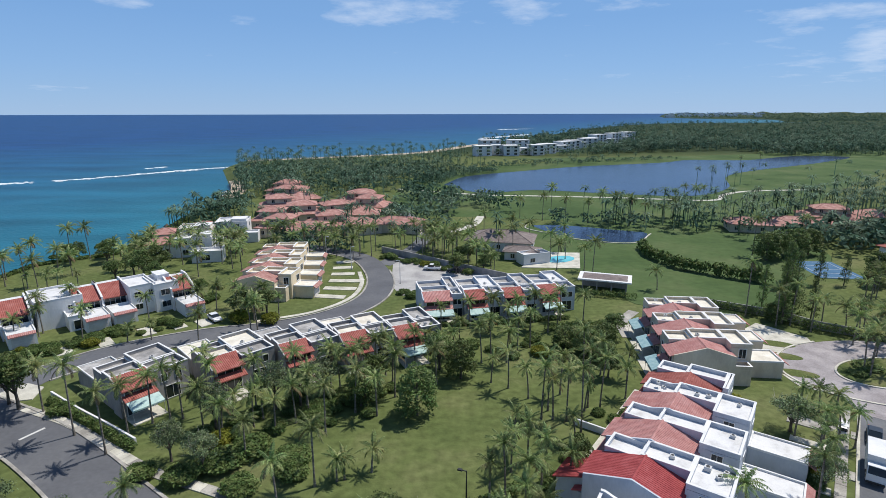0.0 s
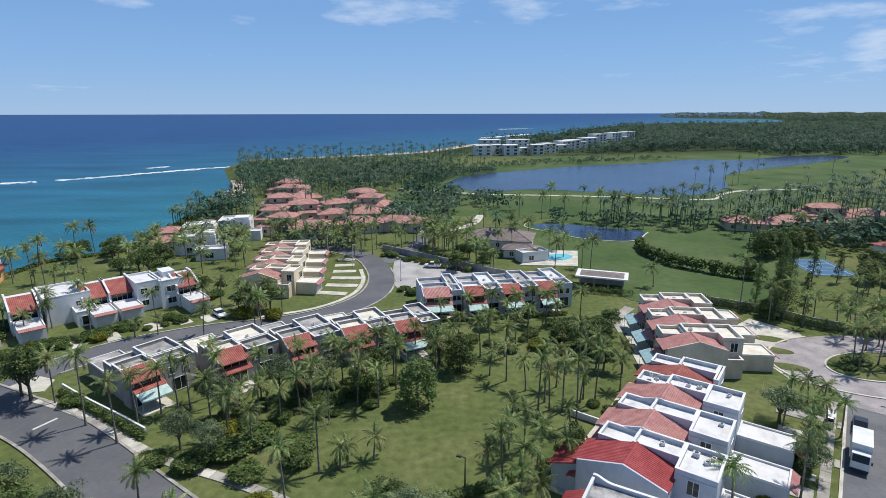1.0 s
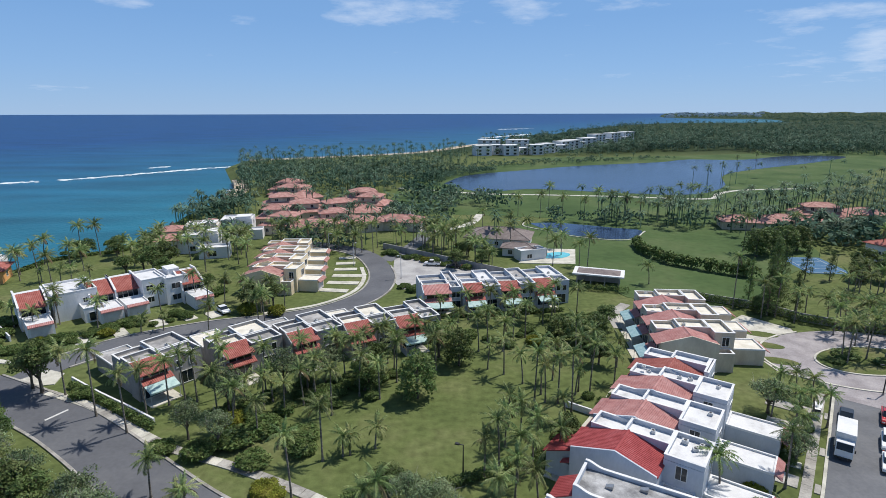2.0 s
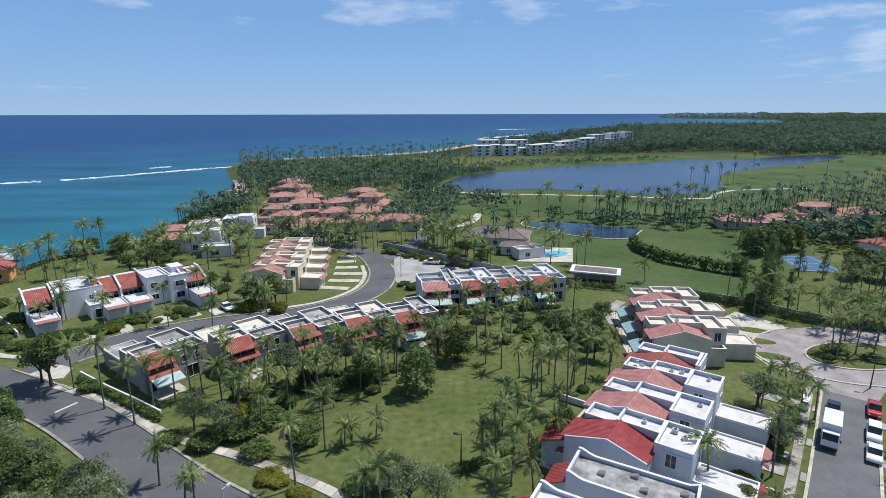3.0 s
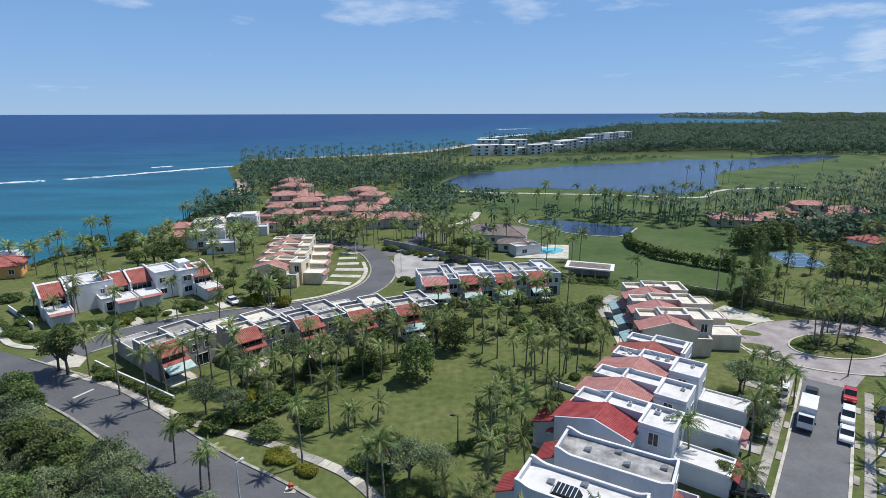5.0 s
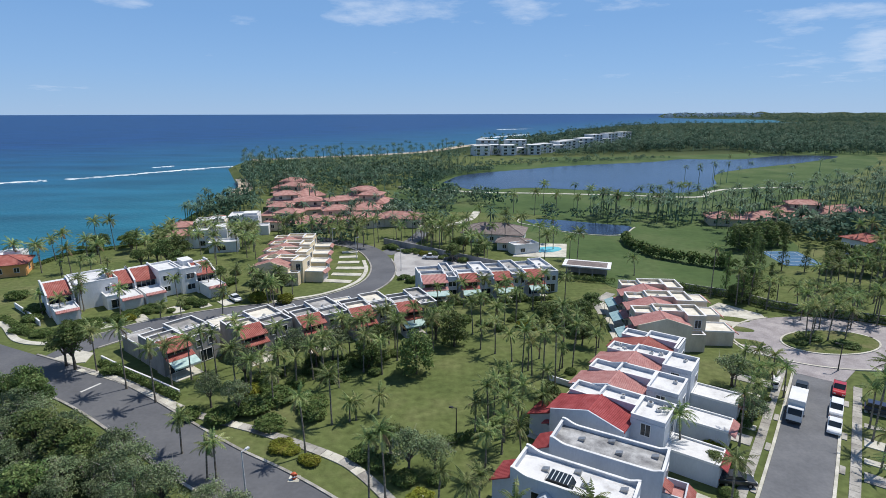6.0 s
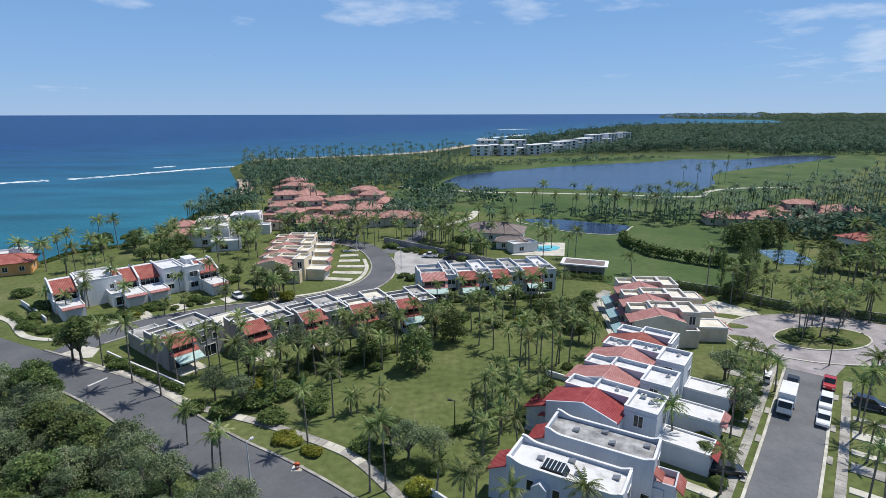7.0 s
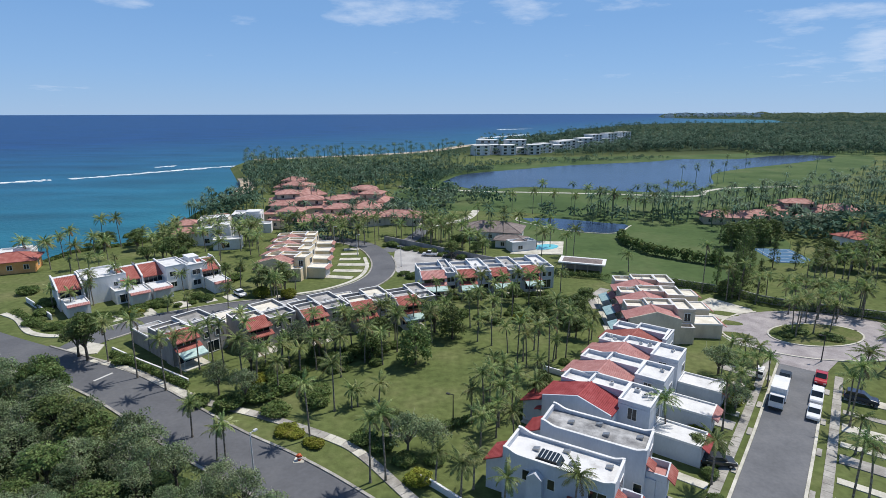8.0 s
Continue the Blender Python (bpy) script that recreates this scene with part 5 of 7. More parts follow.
def street_house(m, label, group, tile=TILE, wide=5.2, garage=True, wall=WHITE):
    """A white unit that turns its garage to the road, with a tiled roof over dark glazing behind it. x runs in from the road."""
    h = thing("townhouse", m, label, "house", group)
    if garage:
        gr = part("garage", Geo().box(0, 6.2, 0.3, wide - 0.3, 0, 2.75), wall, h)
        part("garage_roof", Geo().box(0.2, 6.1, 0.5, wide - 0.5, 2.75, 2.8), ROOFWHITE, gr)
        part("garage_parapet", Geo().ring(-0.02, 6.22, 0.28, wide - 0.28, 2.75, 3.05, 0.2), COPING, gr)
        d = Geo().box(-0.06, 0.0, 0.8, wide - 0.8, 0.05, 2.15)
        for k in range(4):
            d.box(-0.09, -0.06, 0.9, wide - 0.9, 0.15 + 0.5 * k, 0.52 + 0.5 * k)
        part("garage_door", d, DOORWHITE, gr, "panelled garage door")
        ts = Geo()
        tiled_slope(ts, 0.0, 3.0, -0.6, 2.55, 0.35, wide - 0.35)
        part("garage_canopy", ts, TILE_PALE, gr)
    part("wall", Geo().box(7.6, 14.5, 0.2, wide - 0.2, 0, 4.6).prism([(8, 4.6), (12.2, 6.4), (14.5, 6.4), (14.5, 4.6)], 0.2, wide - 0.2), wall, h)
    r = Geo()
    tiled_slope(r, 12.3, 6.6, 7.0, 4.4, 0.22, wide - 0.22)
    part("tiled_roof", r, tile, h, "orange-red clay tile roof")
    part("flat_roof", Geo().box(12.3, 14.4, 0.3, wide - 0.3, 6.4, 6.5), ROOFWHITE, h)
    for y0 in (-0.12, wide - 0.2):
        part("side_wall", Geo().prism([(6.2, 0), (6.2, 3.1), (7.0, 3.3), (7.1, 4.9), (12.0, 6.9), (14.8, 6.9), (14.8, 0)], y0, y0 + 0.3), wall, h)
        part("coping", Geo().prism([(7.1, 4.9), (12.0, 6.9), (14.85, 6.9), (14.85, 7.0), (11.95, 7.0), (7.05, 5.0)], y0 - 0.04, y0 + 0.34), COPING, h)
    window(h, 7.6, wide / 2, 3.3, wide - 1.0, 1.9, "-x", panes=4)
    window(h, 7.6, wide / 2, 1.1, wide - 1.2, 1.9, "-x", panes=3)
    return h


def white_block(m, label, group, wx, wy, hh, windows, extra=True, wall=WHITE):
    """A flat-roofed white block with parapets and a smaller upper room."""
    h = thing("house", m, label, "house", group)
    part("wall", Geo().box(0, wx, 0, wy, 0, hh), wall, h)
    part("parapet", Geo().ring(0.0, wx, 0.0, wy, hh, hh + 0.5, 0.2), wall, h)
    part("coping", Geo().ring(-0.04, wx + 0.04, -0.04, wy + 0.04, hh + 0.5, hh + 0.58, 0.3), COPING, h)
    part("flat_roof", Geo().box(0.2, wx - 0.2, 0.2, wy - 0.2, hh, hh + 0.06), ROOFWHITE, h)
    if extra:
        part("upper_room", Geo().box(wx * 0.5, wx - 0.4, 0.5, wy * 0.6, hh + 0.06, hh + 1.3), wall, h)
        part("upper_roof", Geo().box(wx * 0.5 - 0.1, wx - 0.3, 0.4, wy * 0.6 + 0.1, hh + 1.3, hh + 1.42), COPING, h)
    for x, y, z, w, q, face in windows:
        window(h, x, y, z, w, q, face)
    return h


DX = 134
for k, (x, y) in enumerate(((-81.4, 100.8), (-71.9, 109.4), (-68.2, 113.0))):
    street_house(pose(x, y, 0, 0, 0, DX), "white townhouse with orange-red tiles over dark glazing", "white road row")
white_block(pose(-76.2, 109.4, 0, 0, 0, DX), "low white garage block with a flat roof", "white road row", 5.2, 4.2, 2.8, ((0, 2.1, 1.3, 2.4, 1.9, "-x"),), extra=False)
white_block(pose(-79.6, 112.4, 0, 0, 0, DX), "white rendered block with a faded red roof slope", "white road row", 11, 8.6, 5.8, ((0, 2.5, 4.0, 0.8, 1.0, "-x"), (0, 2.5, 1.5, 1.6, 1.2, "-x")), extra=False)
white_block(pose(-67.4, 119.6, 0, 0, 0, DX), "tall white rendered block with paired windows", "white road row", 9, 5.4, 6.3,
            ((0, 3.9, 4.7, 1.4, 1.2, "-x"), (0, 3.9, 1.9, 1.4, 1.2, "-x"), (0, 1.2, 4.7, 0.8, 1.2, "-x"), (2, 0, 4.4, 1.0, 1.2, "-y")), extra=False)
white_block(pose(-63.2, 121.6, 0, 0, 0, DX), "white rendered block set back behind a lawn", "white road row", 9, 5.2, 6.1,
            ((0, 3.0, 4.5, 1.8, 1.3, "-x"), (0, 3.0, 1.7, 1.8, 1.3, "-x"), (3, 0, 4.4, 1.0, 1.2, "-y")))
end_house = street_house(pose(-55.6, 118.2, 0, 0, 0, DX), "white end townhouse with garage and red roof", "white road row", wide=5.0)
for x, y, ln in ((-76.8, 100.2, 4.0), (-71.6, 104.6, 4.5), (-66.4, 110.2, 5.0), (-61, 113.2, 4.2), (-56.4, 115.0, 4.6)):
    strip(x + 1.2, y - 1.6, DX + 180, ln, 2.6, PALE_CONCRETE, label="pale concrete driveway")

# white villas nearer the sea
for k, (x, y, ang) in enumerate(((-86, 166, 14), (-92, 180, 14), (-84, 192, 12))):
    white_block(pose(x, y, 0, 0, 0, ang), "white flat-roofed seaside villa with terraces", "seaside villas", 11, 10, 5.6,
                ((3, 0, 4.6, 1.3, 1.4, "-y"), (7.5, 0, 4.6, 1.3, 1.4, "-y"), (3, 0, 1.6, 1.6, 1.6, "-y"), (11, 5, 4.4, 1.6, 1.4, "+x"), (11, 3, 1.6, 1.6, 1.6, "+x")), wall=BEIGE if k == 1 else WHITE)
    white_block(pose(x + 8, y - 6.5, 0, 0, 0, ang), "low white annex with a flat roof", "seaside villas", 9, 5.5, 3.0, ((4, 0, 1.6, 2.4, 1.6, "-y"),), extra=False)
    hip_house(pose(x - 5, y + 3, 0, 0, 0, ang), "small wing with a clay tile roof", "seaside villas", WHITE, TILE_OLD, 8, 7, 4.6)
hip_house(pose(-127, 136, 0, 0, 0, 25), "orange rendered house with a low clay roof", "seaside villas", ORANGE, TILE, 12, 9, 3.6)
white_block(pose(-133, 137, 0, 0, 0, 25), "white roof terrace block behind the orange house", "seaside villas", 9, 7, 4.2, ((4, 0, 2.4, 1.4, 1.2, "-y"),))

# clay-roofed villas on the point
VILLAS = [(-62, 199, 15, 11, 2), (-50, 196, 16, 11, 1), (-45, 206, 17, 12, 2), (-34, 203, 14, 11, 1), (-19, 206, 18, 10, 1), (-70, 214, 14, 12, 2), (-62, 228, 18, 13, 2), (-48, 230, 19, 12, 2),
          (-36, 246, 16, 14, 2), (-36, 226, 13, 11, 1), (-77, 246, 17, 13, 2), (-72, 266, 16, 12, 1), (-82, 278, 19, 13, 2), (-88, 298, 20, 14, 2), (-42, 262, 19, 13, 2)]
for k, (x, y, wx, wy, tiers) in enumerate(VILLAS):
    hip_house(pose(x, y, 0, 0, 0, -10 + 13 * (k % 4)), "pale villa under stacked hipped clay-tile roofs" if tiers == 2 else "single-storey villa under a hipped clay-tile roof", "clay-roofed villas", BEIGE, TILE_OLD, wx, wy, 3.6, tiers)
for x, y, wx, wy, tiers in ((118, 206, 22, 10, 1), (132, 208, 15, 10, 1), (155, 222, 20, 12, 2), (174, 222, 16, 11, 1), (150, 206, 14, 9, 1)):
    hip_house(pose(x, y, 0, 0, 0, -14), "low pink villa with orange-red tile roof among palms", "inland villas", BEIGE, TILE_OLD, wx, wy, 3.2, tiers)
hip_house(pose(134, 158, 0, 0, 0, 20), "white house with a red gable roof behind trees", "inland villas", WHITE, TILE, 9, 8, 5.4)

# club house, pool and shelter
hip_house(pose(17.5, 180, 0, 0, 0, -14), "long white club house under a grey-brown shingle roof", "club", WHITE, TILE_BROWN, 21, 13, 3.4)
hip_house(pose(22.5, 165.5, 0, 0, 0, -14), "small pool pavilion with a grey-brown shingle roof", "club", WHITE, TILE_BROWN, 10, 6, 2.8)
white_block(pose(22, 157, 0, 0, 0, 22), "white flat-roofed pool bar", "club", 9, 4.5, 2.8, ((3, 0, 1.4, 1.6, 1.2, "-y"),), extra=False)
solid("pool_deck", Geo().slab([(21, 155), (29, 173), (42, 172), (38, 154)], 0, 0.16), PALE_CONCRETE, "pale paved pool deck", "deck", "structure")
solid("pool", Geo().slab(disc(34, 164, 5.2, 3.4, 30, 32), 0.05, 0.2), POOL, "turquoise swimming pool", "pool", "structure")
sh = thing("shelter", pose(39.6, 134.6, 0, 0, 0, -19) @ Matrix.Diagonal((1.1, 1.0, 0.85, 1)), "open shelter with a shallow brown roof in a white frame", "shelter")
part("roof", Geo().poly((-5, -2.6, 4.05), (5, -2.6, 4.05), (2.6, 0, 4.7), (-2.6, 0, 4.7)).poly((5, 2.6, 4.05), (-5, 2.6, 4.05), (-2.6, 0, 4.7), (2.6, 0, 4.7)).poly((5, -2.6, 4.05), (5, 2.6, 4.05), (2.6, 0, 4.7)).poly((-5, 2.6, 4.05), (-5, -2.6, 4.05), (-2.6, 0, 4.7)), TILE_BROWN, sh, "brown shingle roof")
part("eave_band", Geo().ring(-5.9, 5.9, -3.5, 3.5, 3.7, 4.1, 0.9), COPING, sh, "broad white eaves")
part("wall", Geo().box(-5.0, 5.0, 2.2, 2.6, 0, 3.69), GREYWALL, sh)
for px in (-4.8, -1.6, 1.6, 4.8):
    part("post", Geo().box(px - 0.15, px + 0.15, -2.6, -2.3, 0, 3.69), GREYWALL, sh)
tc_ = thing("tennis_court", pose(108.5, 153, 0, 0, 0, -6), "blue tennis court behind trees", "tennis court")
part("surface", Geo().box(-6, 6, -9, 9, 0.0, 0.1), COURT, tc_)
ln = Geo()
for x in (-4.6, 4.6):
    ln.box(x - 0.06, x + 0.06, -8, 8, 0.1, 0.112)
for y in (-8, -4, 0, 4, 8):
    ln.box(-4.5, 4.5, y - 0.06, y + 0.06, 0.1, 0.112)
part("lines", ln, PAINTLINE, tc_)
for x, y in ((-6.3, -9.3), (6.3, -9.3), (-6.3, 9.3), (6.3, 9.3), (-6.3, 0), (6.3, 0)):
    part("fence_post", Geo().tube([(x, y, 0), (x, y, 3)], [0.05, 0.05]), DARKMETAL, tc_)

# hotel blocks far along the coast
def hotel_block(m, wx, wy, floors):
    h = thing("hotel", m, "distant white hotel block with balconies", "hotel", "hotel blocks")
    part("wall", Geo().box(0, wx, 0, wy, 0, floors * 3.4), WHITE, h)
    part("roof", Geo().box(-0.5, wx + 0.5, -1.2, wy + 0.5, floors * 3.4, floors * 3.4 + 0.45), COPING, h)
    n = int(wx // 7)
    for f in range(floors):
        for k in range(n):
            x = wx * (k + 0.5) / n
            window(h, x, 0, f * 3.4 + 1.8, 3.0, 2.0, "-y", panes=2)
            part("balcony", Geo().box(x - 1.9, x + 1.9, -1.3, -0.02, f * 3.4 + 0.1, f * 3.4 + 0.9), WHITE, h)
    return h


HOTEL = [(28.5, 564, 14, 17, 15, 3), (46.5, 576, 11, 10, 12, 3), (57.4, 568, 9, 16, 15, 3), (75.4, 580, 11, 12, 12, 2), (87, 574, 16, 14, 14, 3), (36, 606, 11, 22, 16, 4), (68, 610, 11, 22, 16, 4)]
HOTEL += [(104 + 13.4 * k, 594 + 22.5 * k + 7 * (k % 2), 36 - 22 * (k % 2), 17 + 3 * (k % 3), 14, (3, 2, 3)[k % 3]) for k in range(7)]
HOTEL += [(199 + 17 * k, 750 + 22 * k + 9 * (k % 2), 34 - 20 * (k % 2), 21, 15, 2 if k % 2 else 4) for k in range(5)]
for x, y, ang, wx, wy, fl in HOTEL:
    hotel_block(pose(x, y, 0, 0, 0, ang), wx, wy, fl)


# ---- walls, hedges and street things ----
def low_wall(pts, hgt, mat, label, name="garden_wall"):
    return solid(name, ribbon(pts, 0.14, -0.14, 0, hgt, 4), mat, label, "wall", "structure")


low_wall([(-64.4, 80.1), (-56.8, 75.2), (-49.7, 71.0), (-43.6, 67.2)], 0.95, WHITE, "low white garden wall")
low_wall([(-3.2, 42.6), (-1, 41), (1.4, 38.8), (5, 35.4)], 0.9, WHITE, "low white garden wall")
low_wall([(-102.6, 108.4), (-95, 102.5), (-88.2, 96.8)], 1.2, WHITE, "low white stepped garden wall")
low_wall([(-22, 173), (-10, 163.5), (2, 153.5), (16, 142.5), (21, 139)], 2.0, GREYWALL, "long grey boundary wall")
low_wall([(58, 124), (66, 119.2), (72.7, 114.4), (77, 108.6), (83.4, 104.4), (91, 101), (98, 97.6), (114, 90)], 1.8, GREYWALL, "grey boundary wall behind the turning circle")
low_wall([(18, 72.5), (22.5, 69.2)], 1.0, WHITE, "short white garden wall")
hedge([(58, 122.8), (65.5, 118), (71.8, 113), (76, 107.2), (83, 103.2), (90.6, 99.8), (97.4, 96.4), (113, 88.8)], 1.2, 2.0)
hedge([(64, 178), (62.5, 167), (66, 154), (75, 146), (84, 139)], 2.2, 3.2, label="thick dark hedge winding across the golf grass", per=170, size=0.4)
hedge([(-63.5, 78.4), (-56, 73.6), (-49, 69.4), (-43, 65.6)], 1.0, 1.1)
hedge([(-3, 53), (1.5, 54.2), (5, 56), (8, 58)], 1.2, 1.1)
hedge([(-98, 112), (-92, 116), (-86, 121)], 1.3, 1.6)
hedge([(-100, 101), (-94, 97), (-88, 92.5), (-82, 90.5)], 1.4, 1.0)
hedge([(20, 108), (33, 110)], 1.2, 1.4)
hedge([(32, 130.5), (38, 129), (45, 127)], 1.4, 1.6)
hedge([(-8, 109.5), (4, 110.6), (14, 112), (26, 114.5)], 0.8, 0.9)


def lamp_post(x, y, hgt, ang, pale):
    t = thing("street_lamp", pose(x, y, 0, 0, 0, ang), "slim pale street lamp post with one arm" if pale else "slim dark street lamp post with one arm", "street lamp", "street lamps")
    mt = POLE if pale else DARKMETAL
    part("pole", Geo().tube([(0, 0, 0), (0, 0, hgt * 0.5), (0, 0, hgt)], [0.11, 0.09, 0.06], 8), mt, t)
    part("base", Geo().tube([(0, 0, 0), (0, 0, 0.35)], [0.2, 0.16], 8), CONCRETE, t)
    part("arm", Geo().box(0, 0.75, -0.04, 0.04, hgt - 0.1, hgt - 0.02), mt, t)
    part("lantern", Geo().prism([(0.5, hgt - 0.14), (0.55, hgt + 0.04), (1.05, hgt + 0.04), (1.1, hgt - 0.14)], -0.16, 0.16), mt, t)
    return t


for x, y, hgt, ang, pale in ((-23.7, 42.4, 6.6, 60, True), (1.6, 54.9, 5.0, 160, False), (-13.2, 139.5, 6.5, 180, True), (-38, 163.4, 7.5, 0, True), (-28.4, 152.5, 7, 20, True), (70.0, 76.2, 5.2, 150, False), (-104, 127, 6, 90, False)):
    lamp_post(x, y, hgt, ang, pale)
hy = thing("fire_hydrant", pose(-19.0, 46.2, 0), "red and white fire hydrant on a pale pad", "hydrant")
part("pad", Geo().box(-0.7, 0.7, -0.6, 0.6, 0, 0.1), PALE_CONCRETE, hy)
part("barrel", Geo().tube([(0, 0, 0.1), (0, 0, 0.75), (0, 0, 0.9), (0, 0, 1.0)], [0.26, 0.24, 0.28, 0.1], 10), HYDRANT, hy)
part("collar", Geo().tube([(0, 0, 0.4), (0, 0, 0.55)], [0.3, 0.3], 10), WHITE, hy)
for s in (-1, 1):
    part("nozzle", Geo().box(min(0.2 * s, 0.4 * s), max(0.2 * s, 0.4 * s), -0.1, 0.1, 0.6, 0.8), HYDRANT, hy)


# ---- vehicles ----
def paint(name, c, rough=0.3):
    m = surface(name, [c, tuple(min(1, v * 1.12) for v in c)], 0.5, rough, spec=0.5)
    m.node_tree.nodes["Principled BSDF"].inputs["Coat Weight"].default_value = 0.5
    return m


CARS = {"white": paint("white_car_paint", (0.72, 0.73, 0.74)), "red": paint("red_car_paint", (0.42, 0.015, 0.02)), "blue": paint("dark_blue_car_paint", (0.012, 0.02, 0.06)), "dark": paint("dark_car_paint", (0.02, 0.022, 0.026))}


def wheels(t, spots, r=0.33, w=0.22):
    for x, y in spots:
        g = Geo()
        n = 12
        k = len(g.v)
        for s in (-w / 2, w / 2):
            g.v += [(x + r * math.cos(2 * math.pi * i / n), y + s, r + r * math.sin(2 * math.pi * i / n)) for i in range(n)]
        g.f.append(tuple(range(k, k + n)))
        g.f.append(tuple(range(k + 2 * n - 1, k + n - 1, -1)))
        for i in range(n):
            j = (i + 1) % n
            g.f.append((k + i, k + n + i, k + n + j, k + j))
        tyre = part("wheel", g, RUBBER, t)
        part("rim", Geo().box(x - 0.14, x + 0.14, y - w / 2 - 0.015, y + w / 2 + 0.015, r - 0.14, r + 0.14), METAL, tyre)


def car(x, y, ang, colour, label, kind="sedan", z=0.07):
    """A parked car; its nose points along +x."""
    t = thing("car" if kind != "pickup" else "pickup_truck", pose(x, y, z, 0, 0, ang), label, "car", "parked cars")
    mt = CARS[colour]
    body = {"sedan": [(-2.25, 0.35), (-2.28, 0.8), (-2.1, 0.98), (-1.3, 1.0), (1.0, 0.95), (2.0, 0.82), (2.25, 0.65), (2.25, 0.32)],
            "suv": [(-2.25, 0.4), (-2.3, 0.95), (-2.2, 1.1), (1.1, 1.08), (2.05, 0.98), (2.3, 0.75), (2.3, 0.38)],
            "pickup": [(-2.5, 0.45), (-2.5, 1.05), (-0.6, 1.05), (1.1, 1.08), (2.2, 1.0), (2.5, 0.75), (2.5, 0.42)]}[kind]
    ob = part("body", Geo().prism(body, -0.88, 0.88), mt, t)
    bv = ob.modifiers.new("bevel", "BEVEL")
    bv.width, bv.segments, bv.limit_method = 0.09, 2, "ANGLE"
    cab = {"sedan": [(-1.75, 0.98), (-1.1, 1.42), (0.35, 1.42), (1.1, 0.97)], "suv": [(-2.15, 1.1), (-1.9, 1.68), (0.3, 1.68), (1.15, 1.08)], "pickup": [(-0.55, 1.06), (-0.4, 1.72), (0.7, 1.72), (1.35, 1.08)]}[kind]
    part("cabin_glass", Geo().prism(cab, -0.76, 0.76), GLASS, t)
    top = max(z for _, z in cab)
    xs = [x for x, z in cab if z == top]
    part("car_roof", Geo().box(min(xs), max(xs), -0.74, 0.74, top, top + 0.05), mt, t)
    wheels(t, [(sx, sy) for sx in (-1.4, 1.4) for sy in (-0.8, 0.8)])
    nose = body[-2][0]
    for s in (-1, 1):
        part("headlight", Geo().box(nose - 0.1, nose + 0.012, s * 0.62 - 0.18, s * 0.62 + 0.18, 0.6, 0.76), FRAME, t)
        part("tail_light", Geo().box(-2.33 if kind != "pickup" else -2.53, -2.2, s * 0.68 - 0.12, s * 0.68 + 0.12, 0.7, 0.9), HYDRANT, t)
    if kind == "pickup":
        part("load_bed", Geo().box(-2.35, -0.65, -0.72, 0.72, 1.051, 1.07), DARKMETAL, t)
    return t


SD = 53.3
car(56.6, 57.6, SD + 180, "white", "white saloon car parked at the kerb")
car(60.0, 62.2, SD + 180, "white", "white car parked behind another white car", "suv")
car(64.9, 68.6, SD + 180, "red", "red pickup parked at the kerb with dark bed", "pickup")
car(58.8, 68.8, SD + 180, "dark", "dark saloon car parked behind the box truck")
car(66.6, 61.6, SD - 90, "blue", "dark blue car parked across a driveway", "suv", 0.12)
car(36.2, 45.6, SD - 60, "dark", "dark car standing in a shaded driveway", "sedan", 0.12)
car(-5.0, 152.5, 172, "white", "white pickup in the parking court", "pickup")
car(-51.8, 113.2, DX + 180, "white", "white car parked in a driveway", "sedan", 0.12)
car(1.5, 150.2, 172, "dark", "dark car in the parking court")
tr = thing("box_truck", pose(53.3, 61.4, 0.07, 0, 0, SD + 180), "white box truck parked at the kerb", "truck")
part("cargo_box", Geo().box(-3.4, 1.5, -1.1, 1.1, 0.85, 3.2), WHITE, tr, "white ribbed cargo box")
cabp = part("cab", Geo().prism([(1.62, 0.55), (1.62, 2.35), (2.6, 2.35), (3.15, 1.5), (3.25, 0.55)], -0.98, 0.98), CARS["white"], tr)
part("windscreen", Geo().prism([(2.62, 2.3), (3.14, 1.55), (3.2, 1.55), (2.68, 2.3)], -0.88, 0.88), GLASS, cabp)
for s in (-1, 1):
    part("side_window", Geo().prism([(1.9, 1.55), (1.9, 2.2), (2.55, 2.2), (2.95, 1.55)], s * 0.985 - 0.01, s * 0.985 + 0.01), GLASS, cabp)
    part("mirror", Geo().box(2.9, 3.0, s * 1.15 - 0.08, s * 1.15 + 0.08, 1.5, 1.85), DARKMETAL, cabp)
part("chassis", Geo().box(-3.3, 2.6, -0.6, 0.6, 0.45, 0.84), DARKMETAL, tr)
part("bumper", Geo().box(3.26, 3.36, -0.95, 0.95, 0.4, 0.65), DARKMETAL, tr)
wheels(tr, [(sx, sy) for sx in (-2.0, 2.3) for sy in (-0.85, 0.85)], 0.42, 0.28)
gc = thing("golf_cart", pose(55.2, 70.0, 0.1, 0, 0, SD), "white golf cart under a pale roof", "golf cart")
part("body", Geo().prism([(-1.1, 0.3), (-1.1, 0.85), (0.2, 0.6), (0.9, 0.85), (1.1, 0.3)], -0.55, 0.55), CARS["white"], gc)
part("canopy", Geo().box(-1.1, 0.8, -0.6, 0.6, 1.75, 1.82), COPING, gc)
part("seat", Geo().box(-0.6, 0.1, -0.5, 0.5, 0.72, 0.95), SHADOW, gc)
for sx in (-1.0, 0.7):
    for sy in (-0.5, 0.5):
        part("post", Geo().tube([(sx, sy, 0.7), (sx, sy, 1.75)], [0.03, 0.03], 5), DARKMETAL, gc)
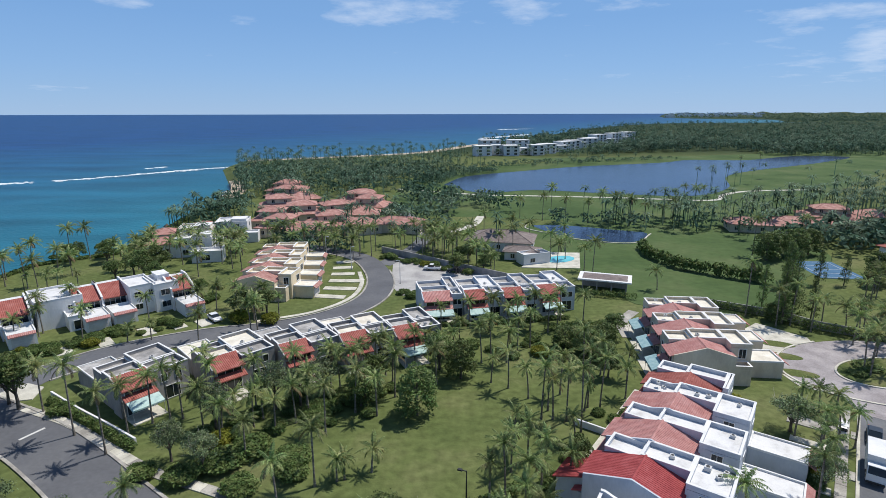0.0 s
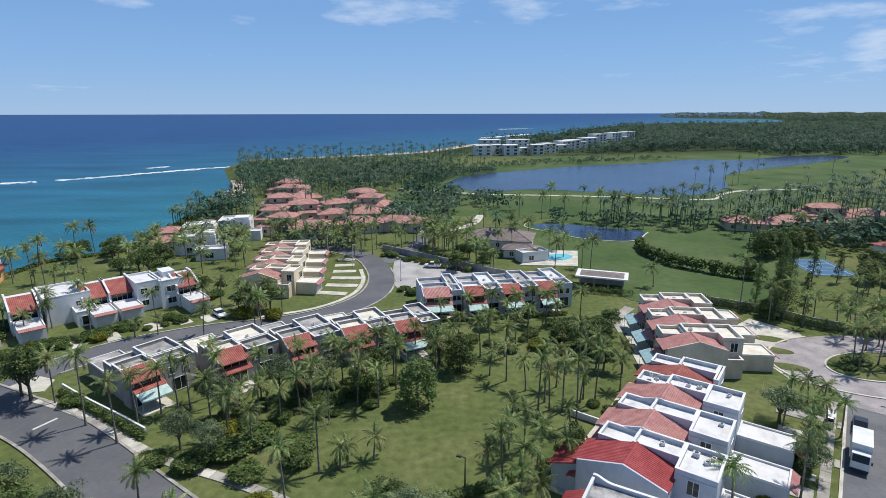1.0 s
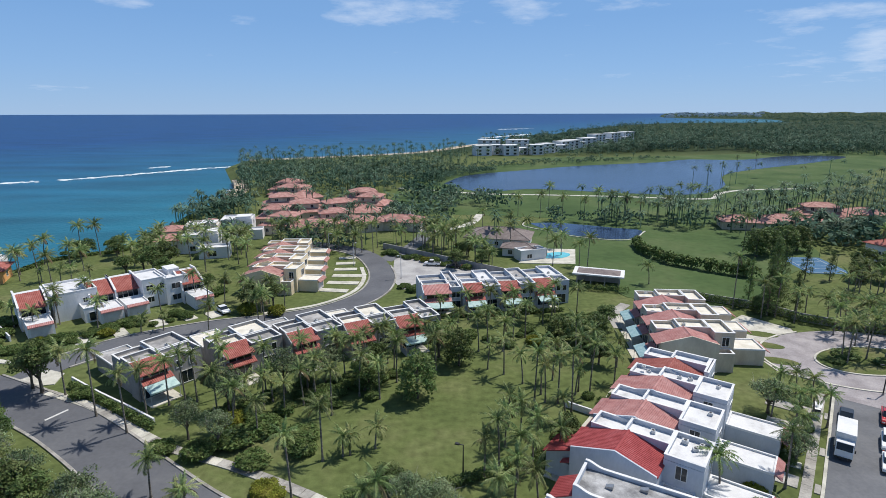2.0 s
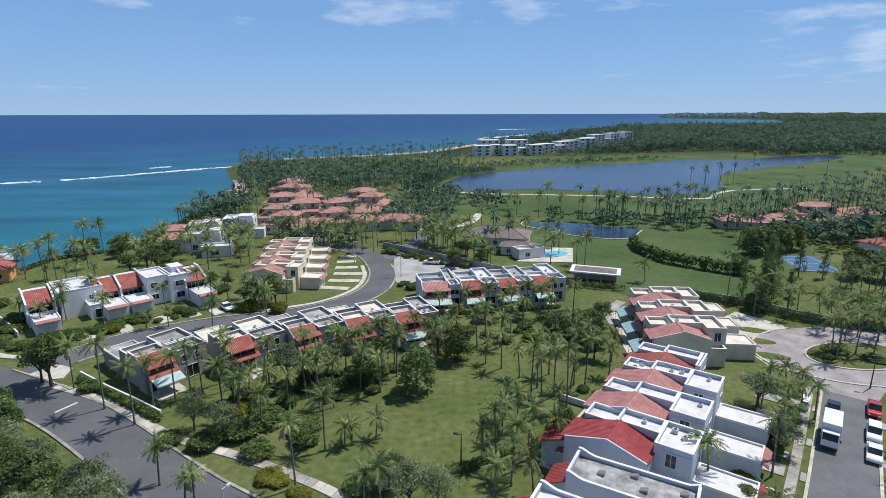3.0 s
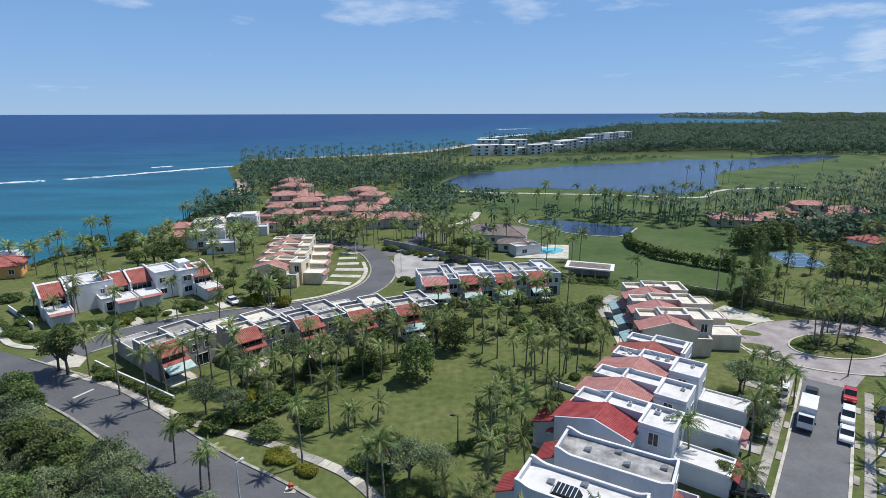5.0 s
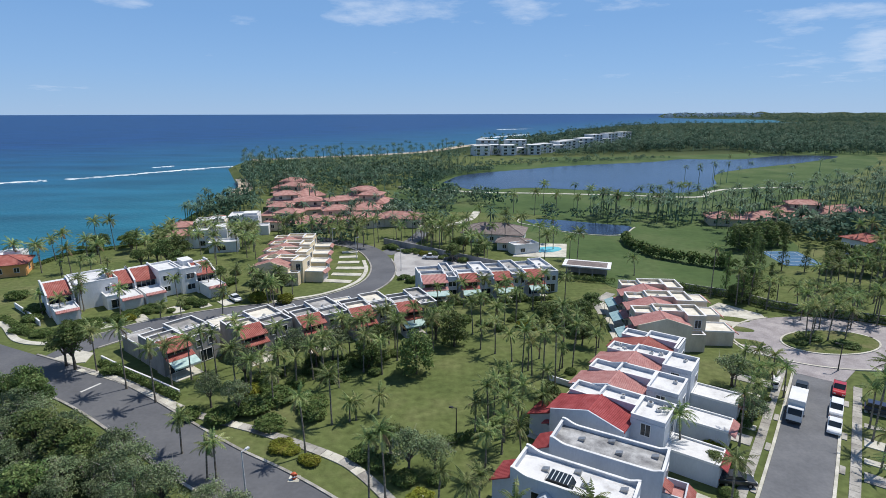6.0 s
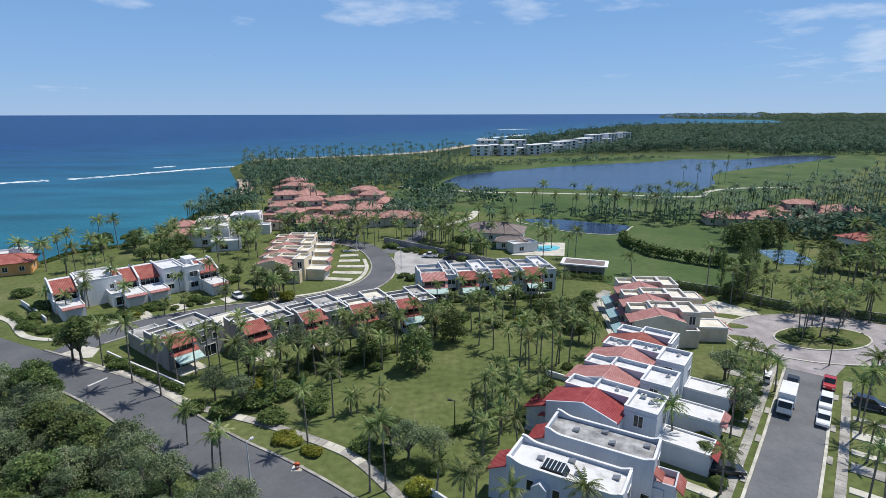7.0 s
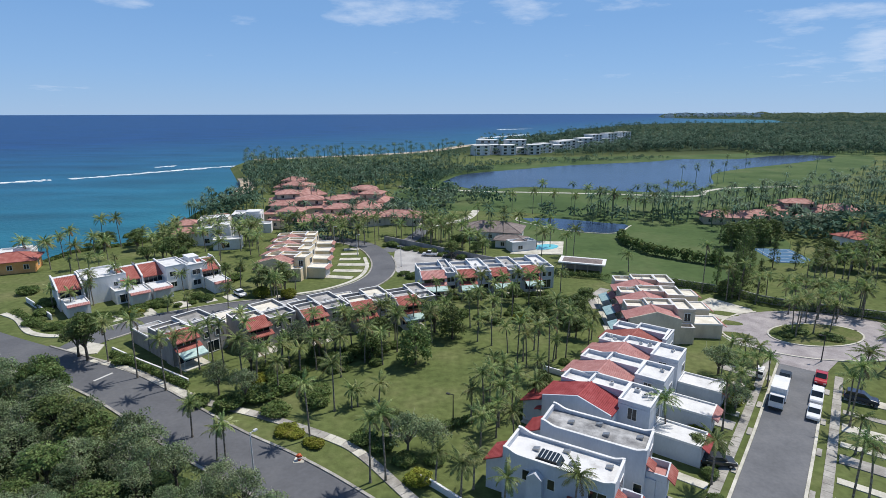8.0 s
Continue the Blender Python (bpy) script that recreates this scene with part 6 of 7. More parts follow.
wheels(gc, [(sx, sy) for sx in (-0.75, 0.75) for sy in (-0.5, 0.5)], 0.24, 0.16)

# ---- palms that stand out singly ----
NEAR_PALMS = [(-35.7, 51.4, 5.1), (-30.0, 46.2, 4.5), (-28.9, 46.3, 5.3), (-18.8, 51.1, 8.8), (-16.8, 58.6, 7.7), (-14.3, 59.6, 3.2), (-13.4, 59.9, 2.6), (-10.2, 61.4, 3.2), (-8.9, 41.8, 8.9), (-7.0, 42.1, 9.7), (-0.7, 41.1, 4.9),
              (2.4, 38.3, 5.4), (4.3, 55.5, 5.2), (6.2, 56.0, 7.5), (7.5, 61.5, 5.6), (9.9, 63.6, 5.6), (7.7, 51.6, 5.4), (10.5, 56.8, 4.7), (11.5, 60, 5.5), (8.5, 66.5, 5.0)]
ROW_PALMS = [(-84.5, 105.9, 8), (-83.2, 113.3, 7.5), (-73.8, 102.2, 6.5), (-64.3, 109.9, 7), (-55.9, 114.8, 6.5), (-60.7, 119.3, 7.5), (-41.6, 107.0, 6.5), (-117.0, 136.9, 8.5), (-122.2, 153.6, 8), (-122.1, 150.0, 7),
             (-62.4, 75.4, 7.8), (-53.5, 69.2, 11.0), (-46.3, 64.8, 9.4), (-41.7, 73.1, 8.8), (-40.1, 73.6, 8.3), (-38.0, 78.0, 8.9), (-32.6, 69.7, 4.6), (-32.1, 72.5, 4.7), (-28.7, 71.4, 5.5), (-28.1, 73.7, 5.0), (-25.0, 69.7, 5.2),
             (-60.1, 102.5, 3.9), (-50.2, 101.6, 6.0), (-64.2, 101.2, 3.4), (-22.9, 72.6, 6.2), (-21.5, 74.8, 5.1), (-17.9, 69.8, 7.2), (-18.2, 82.3, 6.3), (-16.0, 81.0, 7.6), (-14.6, 83.1, 7.6), (-11.3, 87.4, 7.5), (-9.9, 85.5, 6.7)]
SEA_PALMS = [(-116.9, 162.7, 10.2), (-112.0, 164.3, 10.3), (-127.9, 141.5, 7.4), (-121.4, 142.7, 6.4), (-108.2, 136.6, 7.4), (-109.9, 135.4, 3.6), (-102.6, 132.5, 5.1), (-96.6, 135.4, 4.3), (-103.7, 162.7, 5.9), (-98, 130, 6.0), (-93, 104, 5), (-84, 104, 6), (-86, 100.5, 5)]
GARDEN_PALMS = [(5.2, 47.4, 6.0), (10.0, 48.9, 5.6), (13.9, 57.6, 5.4), (4.0, 40.6, 5.0), (8.3, 54.4, 6.6), (-35.5, 70.2, 6.8), (-24.5, 80.0, 8.0), (-19.8, 82.6, 7.4), (-30.2, 76.8, 7.8), (-45.6, 69.0, 8.0), (-13.0, 86.6, 7.2), (-112, 150, 7.0), (-106, 147, 6.2), (-94, 152, 6.6), (-88, 152, 7.2), (-80, 158, 7.0), (-70, 146, 6.5),
                (-22, 75.5, 6.5), (-27, 63.5, 6.0), (-31.5, 66.5, 6.5), (-14.6, 75.5, 7.0), (-11.2, 74.6, 6.6), (-9.0, 80.2, 7.4), (-6.5, 92.2, 6.0), (-2.4, 84.6, 6.6), (1.6, 97.2, 6.4), (-44, 72.4, 7.4), (-36, 75.5, 8.2)]
LAWN_PALMS = [(-2.0, 108.2, 5.4), (4.2, 109.0, 6.0), (9.0, 109.8, 6.4), (14.2, 110.6, 6.0), (18.0, 112.2, 6.6), (24.0, 113.2, 7.0), (22.4, 108.2, 5.0), (12.0, 105.8, 5.6), (-7.0, 107.0, 4.4), (29.0, 113.0, 6.4), (-47, 118, 5.0), (-50, 121, 5.6), (-43, 121, 5.0), (-54, 119.6, 6.0),
              (-4.5, 95.8, 4.6), (-1.9, 94.2, 4.6), (0.8, 94.2, 5.2), (5.6, 92.6, 7.0), (7.4, 94.2, 7.8), (10.2, 92.6, 6.2), (12.5, 95.8, 6.9), (15.4, 99.3, 7.4), (20.2, 106.8, 7.4), (6.8, 85.1, 4.5), (9.5, 83.2, 6.8), (12.3, 79.8, 5.3), (14.8, 76.2, 9.5),
              (15.1, 73.8, 6.6), (17.6, 81.1, 7.0), (20.4, 76.2, 4.5), (22.7, 76.2, 8.9), (21.1, 77.2, 10.0), (27.8, 79.9, 5.2), (17.0, 73.3, 8.3), (17.0, 67.5, 4.2), (18.5, 70.5, 10.0), (13.4, 73.8, 8.8), (26, 88, 6), (30, 86, 5), (24, 92, 7)]
STREET_PALMS = [(40.8, 53.6, 8.2), (31.2, 50.5, 6.4), (33.6, 41.6, 6.4), (14.6, 33.6, 7.4), (7.0, 34.6, 6.0), (59.9, 54.6, 9.9), (47.5, 37.0, 9.6), (50.7, 38.5, 6.9), (79.8, 73.4, 6.7), (71.9, 87.1, 7.9), (72.8, 89.8, 6.7), (76.9, 89.2, 8.1), (80.0, 88.8, 6.7), (54.8, 66.9, 5.1),
                (50.7, 67.7, 5.1), (53.1, 76.3, 3.8), (55.5, 75.5, 4.2), (57.6, 74.9, 3.8), (53.0, 134.4, 5.4), (66.0, 116.3, 12.6), (46.0, 60.0, 6.0), (75, 91, 7.0), (62, 58, 6), (56, 48, 5.5), (70, 66, 6.5)]
GOLF_PALMS = [(97, 116, 7.8), (101, 119, 8.6), (99, 123.5, 7.4), (104.5, 115.5, 8.2), (107, 122, 8.8), (103, 127, 8.0), (110, 128, 8.4), (112.5, 119.5, 7.6), (106.5, 132, 7.2), (116, 126, 8.2), (94.5, 119.5, 7.0), (82, 107.5, 5.6), (86.5, 108.5, 5.8), (79, 110.5, 6.4),
              (78.5, 100.5, 6.4), (81.8, 103.5, 7.0), (85.4, 101.2, 6.8), (88.0, 104.4, 6.8), (91.6, 103.0, 6.2), (94.5, 100.0, 7.4), (83.2, 97.4, 6.2), (87.6, 97.6, 6.6), (72.6, 110.8, 9.4), (74.8, 107.4, 7.0), (69.2, 110.2, 8.2), (98.5, 104.6, 6.8), (92.8, 97.2, 6.8),
              (39.1, 226.4, 10.7), (47.3, 220.3, 10.5), (30.5, 232.7, 8.6), (46.3, 246.2, 11.6), (56.5, 220.3, 9.3), (63.9, 226.2, 11.9), (66.9, 220.2, 11.6), (71.3, 214.5, 11.3), (79.5, 220.1, 8.1), (87.5, 220.0, 7.0), (95.8, 232.2, 8.0), (116.0, 269.0, 9),
              (121.5, 268.9, 8.0), (128.2, 275.6, 7.6), (23.6, 204.3, 5.5), (12.5, 192.9, 9.6), (28.6, 190.8, 6.7), (30.9, 152.5, 8.0), (38.5, 151.5, 7.1), (39.8, 147.2, 10.0), (226.3, 428.5, 10), (252.7, 449.8, 11.3)]
for group in (GARDEN_PALMS, NEAR_PALMS, ROW_PALMS, SEA_PALMS, LAWN_PALMS, STREET_PALMS, GOLF_PALMS):
    for x, y, hgt in group:
        palm(x, y, hgt)

# groves of palms
rnd = random.Random(11)
far_palms = []
for poly, count, apart, lo, hi, seed in (
        ([(-60, 165), (-30, 180), (-10, 190), (2, 170), (-14, 176), (-30, 162)], 28, 2.8, 6, 10, 1),
        ([(-30, 186), (-58, 182), (-62, 176), (-34, 176)], 18, 2.6, 6, 9, 2),
        ([(-12, 168), (2, 157), (16, 146), (10, 160), (4, 176), (-6, 186)], 24, 2.8, 5, 9, 3),
        ([(100, 106), (140, 100), (150, 150), (128, 170), (118, 140)], 36, 3.4, 7, 12, 4),
        ([(95, 165), (130, 172), (190, 200), (220, 250), (170, 262), (120, 226), (100, 205)], 44, 4.2, 7, 12, 5),
        ([(160, 240), (240, 300), (300, 330), (260, 240), (200, 200)], 80, 4.6, 8, 13, 6),
        ([(70, 96), (98, 80), (120, 100), (90, 106)], 10, 4.0, 5, 9, 7),
        ([(60, 205), (120, 196), (130, 222), (90, 240), (60, 232)], 34, 3.4, 7, 11, 8),
        ([(-75, 150), (-60, 150), (-58, 175), (-78, 172)], 10, 3.5, 5, 8, 9),
        ([(-100, 190), (-116, 230), (-108, 262), (-92, 236)], 22, 3.5, 6, 10, 10),
        ([(-110, 270), (-112, 300), (-95, 310), (-90, 285)], 14, 3.0, 9, 14, 12),
        ([(-40, 104.5), (-52, 112), (-44, 124), (-36, 116)], 6, 4.0, 4, 7, 13),
        ([(40, 214), (100, 204), (150, 216), (140, 240), (60, 240)], 24, 5, 8, 12, 15),
        ([(6, 170), (30, 152), (46, 150), (42, 176), (20, 196)], 9, 4, 7, 10, 16),
        ([(-64, 186), (-88, 204), (-84, 290), (-30, 262), (-12, 214), (-24, 190)], 46, 5, 6, 10, 17),
        ([(-92, 150), (-100, 176), (-76, 200), (-68, 176)], 20, 3.4, 5, 8, 18),
        ([(48, 60), (58, 70), (50, 74), (44, 66)], 3, 3.0, 4, 6, 14)):
    for x, y in scatter(poly, count, apart, seed):
        hgt = rnd.uniform(lo, hi)
        if y < 178:
            palm(x, y, hgt)
        else:
            far_palms.append((x, y, (hgt - 2.5) / 1.05))

# broadleaf trees
far_trees = []
for x, y, hgt, kind, wide in ((-5.2, 74.9, 8.4, "full", 0.95), (1.7, 86.5, 7.4, "full", 0.95), (-27.0, 76.5, 7.4, "olive", 0.9), (-31.5, 61.0, 5.8, "olive", 0.9), (-36.8, 63.4, 5.6, "olive", 0.9), (-66.8, 76.2, 9.0, "dark", 0.9), (-69.4, 77.6, 7.0, "dark", 1.0),
                              (-83.8, 143.5, 8.4, "dark", 1.2), (-45.5, 114.7, 6.6, "dark", 1.2), (-41.5, 117, 5.8, "dark", 1.2), (48.4, 70.7, 5.4, "olive", 1.3), (-4.6, 47.2, 6.2, "olive", 1.0), (-1.2, 48.0, 4.6, "olive", 1.2), (15.5, 60.4, 5.8, "dark", 0.9),
                              (-7.2, 50.5, 5.0, "dark", 1.2), (30.0, 99.3, 5.2, "full", 1.25), (25.5, 95.9, 5.4, "full", 1.3), (33.0, 104, 5.0, "dark", 1.3), (22, 99, 4.8, "full", 1.3), (27.8, 92.5, 4.4, "full", 1.25), (-13.5, 78, 5.6, "full", 1.1), (-2, 90, 6.5, "dark", 1.2), (-21, 80, 6.5, "olive", 1.2), (-14, 77.5, 6.0, "dark", 1.1),
                              (27, 87, 4.4, "dark", 1.3), (-88, 146, 6.5, "dark", 1.3), (-78, 139, 6, "dark", 1.2), (-104, 160, 5.5, "dark", 1.3), (45, 58.5, 4.6, "olive", 1.2), (73.5, 115.5, 13.6, "pine", 0.62), (77.0, 119.5, 14.4, "pine", 0.6), (70.6, 118.5, 11.0, "pine", 0.6), (87.5, 137, 12.5, "pine", 0.75), (79.0, 114.0, 9.5, "pine", 0.75), (70, 113.6, 4.2, "full", 1.0), (82, 142, 5.5, "full", 0.9), (118, 136, 9.0, "full", 1.1), (114, 141, 8.0, "dark", 1.2), (122, 133, 9.0, "dark", 1.2), (110, 137, 6.5, "full", 1.0), (92, 143, 10.5, "pine", 0.8), (97, 139, 9.5, "pine", 0.8), (103, 138, 8.0, "pine", 0.9), (83.5, 127, 12.0, "pine", 0.7), (79.5, 125, 9.0, "pine", 0.8), (97, 163, 9.5, "full", 1.1), (102, 166, 9.0, "full", 1.1), (108, 168, 9.5, "full", 1.1), (114, 170, 9.0, "full", 1.1), (28.5, 54, 3.6, "olive", 1.0), (34, 47, 3.4, "dark", 1.2)):
    broad_tree(x, y, hgt, kind, wide)
for x, y, hgt, kind, wide in ((8.0, 106.4, 4.6, "dark", 1.1), (16.6, 107.6, 4.8, "dark", 1.1), (-4.0, 104.6, 4.4, "dark", 1.0), (-34.0, 71.0, 6.8, "olive", 0.9), (-23.5, 77.5, 6.4, "olive", 0.9), (-12.2, 82.6, 6.6, "dark", 0.9), (-81, 146, 8.6, "dark", 1.2), (-90, 141, 6.4, "dark", 1.2), (-114, 158, 6.4, "dark", 1.1), (-107, 166, 6.0, "dark", 1.2), (-118, 168, 5.0, "full", 1.2), (-98, 168, 6.4, "dark", 1.2)):
    broad_tree(x, y, hgt, kind, wide)
for poly, count, apart, lo, hi, seed, kind in (
        ([(68, 113), (72, 111), (82, 119), (80, 126), (72, 122)], 3, 3.5, 7, 10, 21, "pine"),
        ([(118, 168), (150, 165), (190, 195), (150, 200), (112, 192)], 22, 5, 6, 9, 22, "dark"),
        ([(122, 120), (150, 120), (175, 160), (135, 150)], 16, 5, 7, 11, 23, "dark"),
        ([(-26, 262), (-2, 240), (30, 244), (26, 262), (10, 286), (-20, 300)], 26, 5, 6, 9, 24, "dark"),
        ([(-95, 205), (-116, 234), (-110, 270), (-88, 250)], 22, 4, 5, 8, 25, "dark"),
        ([(40, 208), (110, 200), (112, 210), (44, 226)], 12, 6, 5, 7, 26, "dark"),
        ([(-30, 214), (-4, 214), (4, 232), (-26, 236)], 12, 5, 5, 8, 27, "dark"),
        ([(0, 146), (14, 150), (16, 164), (4, 166)], 6, 4, 4, 6, 28, "dark"),
        ([(-58, 172), (-40, 166), (-34, 174), (-54, 182)], 8, 4, 4, 7, 29, "dark")):
    for x, y in scatter(poly, count, apart, seed):
        hgt, wide = rnd.uniform(lo, hi), rnd.uniform(1.0, 1.4)
        if y < 165:
            broad_tree(x, y, hgt, kind, wide)
        else:
            far_trees.append((x, y, hgt))

# the dense wood below the main road
WOOD_EDGE = [(-104, 80), (-86, 71.4), (-72, 64.6), (-62.6, 60), (-50, 52.6), (-43, 48.4), (-37, 44.4), (-30, 41.4), (-22, 36.8), (-13.5, 33), (-8, 24), (-12, 16), (-60, 16), (-110, 40)]
for k, (x, y) in enumerate(scatter(WOOD_EDGE, 212, 3.0, 31)):
    broad_tree(x, y, rnd.uniform(3.8, 6.8), "olive" if k % 8 else "dark", rnd.uniform(0.8, 1.2), group="roadside wood")
for x, y, hgt in ((-63.0, 60.6, 8.4), (-60.0, 58.4, 7.8), (-65.6, 60.6, 7.0), (-67.5, 59.0, 6.4)):
    broad_tree(x, y, hgt, "olive" if x < -66 else "dark", 0.8, group="roadside wood")
thicket_rng = np.random.default_rng(91)
thicket = []
for x, y in scatter(WOOD_EDGE, 520, 1.7, 32):
    w = 0.9 + 0.9 * thicket_rng.random()
    thicket.append(leaf_quads(thicket_rng, (x, y, 0.9 * w), (w * 1.15, w * 1.15, w * 1.3), 120, 0.16, 0.4))
tagged(new("undergrowth", quads_mesh("undergrowth", thicket, [LEAF_B])), "tangled olive-green undergrowth between the roadside trees", "undergrowth", kind="stuff")
solid("undergrowth_floor", Geo().slab(WOOD_EDGE, -0.2, 0.05), WOODFLOOR, "dark leaf-strewn floor of the roadside wood", "ground", "structure")

# shrubs
for x, y, r, hgt, kind in ((-25.7, 57.8, 2.1, 1.6, "green"), (-22.6, 52.7, 1.7, 0.9, "yellow"), (-21.0, 51.9, 1.2, 0.8, "yellow"), (-17.5, 49.4, 1.1, 0.9, "yellow"), (-18.6, 50.0, 0.9, 0.7, "yellow"), (-26.9, 65.3, 2.6, 2.0, "green"), (-29.7, 62.5, 2.6, 2.0, "green"), (-2.9, 42.0, 1.7, 1.2, "yellow"),
                           (-20.7, 63.5, 2.4, 1.6, "green"), (-33.7, 59.7, 2.2, 1.8, "green"), (-39.1, 60.3, 1.8, 1.5, "green"), (-59.6, 75.2, 1.8, 1.4, "green"), (-0.9, 46.0, 1.4, 1.0, "green"), (-90.0, 93.9, 2.2, 1.2, "green"), (-84, 91.8, 2.0, 1.1, "green"),
                           (-107.1, 114.9, 2.4, 1.8, "green"), (-8.4, 48.8, 1.7, 1.3, "green"), (-5, 45.8, 1.5, 1.1, "green"), (-11, 50.8, 1.8, 1.3, "green"), (13, 59, 1.5, 1.4, "green"), (40, 80.6, 2.2, 1.2, "yellow"), (44, 79.2, 1.8, 1.0, "yellow"), (-20, 60.5, 1.9, 1.6, "green"),
                           (-92, 99.5, 2.0, 1.5, "green"), (-95, 105, 2.4, 2.0, "green"), (-46, 112.5, 2.0, 2.4, "yellow"), (-39, 111.5, 1.8, 2.2, "yellow"), (74, 90.5, 2.2, 1.0, "green"), (79, 86.8, 2.2, 0.9, "green"), (70.5, 88, 1.5, 0.8, "green")):
    bush(x, y, r, hgt, kind)
for poly, count, seed in (([(-24, 66), (-8, 78), (-10, 86), (-24, 80), (-36, 72), (-34, 66)], 26, 41), ([(10, 56), (16, 66), (24, 80), (32, 84), (26, 72), (18, 60)], 10, 42), ([(-4, 98), (20, 104), (30, 108), (32, 96), (24, 92), (4, 96)], 26, 43),
                          ([(-96, 126), (-74, 134), (-60, 124), (-52, 128), (-64, 140), (-92, 142)], 16, 44), ([(56, 30), (64, 50), (78, 66), (96, 74), (100, 50), (80, 30)], 34, 45), ([(32, 36), (38, 46), (52, 66), (48, 68), (34, 50)], 16, 46),
                          ([(-13, 131), (-9, 128), (-6, 131), (-12, 135)], 7, 49), ([(-20, 168), (-6, 158), (6, 149), (4, 147), (-8, 156), (-22, 165)], 18, 50), ([(-84, 97), (-62, 113), (-58, 110), (-76, 94)], 26, 47), ([(-125, 165), (-119, 182), (-116, 182), (-121, 162)], 8, 48)):
    for x, y in scatter(poly, count, 1.6, seed):
        bush(x, y, rnd.uniform(0.7, 1.7), None, "yellow" if rnd.random() < 0.12 else "green")
hedge([(-124, 146), (-124, 156), (-119, 162), (-113, 166), (-108, 170)], 1.6, 0.8, "shore_scrub", "dark green sea-grape scrub along the shore", per=130, size=0.26)
hedge([(-108, 170), (-106, 177), (-106, 191), (-108, 206), (-111, 224), (-112, 245), (-113, 276)], 2.4, 1.6, "shore_scrub", "dark green sea-grape scrub along the shore", per=130, size=0.3)

# houses across the street, half hidden by planting
for k, (x, y) in enumerate(((73, 52), (79, 60))):
    hip_house(pose(x, y, 0, 0, 0, SD - 90), "low pink house across the street", "street houses", TILE_PALE, TILE_OLD, 9, 7, 3.0)


# ---- distant woods ----
def far_wood(name, places, label, palm_share, seed):
    """Many small palms and leafy crowns as one mesh."""
    rng = np.random.default_rng(seed)
    quads = []
    for x, y, s, *base in places:
        first = len(quads)
        if rng.random() < palm_share:
            h = 2.5 + s * (0.8 + 0.5 * rng.random())
            a = rng.random() * 3
            w = 0.22
            quads.append(np.array([[(x - w * math.cos(a), y - w * math.sin(a), 0), (x + w * math.cos(a), y + w * math.sin(a), 0), (x + 0.6 * w * math.cos(a), y + 0.6 * w * math.sin(a), h), (x - 0.6 * w * math.cos(a), y - 0.6 * w * math.sin(a), h)]]))
            for k in range(17):
                b = 2.4 * k + rng.normal() * 0.2
                cb, sb = math.cos(b), math.sin(b)
                r1, r2 = 1.4, 2.7 + 0.8 * rng.random()
                z1, z2 = h + 1.15 - 0.11 * k, h + 1.0 - 0.22 * k + 0.3 * rng.random()
                p = 0.34
                quads.append(np.array([[(x, y, h), (x + r1 * cb - p * sb, y + r1 * sb + p * cb, z1), (x + r2 * cb, y + r2 * sb, z2), (x + r1 * cb + p * sb, y + r1 * sb - p * cb, z1)]]))
        else:
            quads.append(leaf_quads(rng, (x, y, s * 0.52), (s * 0.60, s * 0.60, s * 0.5), 64, 0.125 * s, 0.5))
        for q in quads[first:] if base else ():
            q[:, :, 2] += base[0]
    # the leaf colour carries the haze of distance
    me = quads_mesh(name, quads, [HAZED_LEAF])
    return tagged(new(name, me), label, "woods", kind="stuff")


rw = random.Random(77)
EAST_TREES = [(122, 172), (150, 172), (196, 196), (205, 214), (190, 208), (140, 194), (118, 190)]
far_wood("east_trees", [(x, y, rw.uniform(6, 10)) for x, y in scatter(EAST_TREES, 34, 4.5, 58)], "dark broadleaf trees among the inland villas", 0.0, 10)
EAST_PALMS = [(150, 200), (190, 196), (250, 240), (330, 330), (300, 360), (220, 300), (166, 262), (140, 232)]
far_palms += [(x, y, rw.uniform(5.5, 9.5)) for x, y in scatter(EAST_PALMS, 150, 4.4, 71)]
far_palms += [(x, y, rw.uniform(6, 9.5)) for x, y in scatter([(66, 226), (76, 214), (140, 214), (156, 240), (150, 256), (110, 244)], 26, 4.5, 72)]
far_palms += [(x, y, rw.uniform(7, 9.5)) for x, y in scatter([(128, 300), (160, 318), (230, 330), (300, 400), (230, 390), (150, 336)], 12, 7, 73)]
far_wood("tree_groups", far_trees, "dark broadleaf trees along the lake and the villas", 0.0, 12)
far_wood("palm_grove", far_palms, "groves of coconut palms between the golf grass and the villas", 1.0, 9)
POINT_EDGE = [(-150, 392), (-182, 466), (-184, 508), (-130, 534), (-40, 592), (4, 650), (24, 575), (-2, 520), (40, 470), (8, 415), (-40, 440), (-110, 420)]
POINT_WOOD = [(-112, 292), (-150, 392), (-176, 452), (-150, 470), (-90, 476), (-40, 470), (0, 452), (8, 415), (-14, 350), (-30, 310), (-50, 285), (-64, 290), (-90, 292)]
far_wood("point_wood", [(x, y, rw.choice((rw.uniform(2.5, 5), rw.uniform(5, 9))) * (1.15 - 0.35 * (y - 290) / 190)) for x, y in scatter(POINT_WOOD, 640, 5.0, 51)], "dense dark palms and trees on the point", 0.5, 1)
LAKESIDE = [(-6, 400), (20, 430), (60, 450), (110, 472), (190, 505), (225, 530), (130, 520), (40, 480)]
far_wood("lakeside_scrub", [(x, y, rw.uniform(2.0, 4.5)) for x, y in scatter(LAKESIDE, 110, 4, 52)], "scrub along the far lake shore", 0.1, 2)
SHORE_BIT = [(-8, 330), (2, 372), (40, 418), (30, 424), (-14, 380), (-20, 340)]
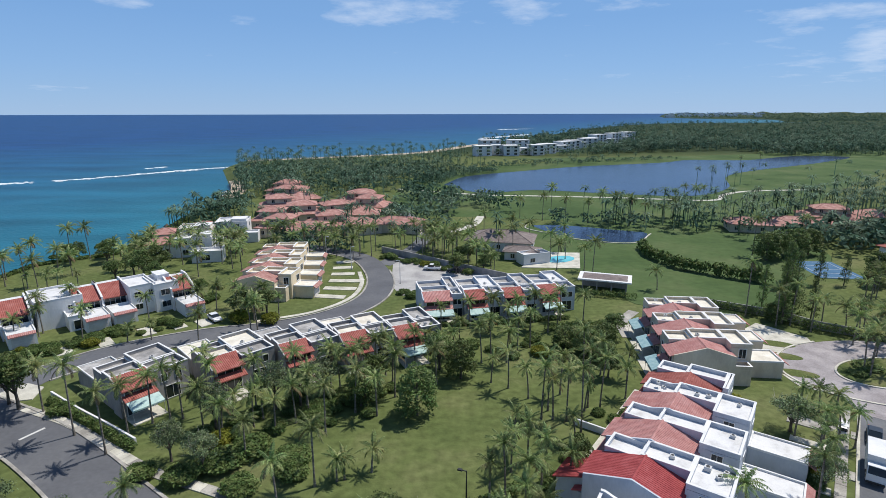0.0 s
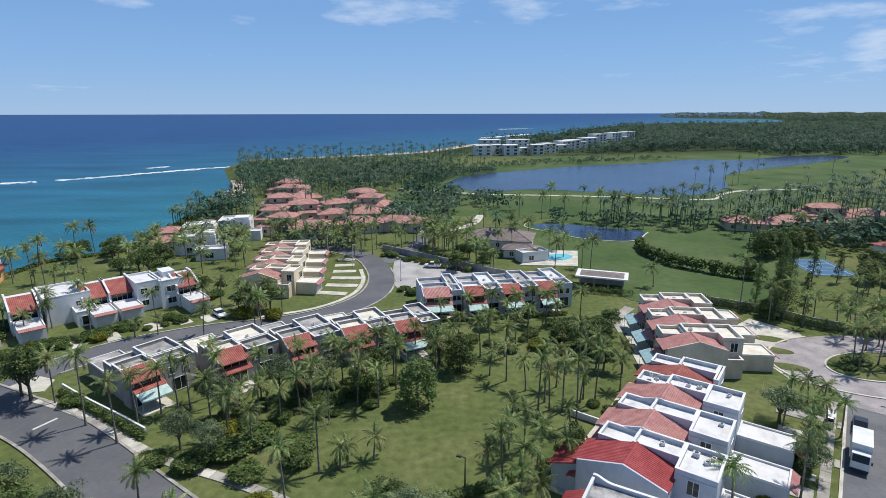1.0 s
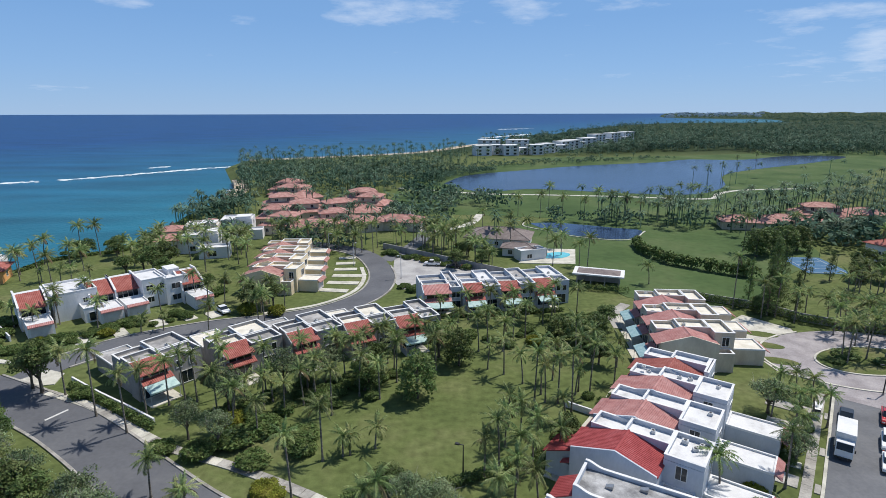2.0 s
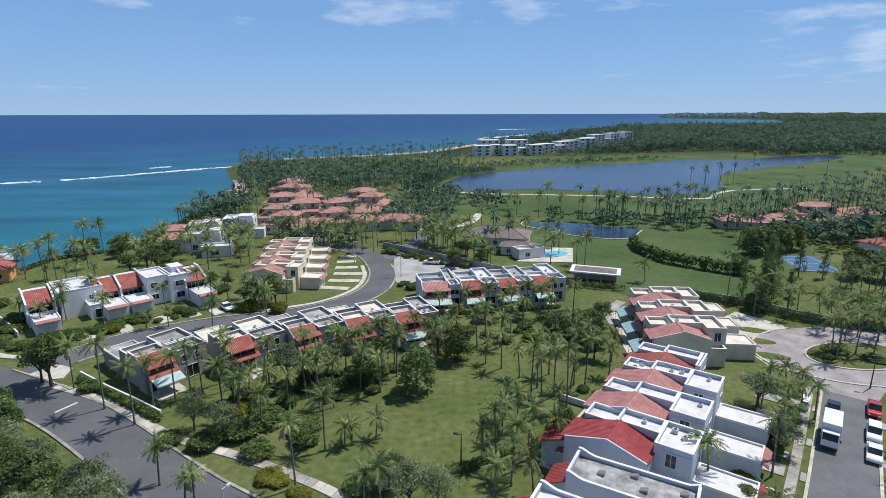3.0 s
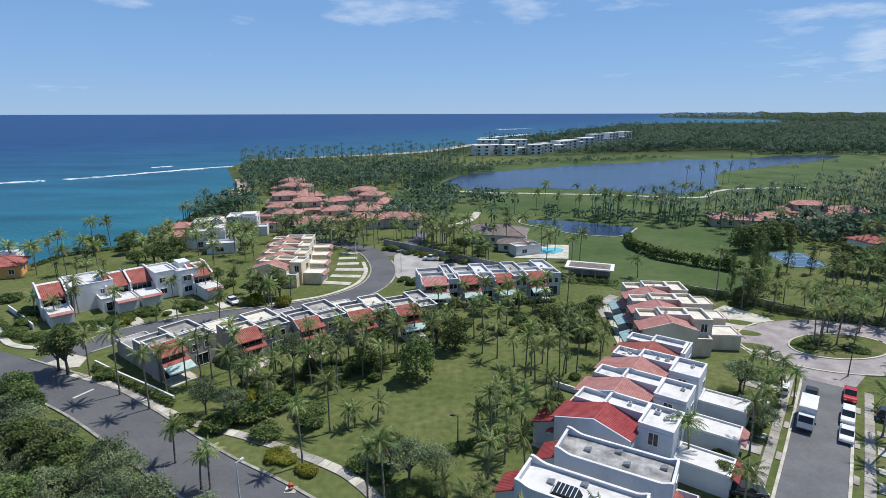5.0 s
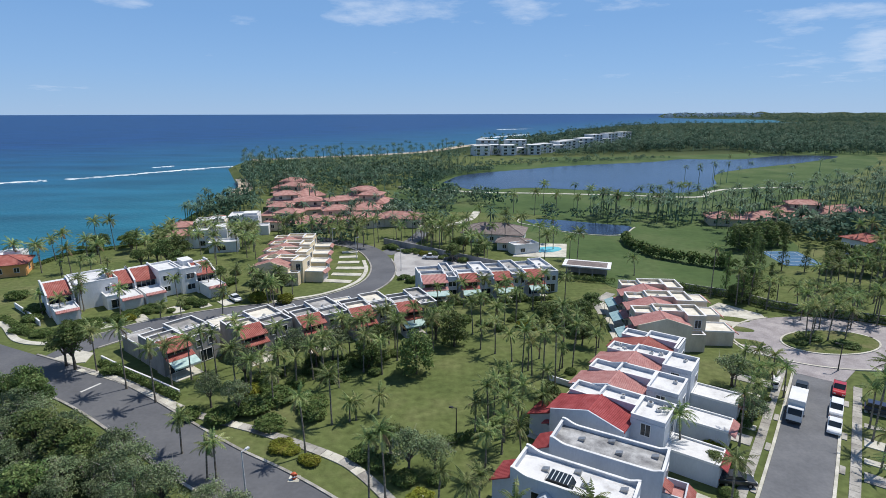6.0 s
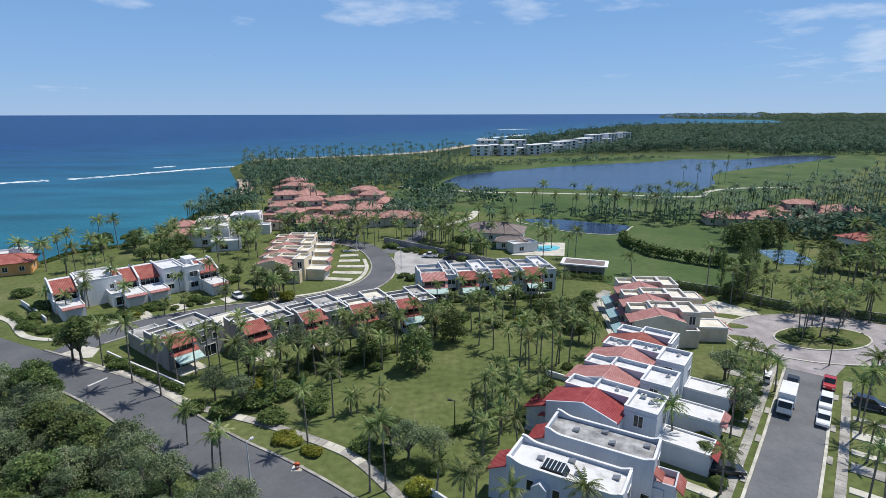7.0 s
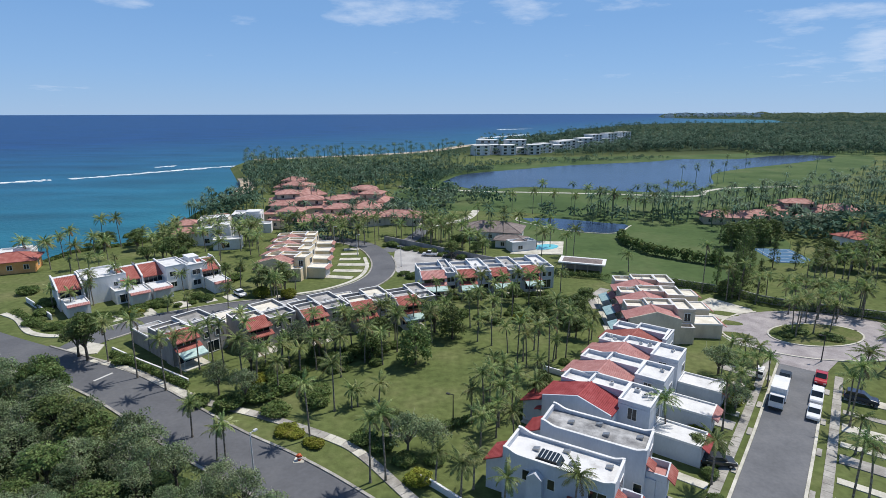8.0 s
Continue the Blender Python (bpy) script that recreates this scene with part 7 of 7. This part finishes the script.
far_wood("lake_end_scrub", [(x, y, rw.uniform(2.5, 5)) for x, y in scatter(SHORE_BIT, 90, 3, 53)], "dark scrub at the end of the lake", 0.1, 3)
places = []
for k in range(6000):
    depth = 1 / rw.uniform(1 / 2250, 1 / 560)
    x = rw.uniform(0.06, 1.0) * depth
    y = depth
    if inside(COAST, x - 25, y) and not inside(LAKE_SHORE, x, y) and not (x < 330 and y < 570 + 0.2 * x) and not any(abs(x - hx - 10) < 26 and -24 < y - hy < 26 for hx, hy, *_ in HOTEL):
        places.append((x, y, rw.choice((rw.uniform(3.5, 7), rw.uniform(7, 13)))))
far_wood("skyline_palms", [(x, y, rw.uniform(6.5, 10.5)) for x, y in scatter(POINT_EDGE, 165, 7, 55)], "tall palms rising over the trees on the point", 1.0, 6)
far_wood("point_scrub", [(x, y, rw.uniform(1.5, 3.2)) for x, y in scatter(POINT_EDGE, 330, 5, 57)], "low scrub behind the far beach", 0.05, 11)
far_wood("hotel_trees", [(x, y, rw.uniform(4, 8)) for x, y in scatter([(40, 572), (130, 590), (210, 660), (340, 820), (360, 800), (230, 620), (150, 560)], 210, 4.5, 56)], "palms and trees in front of the hotel", 0.6, 7)
far_wood("inland_wood", places, "dense woods and palm groves reaching to the horizon", 0.5, 4)
EAST = [(215, 250), (300, 320), (420, 440), (480, 560), (700, 600), (560, 420), (380, 260), (260, 190)]
far_wood("east_grove", [(x, y, rw.uniform(7, 11)) for x, y in scatter(EAST, 620, 6, 54)], "palm groves along the golf course", 0.75, 5)
# the next headland beyond the bay, following the curve of the sea
def sea_level(y):
    return float(np.interp(y, [p for p, _ in rows_sea], [q for _, q in rows_sea]))


NEAR_SHORE = [(1350, 2240), (1480, 2500), (1550, 2700), (1450, 2850), (1290, 3050), (1260, 3300), (1390, 3700), (1640, 4300), (1890, 4880)]
headland = Geo()
for x0, y in NEAR_SHORE:
    headland.v += [(x0 + (4890 - x0) * i / 6, y, sea_level(y) + (1.2 if i else 0.2)) for i in range(7)]
for r in range(len(NEAR_SHORE) - 1):
    headland.f += [(7 * r + i, 7 * r + i + 1, 7 * r + i + 8, 7 * r + i + 7) for i in range(6)]
solid("far_headland", headland, WOODFLOOR, "dark wooded land beyond the bay", "ground", "structure", smooth=True)
far_places = []
while len(far_places) < 1700:
    y = 1 / rw.uniform(1 / 4850, 1 / 2245)
    x0 = float(np.interp(y, [q for _, q in NEAR_SHORE], [p for p, _ in NEAR_SHORE]))
    x = rw.uniform(x0 + 10, max(x0 + 400, 0.92 * y))
    far_places.append((x, y, rw.uniform(7, 13), sea_level(y)))
far_wood("headland_wood", far_places, "dark woods on the land beyond the bay", 0.2, 14)
hills = Geo()
for x, w, hgt in ((2500, 330, 11), (2700, 200, 16), (2980, 420, 9), (3350, 350, 12), (3700, 500, 8)):
    n = 12
    k = len(hills.v)
    for i in range(n + 1):
        f = i / n
        z = hgt * math.sin(math.pi * f) ** 1.3 * (1 + 0.15 * math.sin(9 * f + x))
        hills.v += [(x - w / 2 + w * f, 4780, 21), (x - w / 2 + w * f, 4830, 21.5 + z), (x - w / 2 + w * f, 4880, 21)]
    for i in range(n):
        hills.f += [(k + 3 * i, k + 3 * i + 3, k + 3 * i + 4, k + 3 * i + 1), (k + 3 * i + 1, k + 3 * i + 4, k + 3 * i + 5, k + 3 * i + 2)]
solid("far_hills", hills, WOODFLOOR, "low hills on the horizon", "hills", "structure", smooth=True)
# low town on the far shore
town = Geo()
for k in range(110):
    d = rw.uniform(3300, 4700)
    x = d * rw.uniform(0.385, 0.56)
    w, hgt = rw.uniform(8, 26), rw.uniform(8, 15)
    town.box(x, x + w, d, d + 20, sea_level(d), sea_level(d) + hgt)
solid("far_town", town, WHITE, "pale buildings of a far town near the horizon", "town", "stuff")
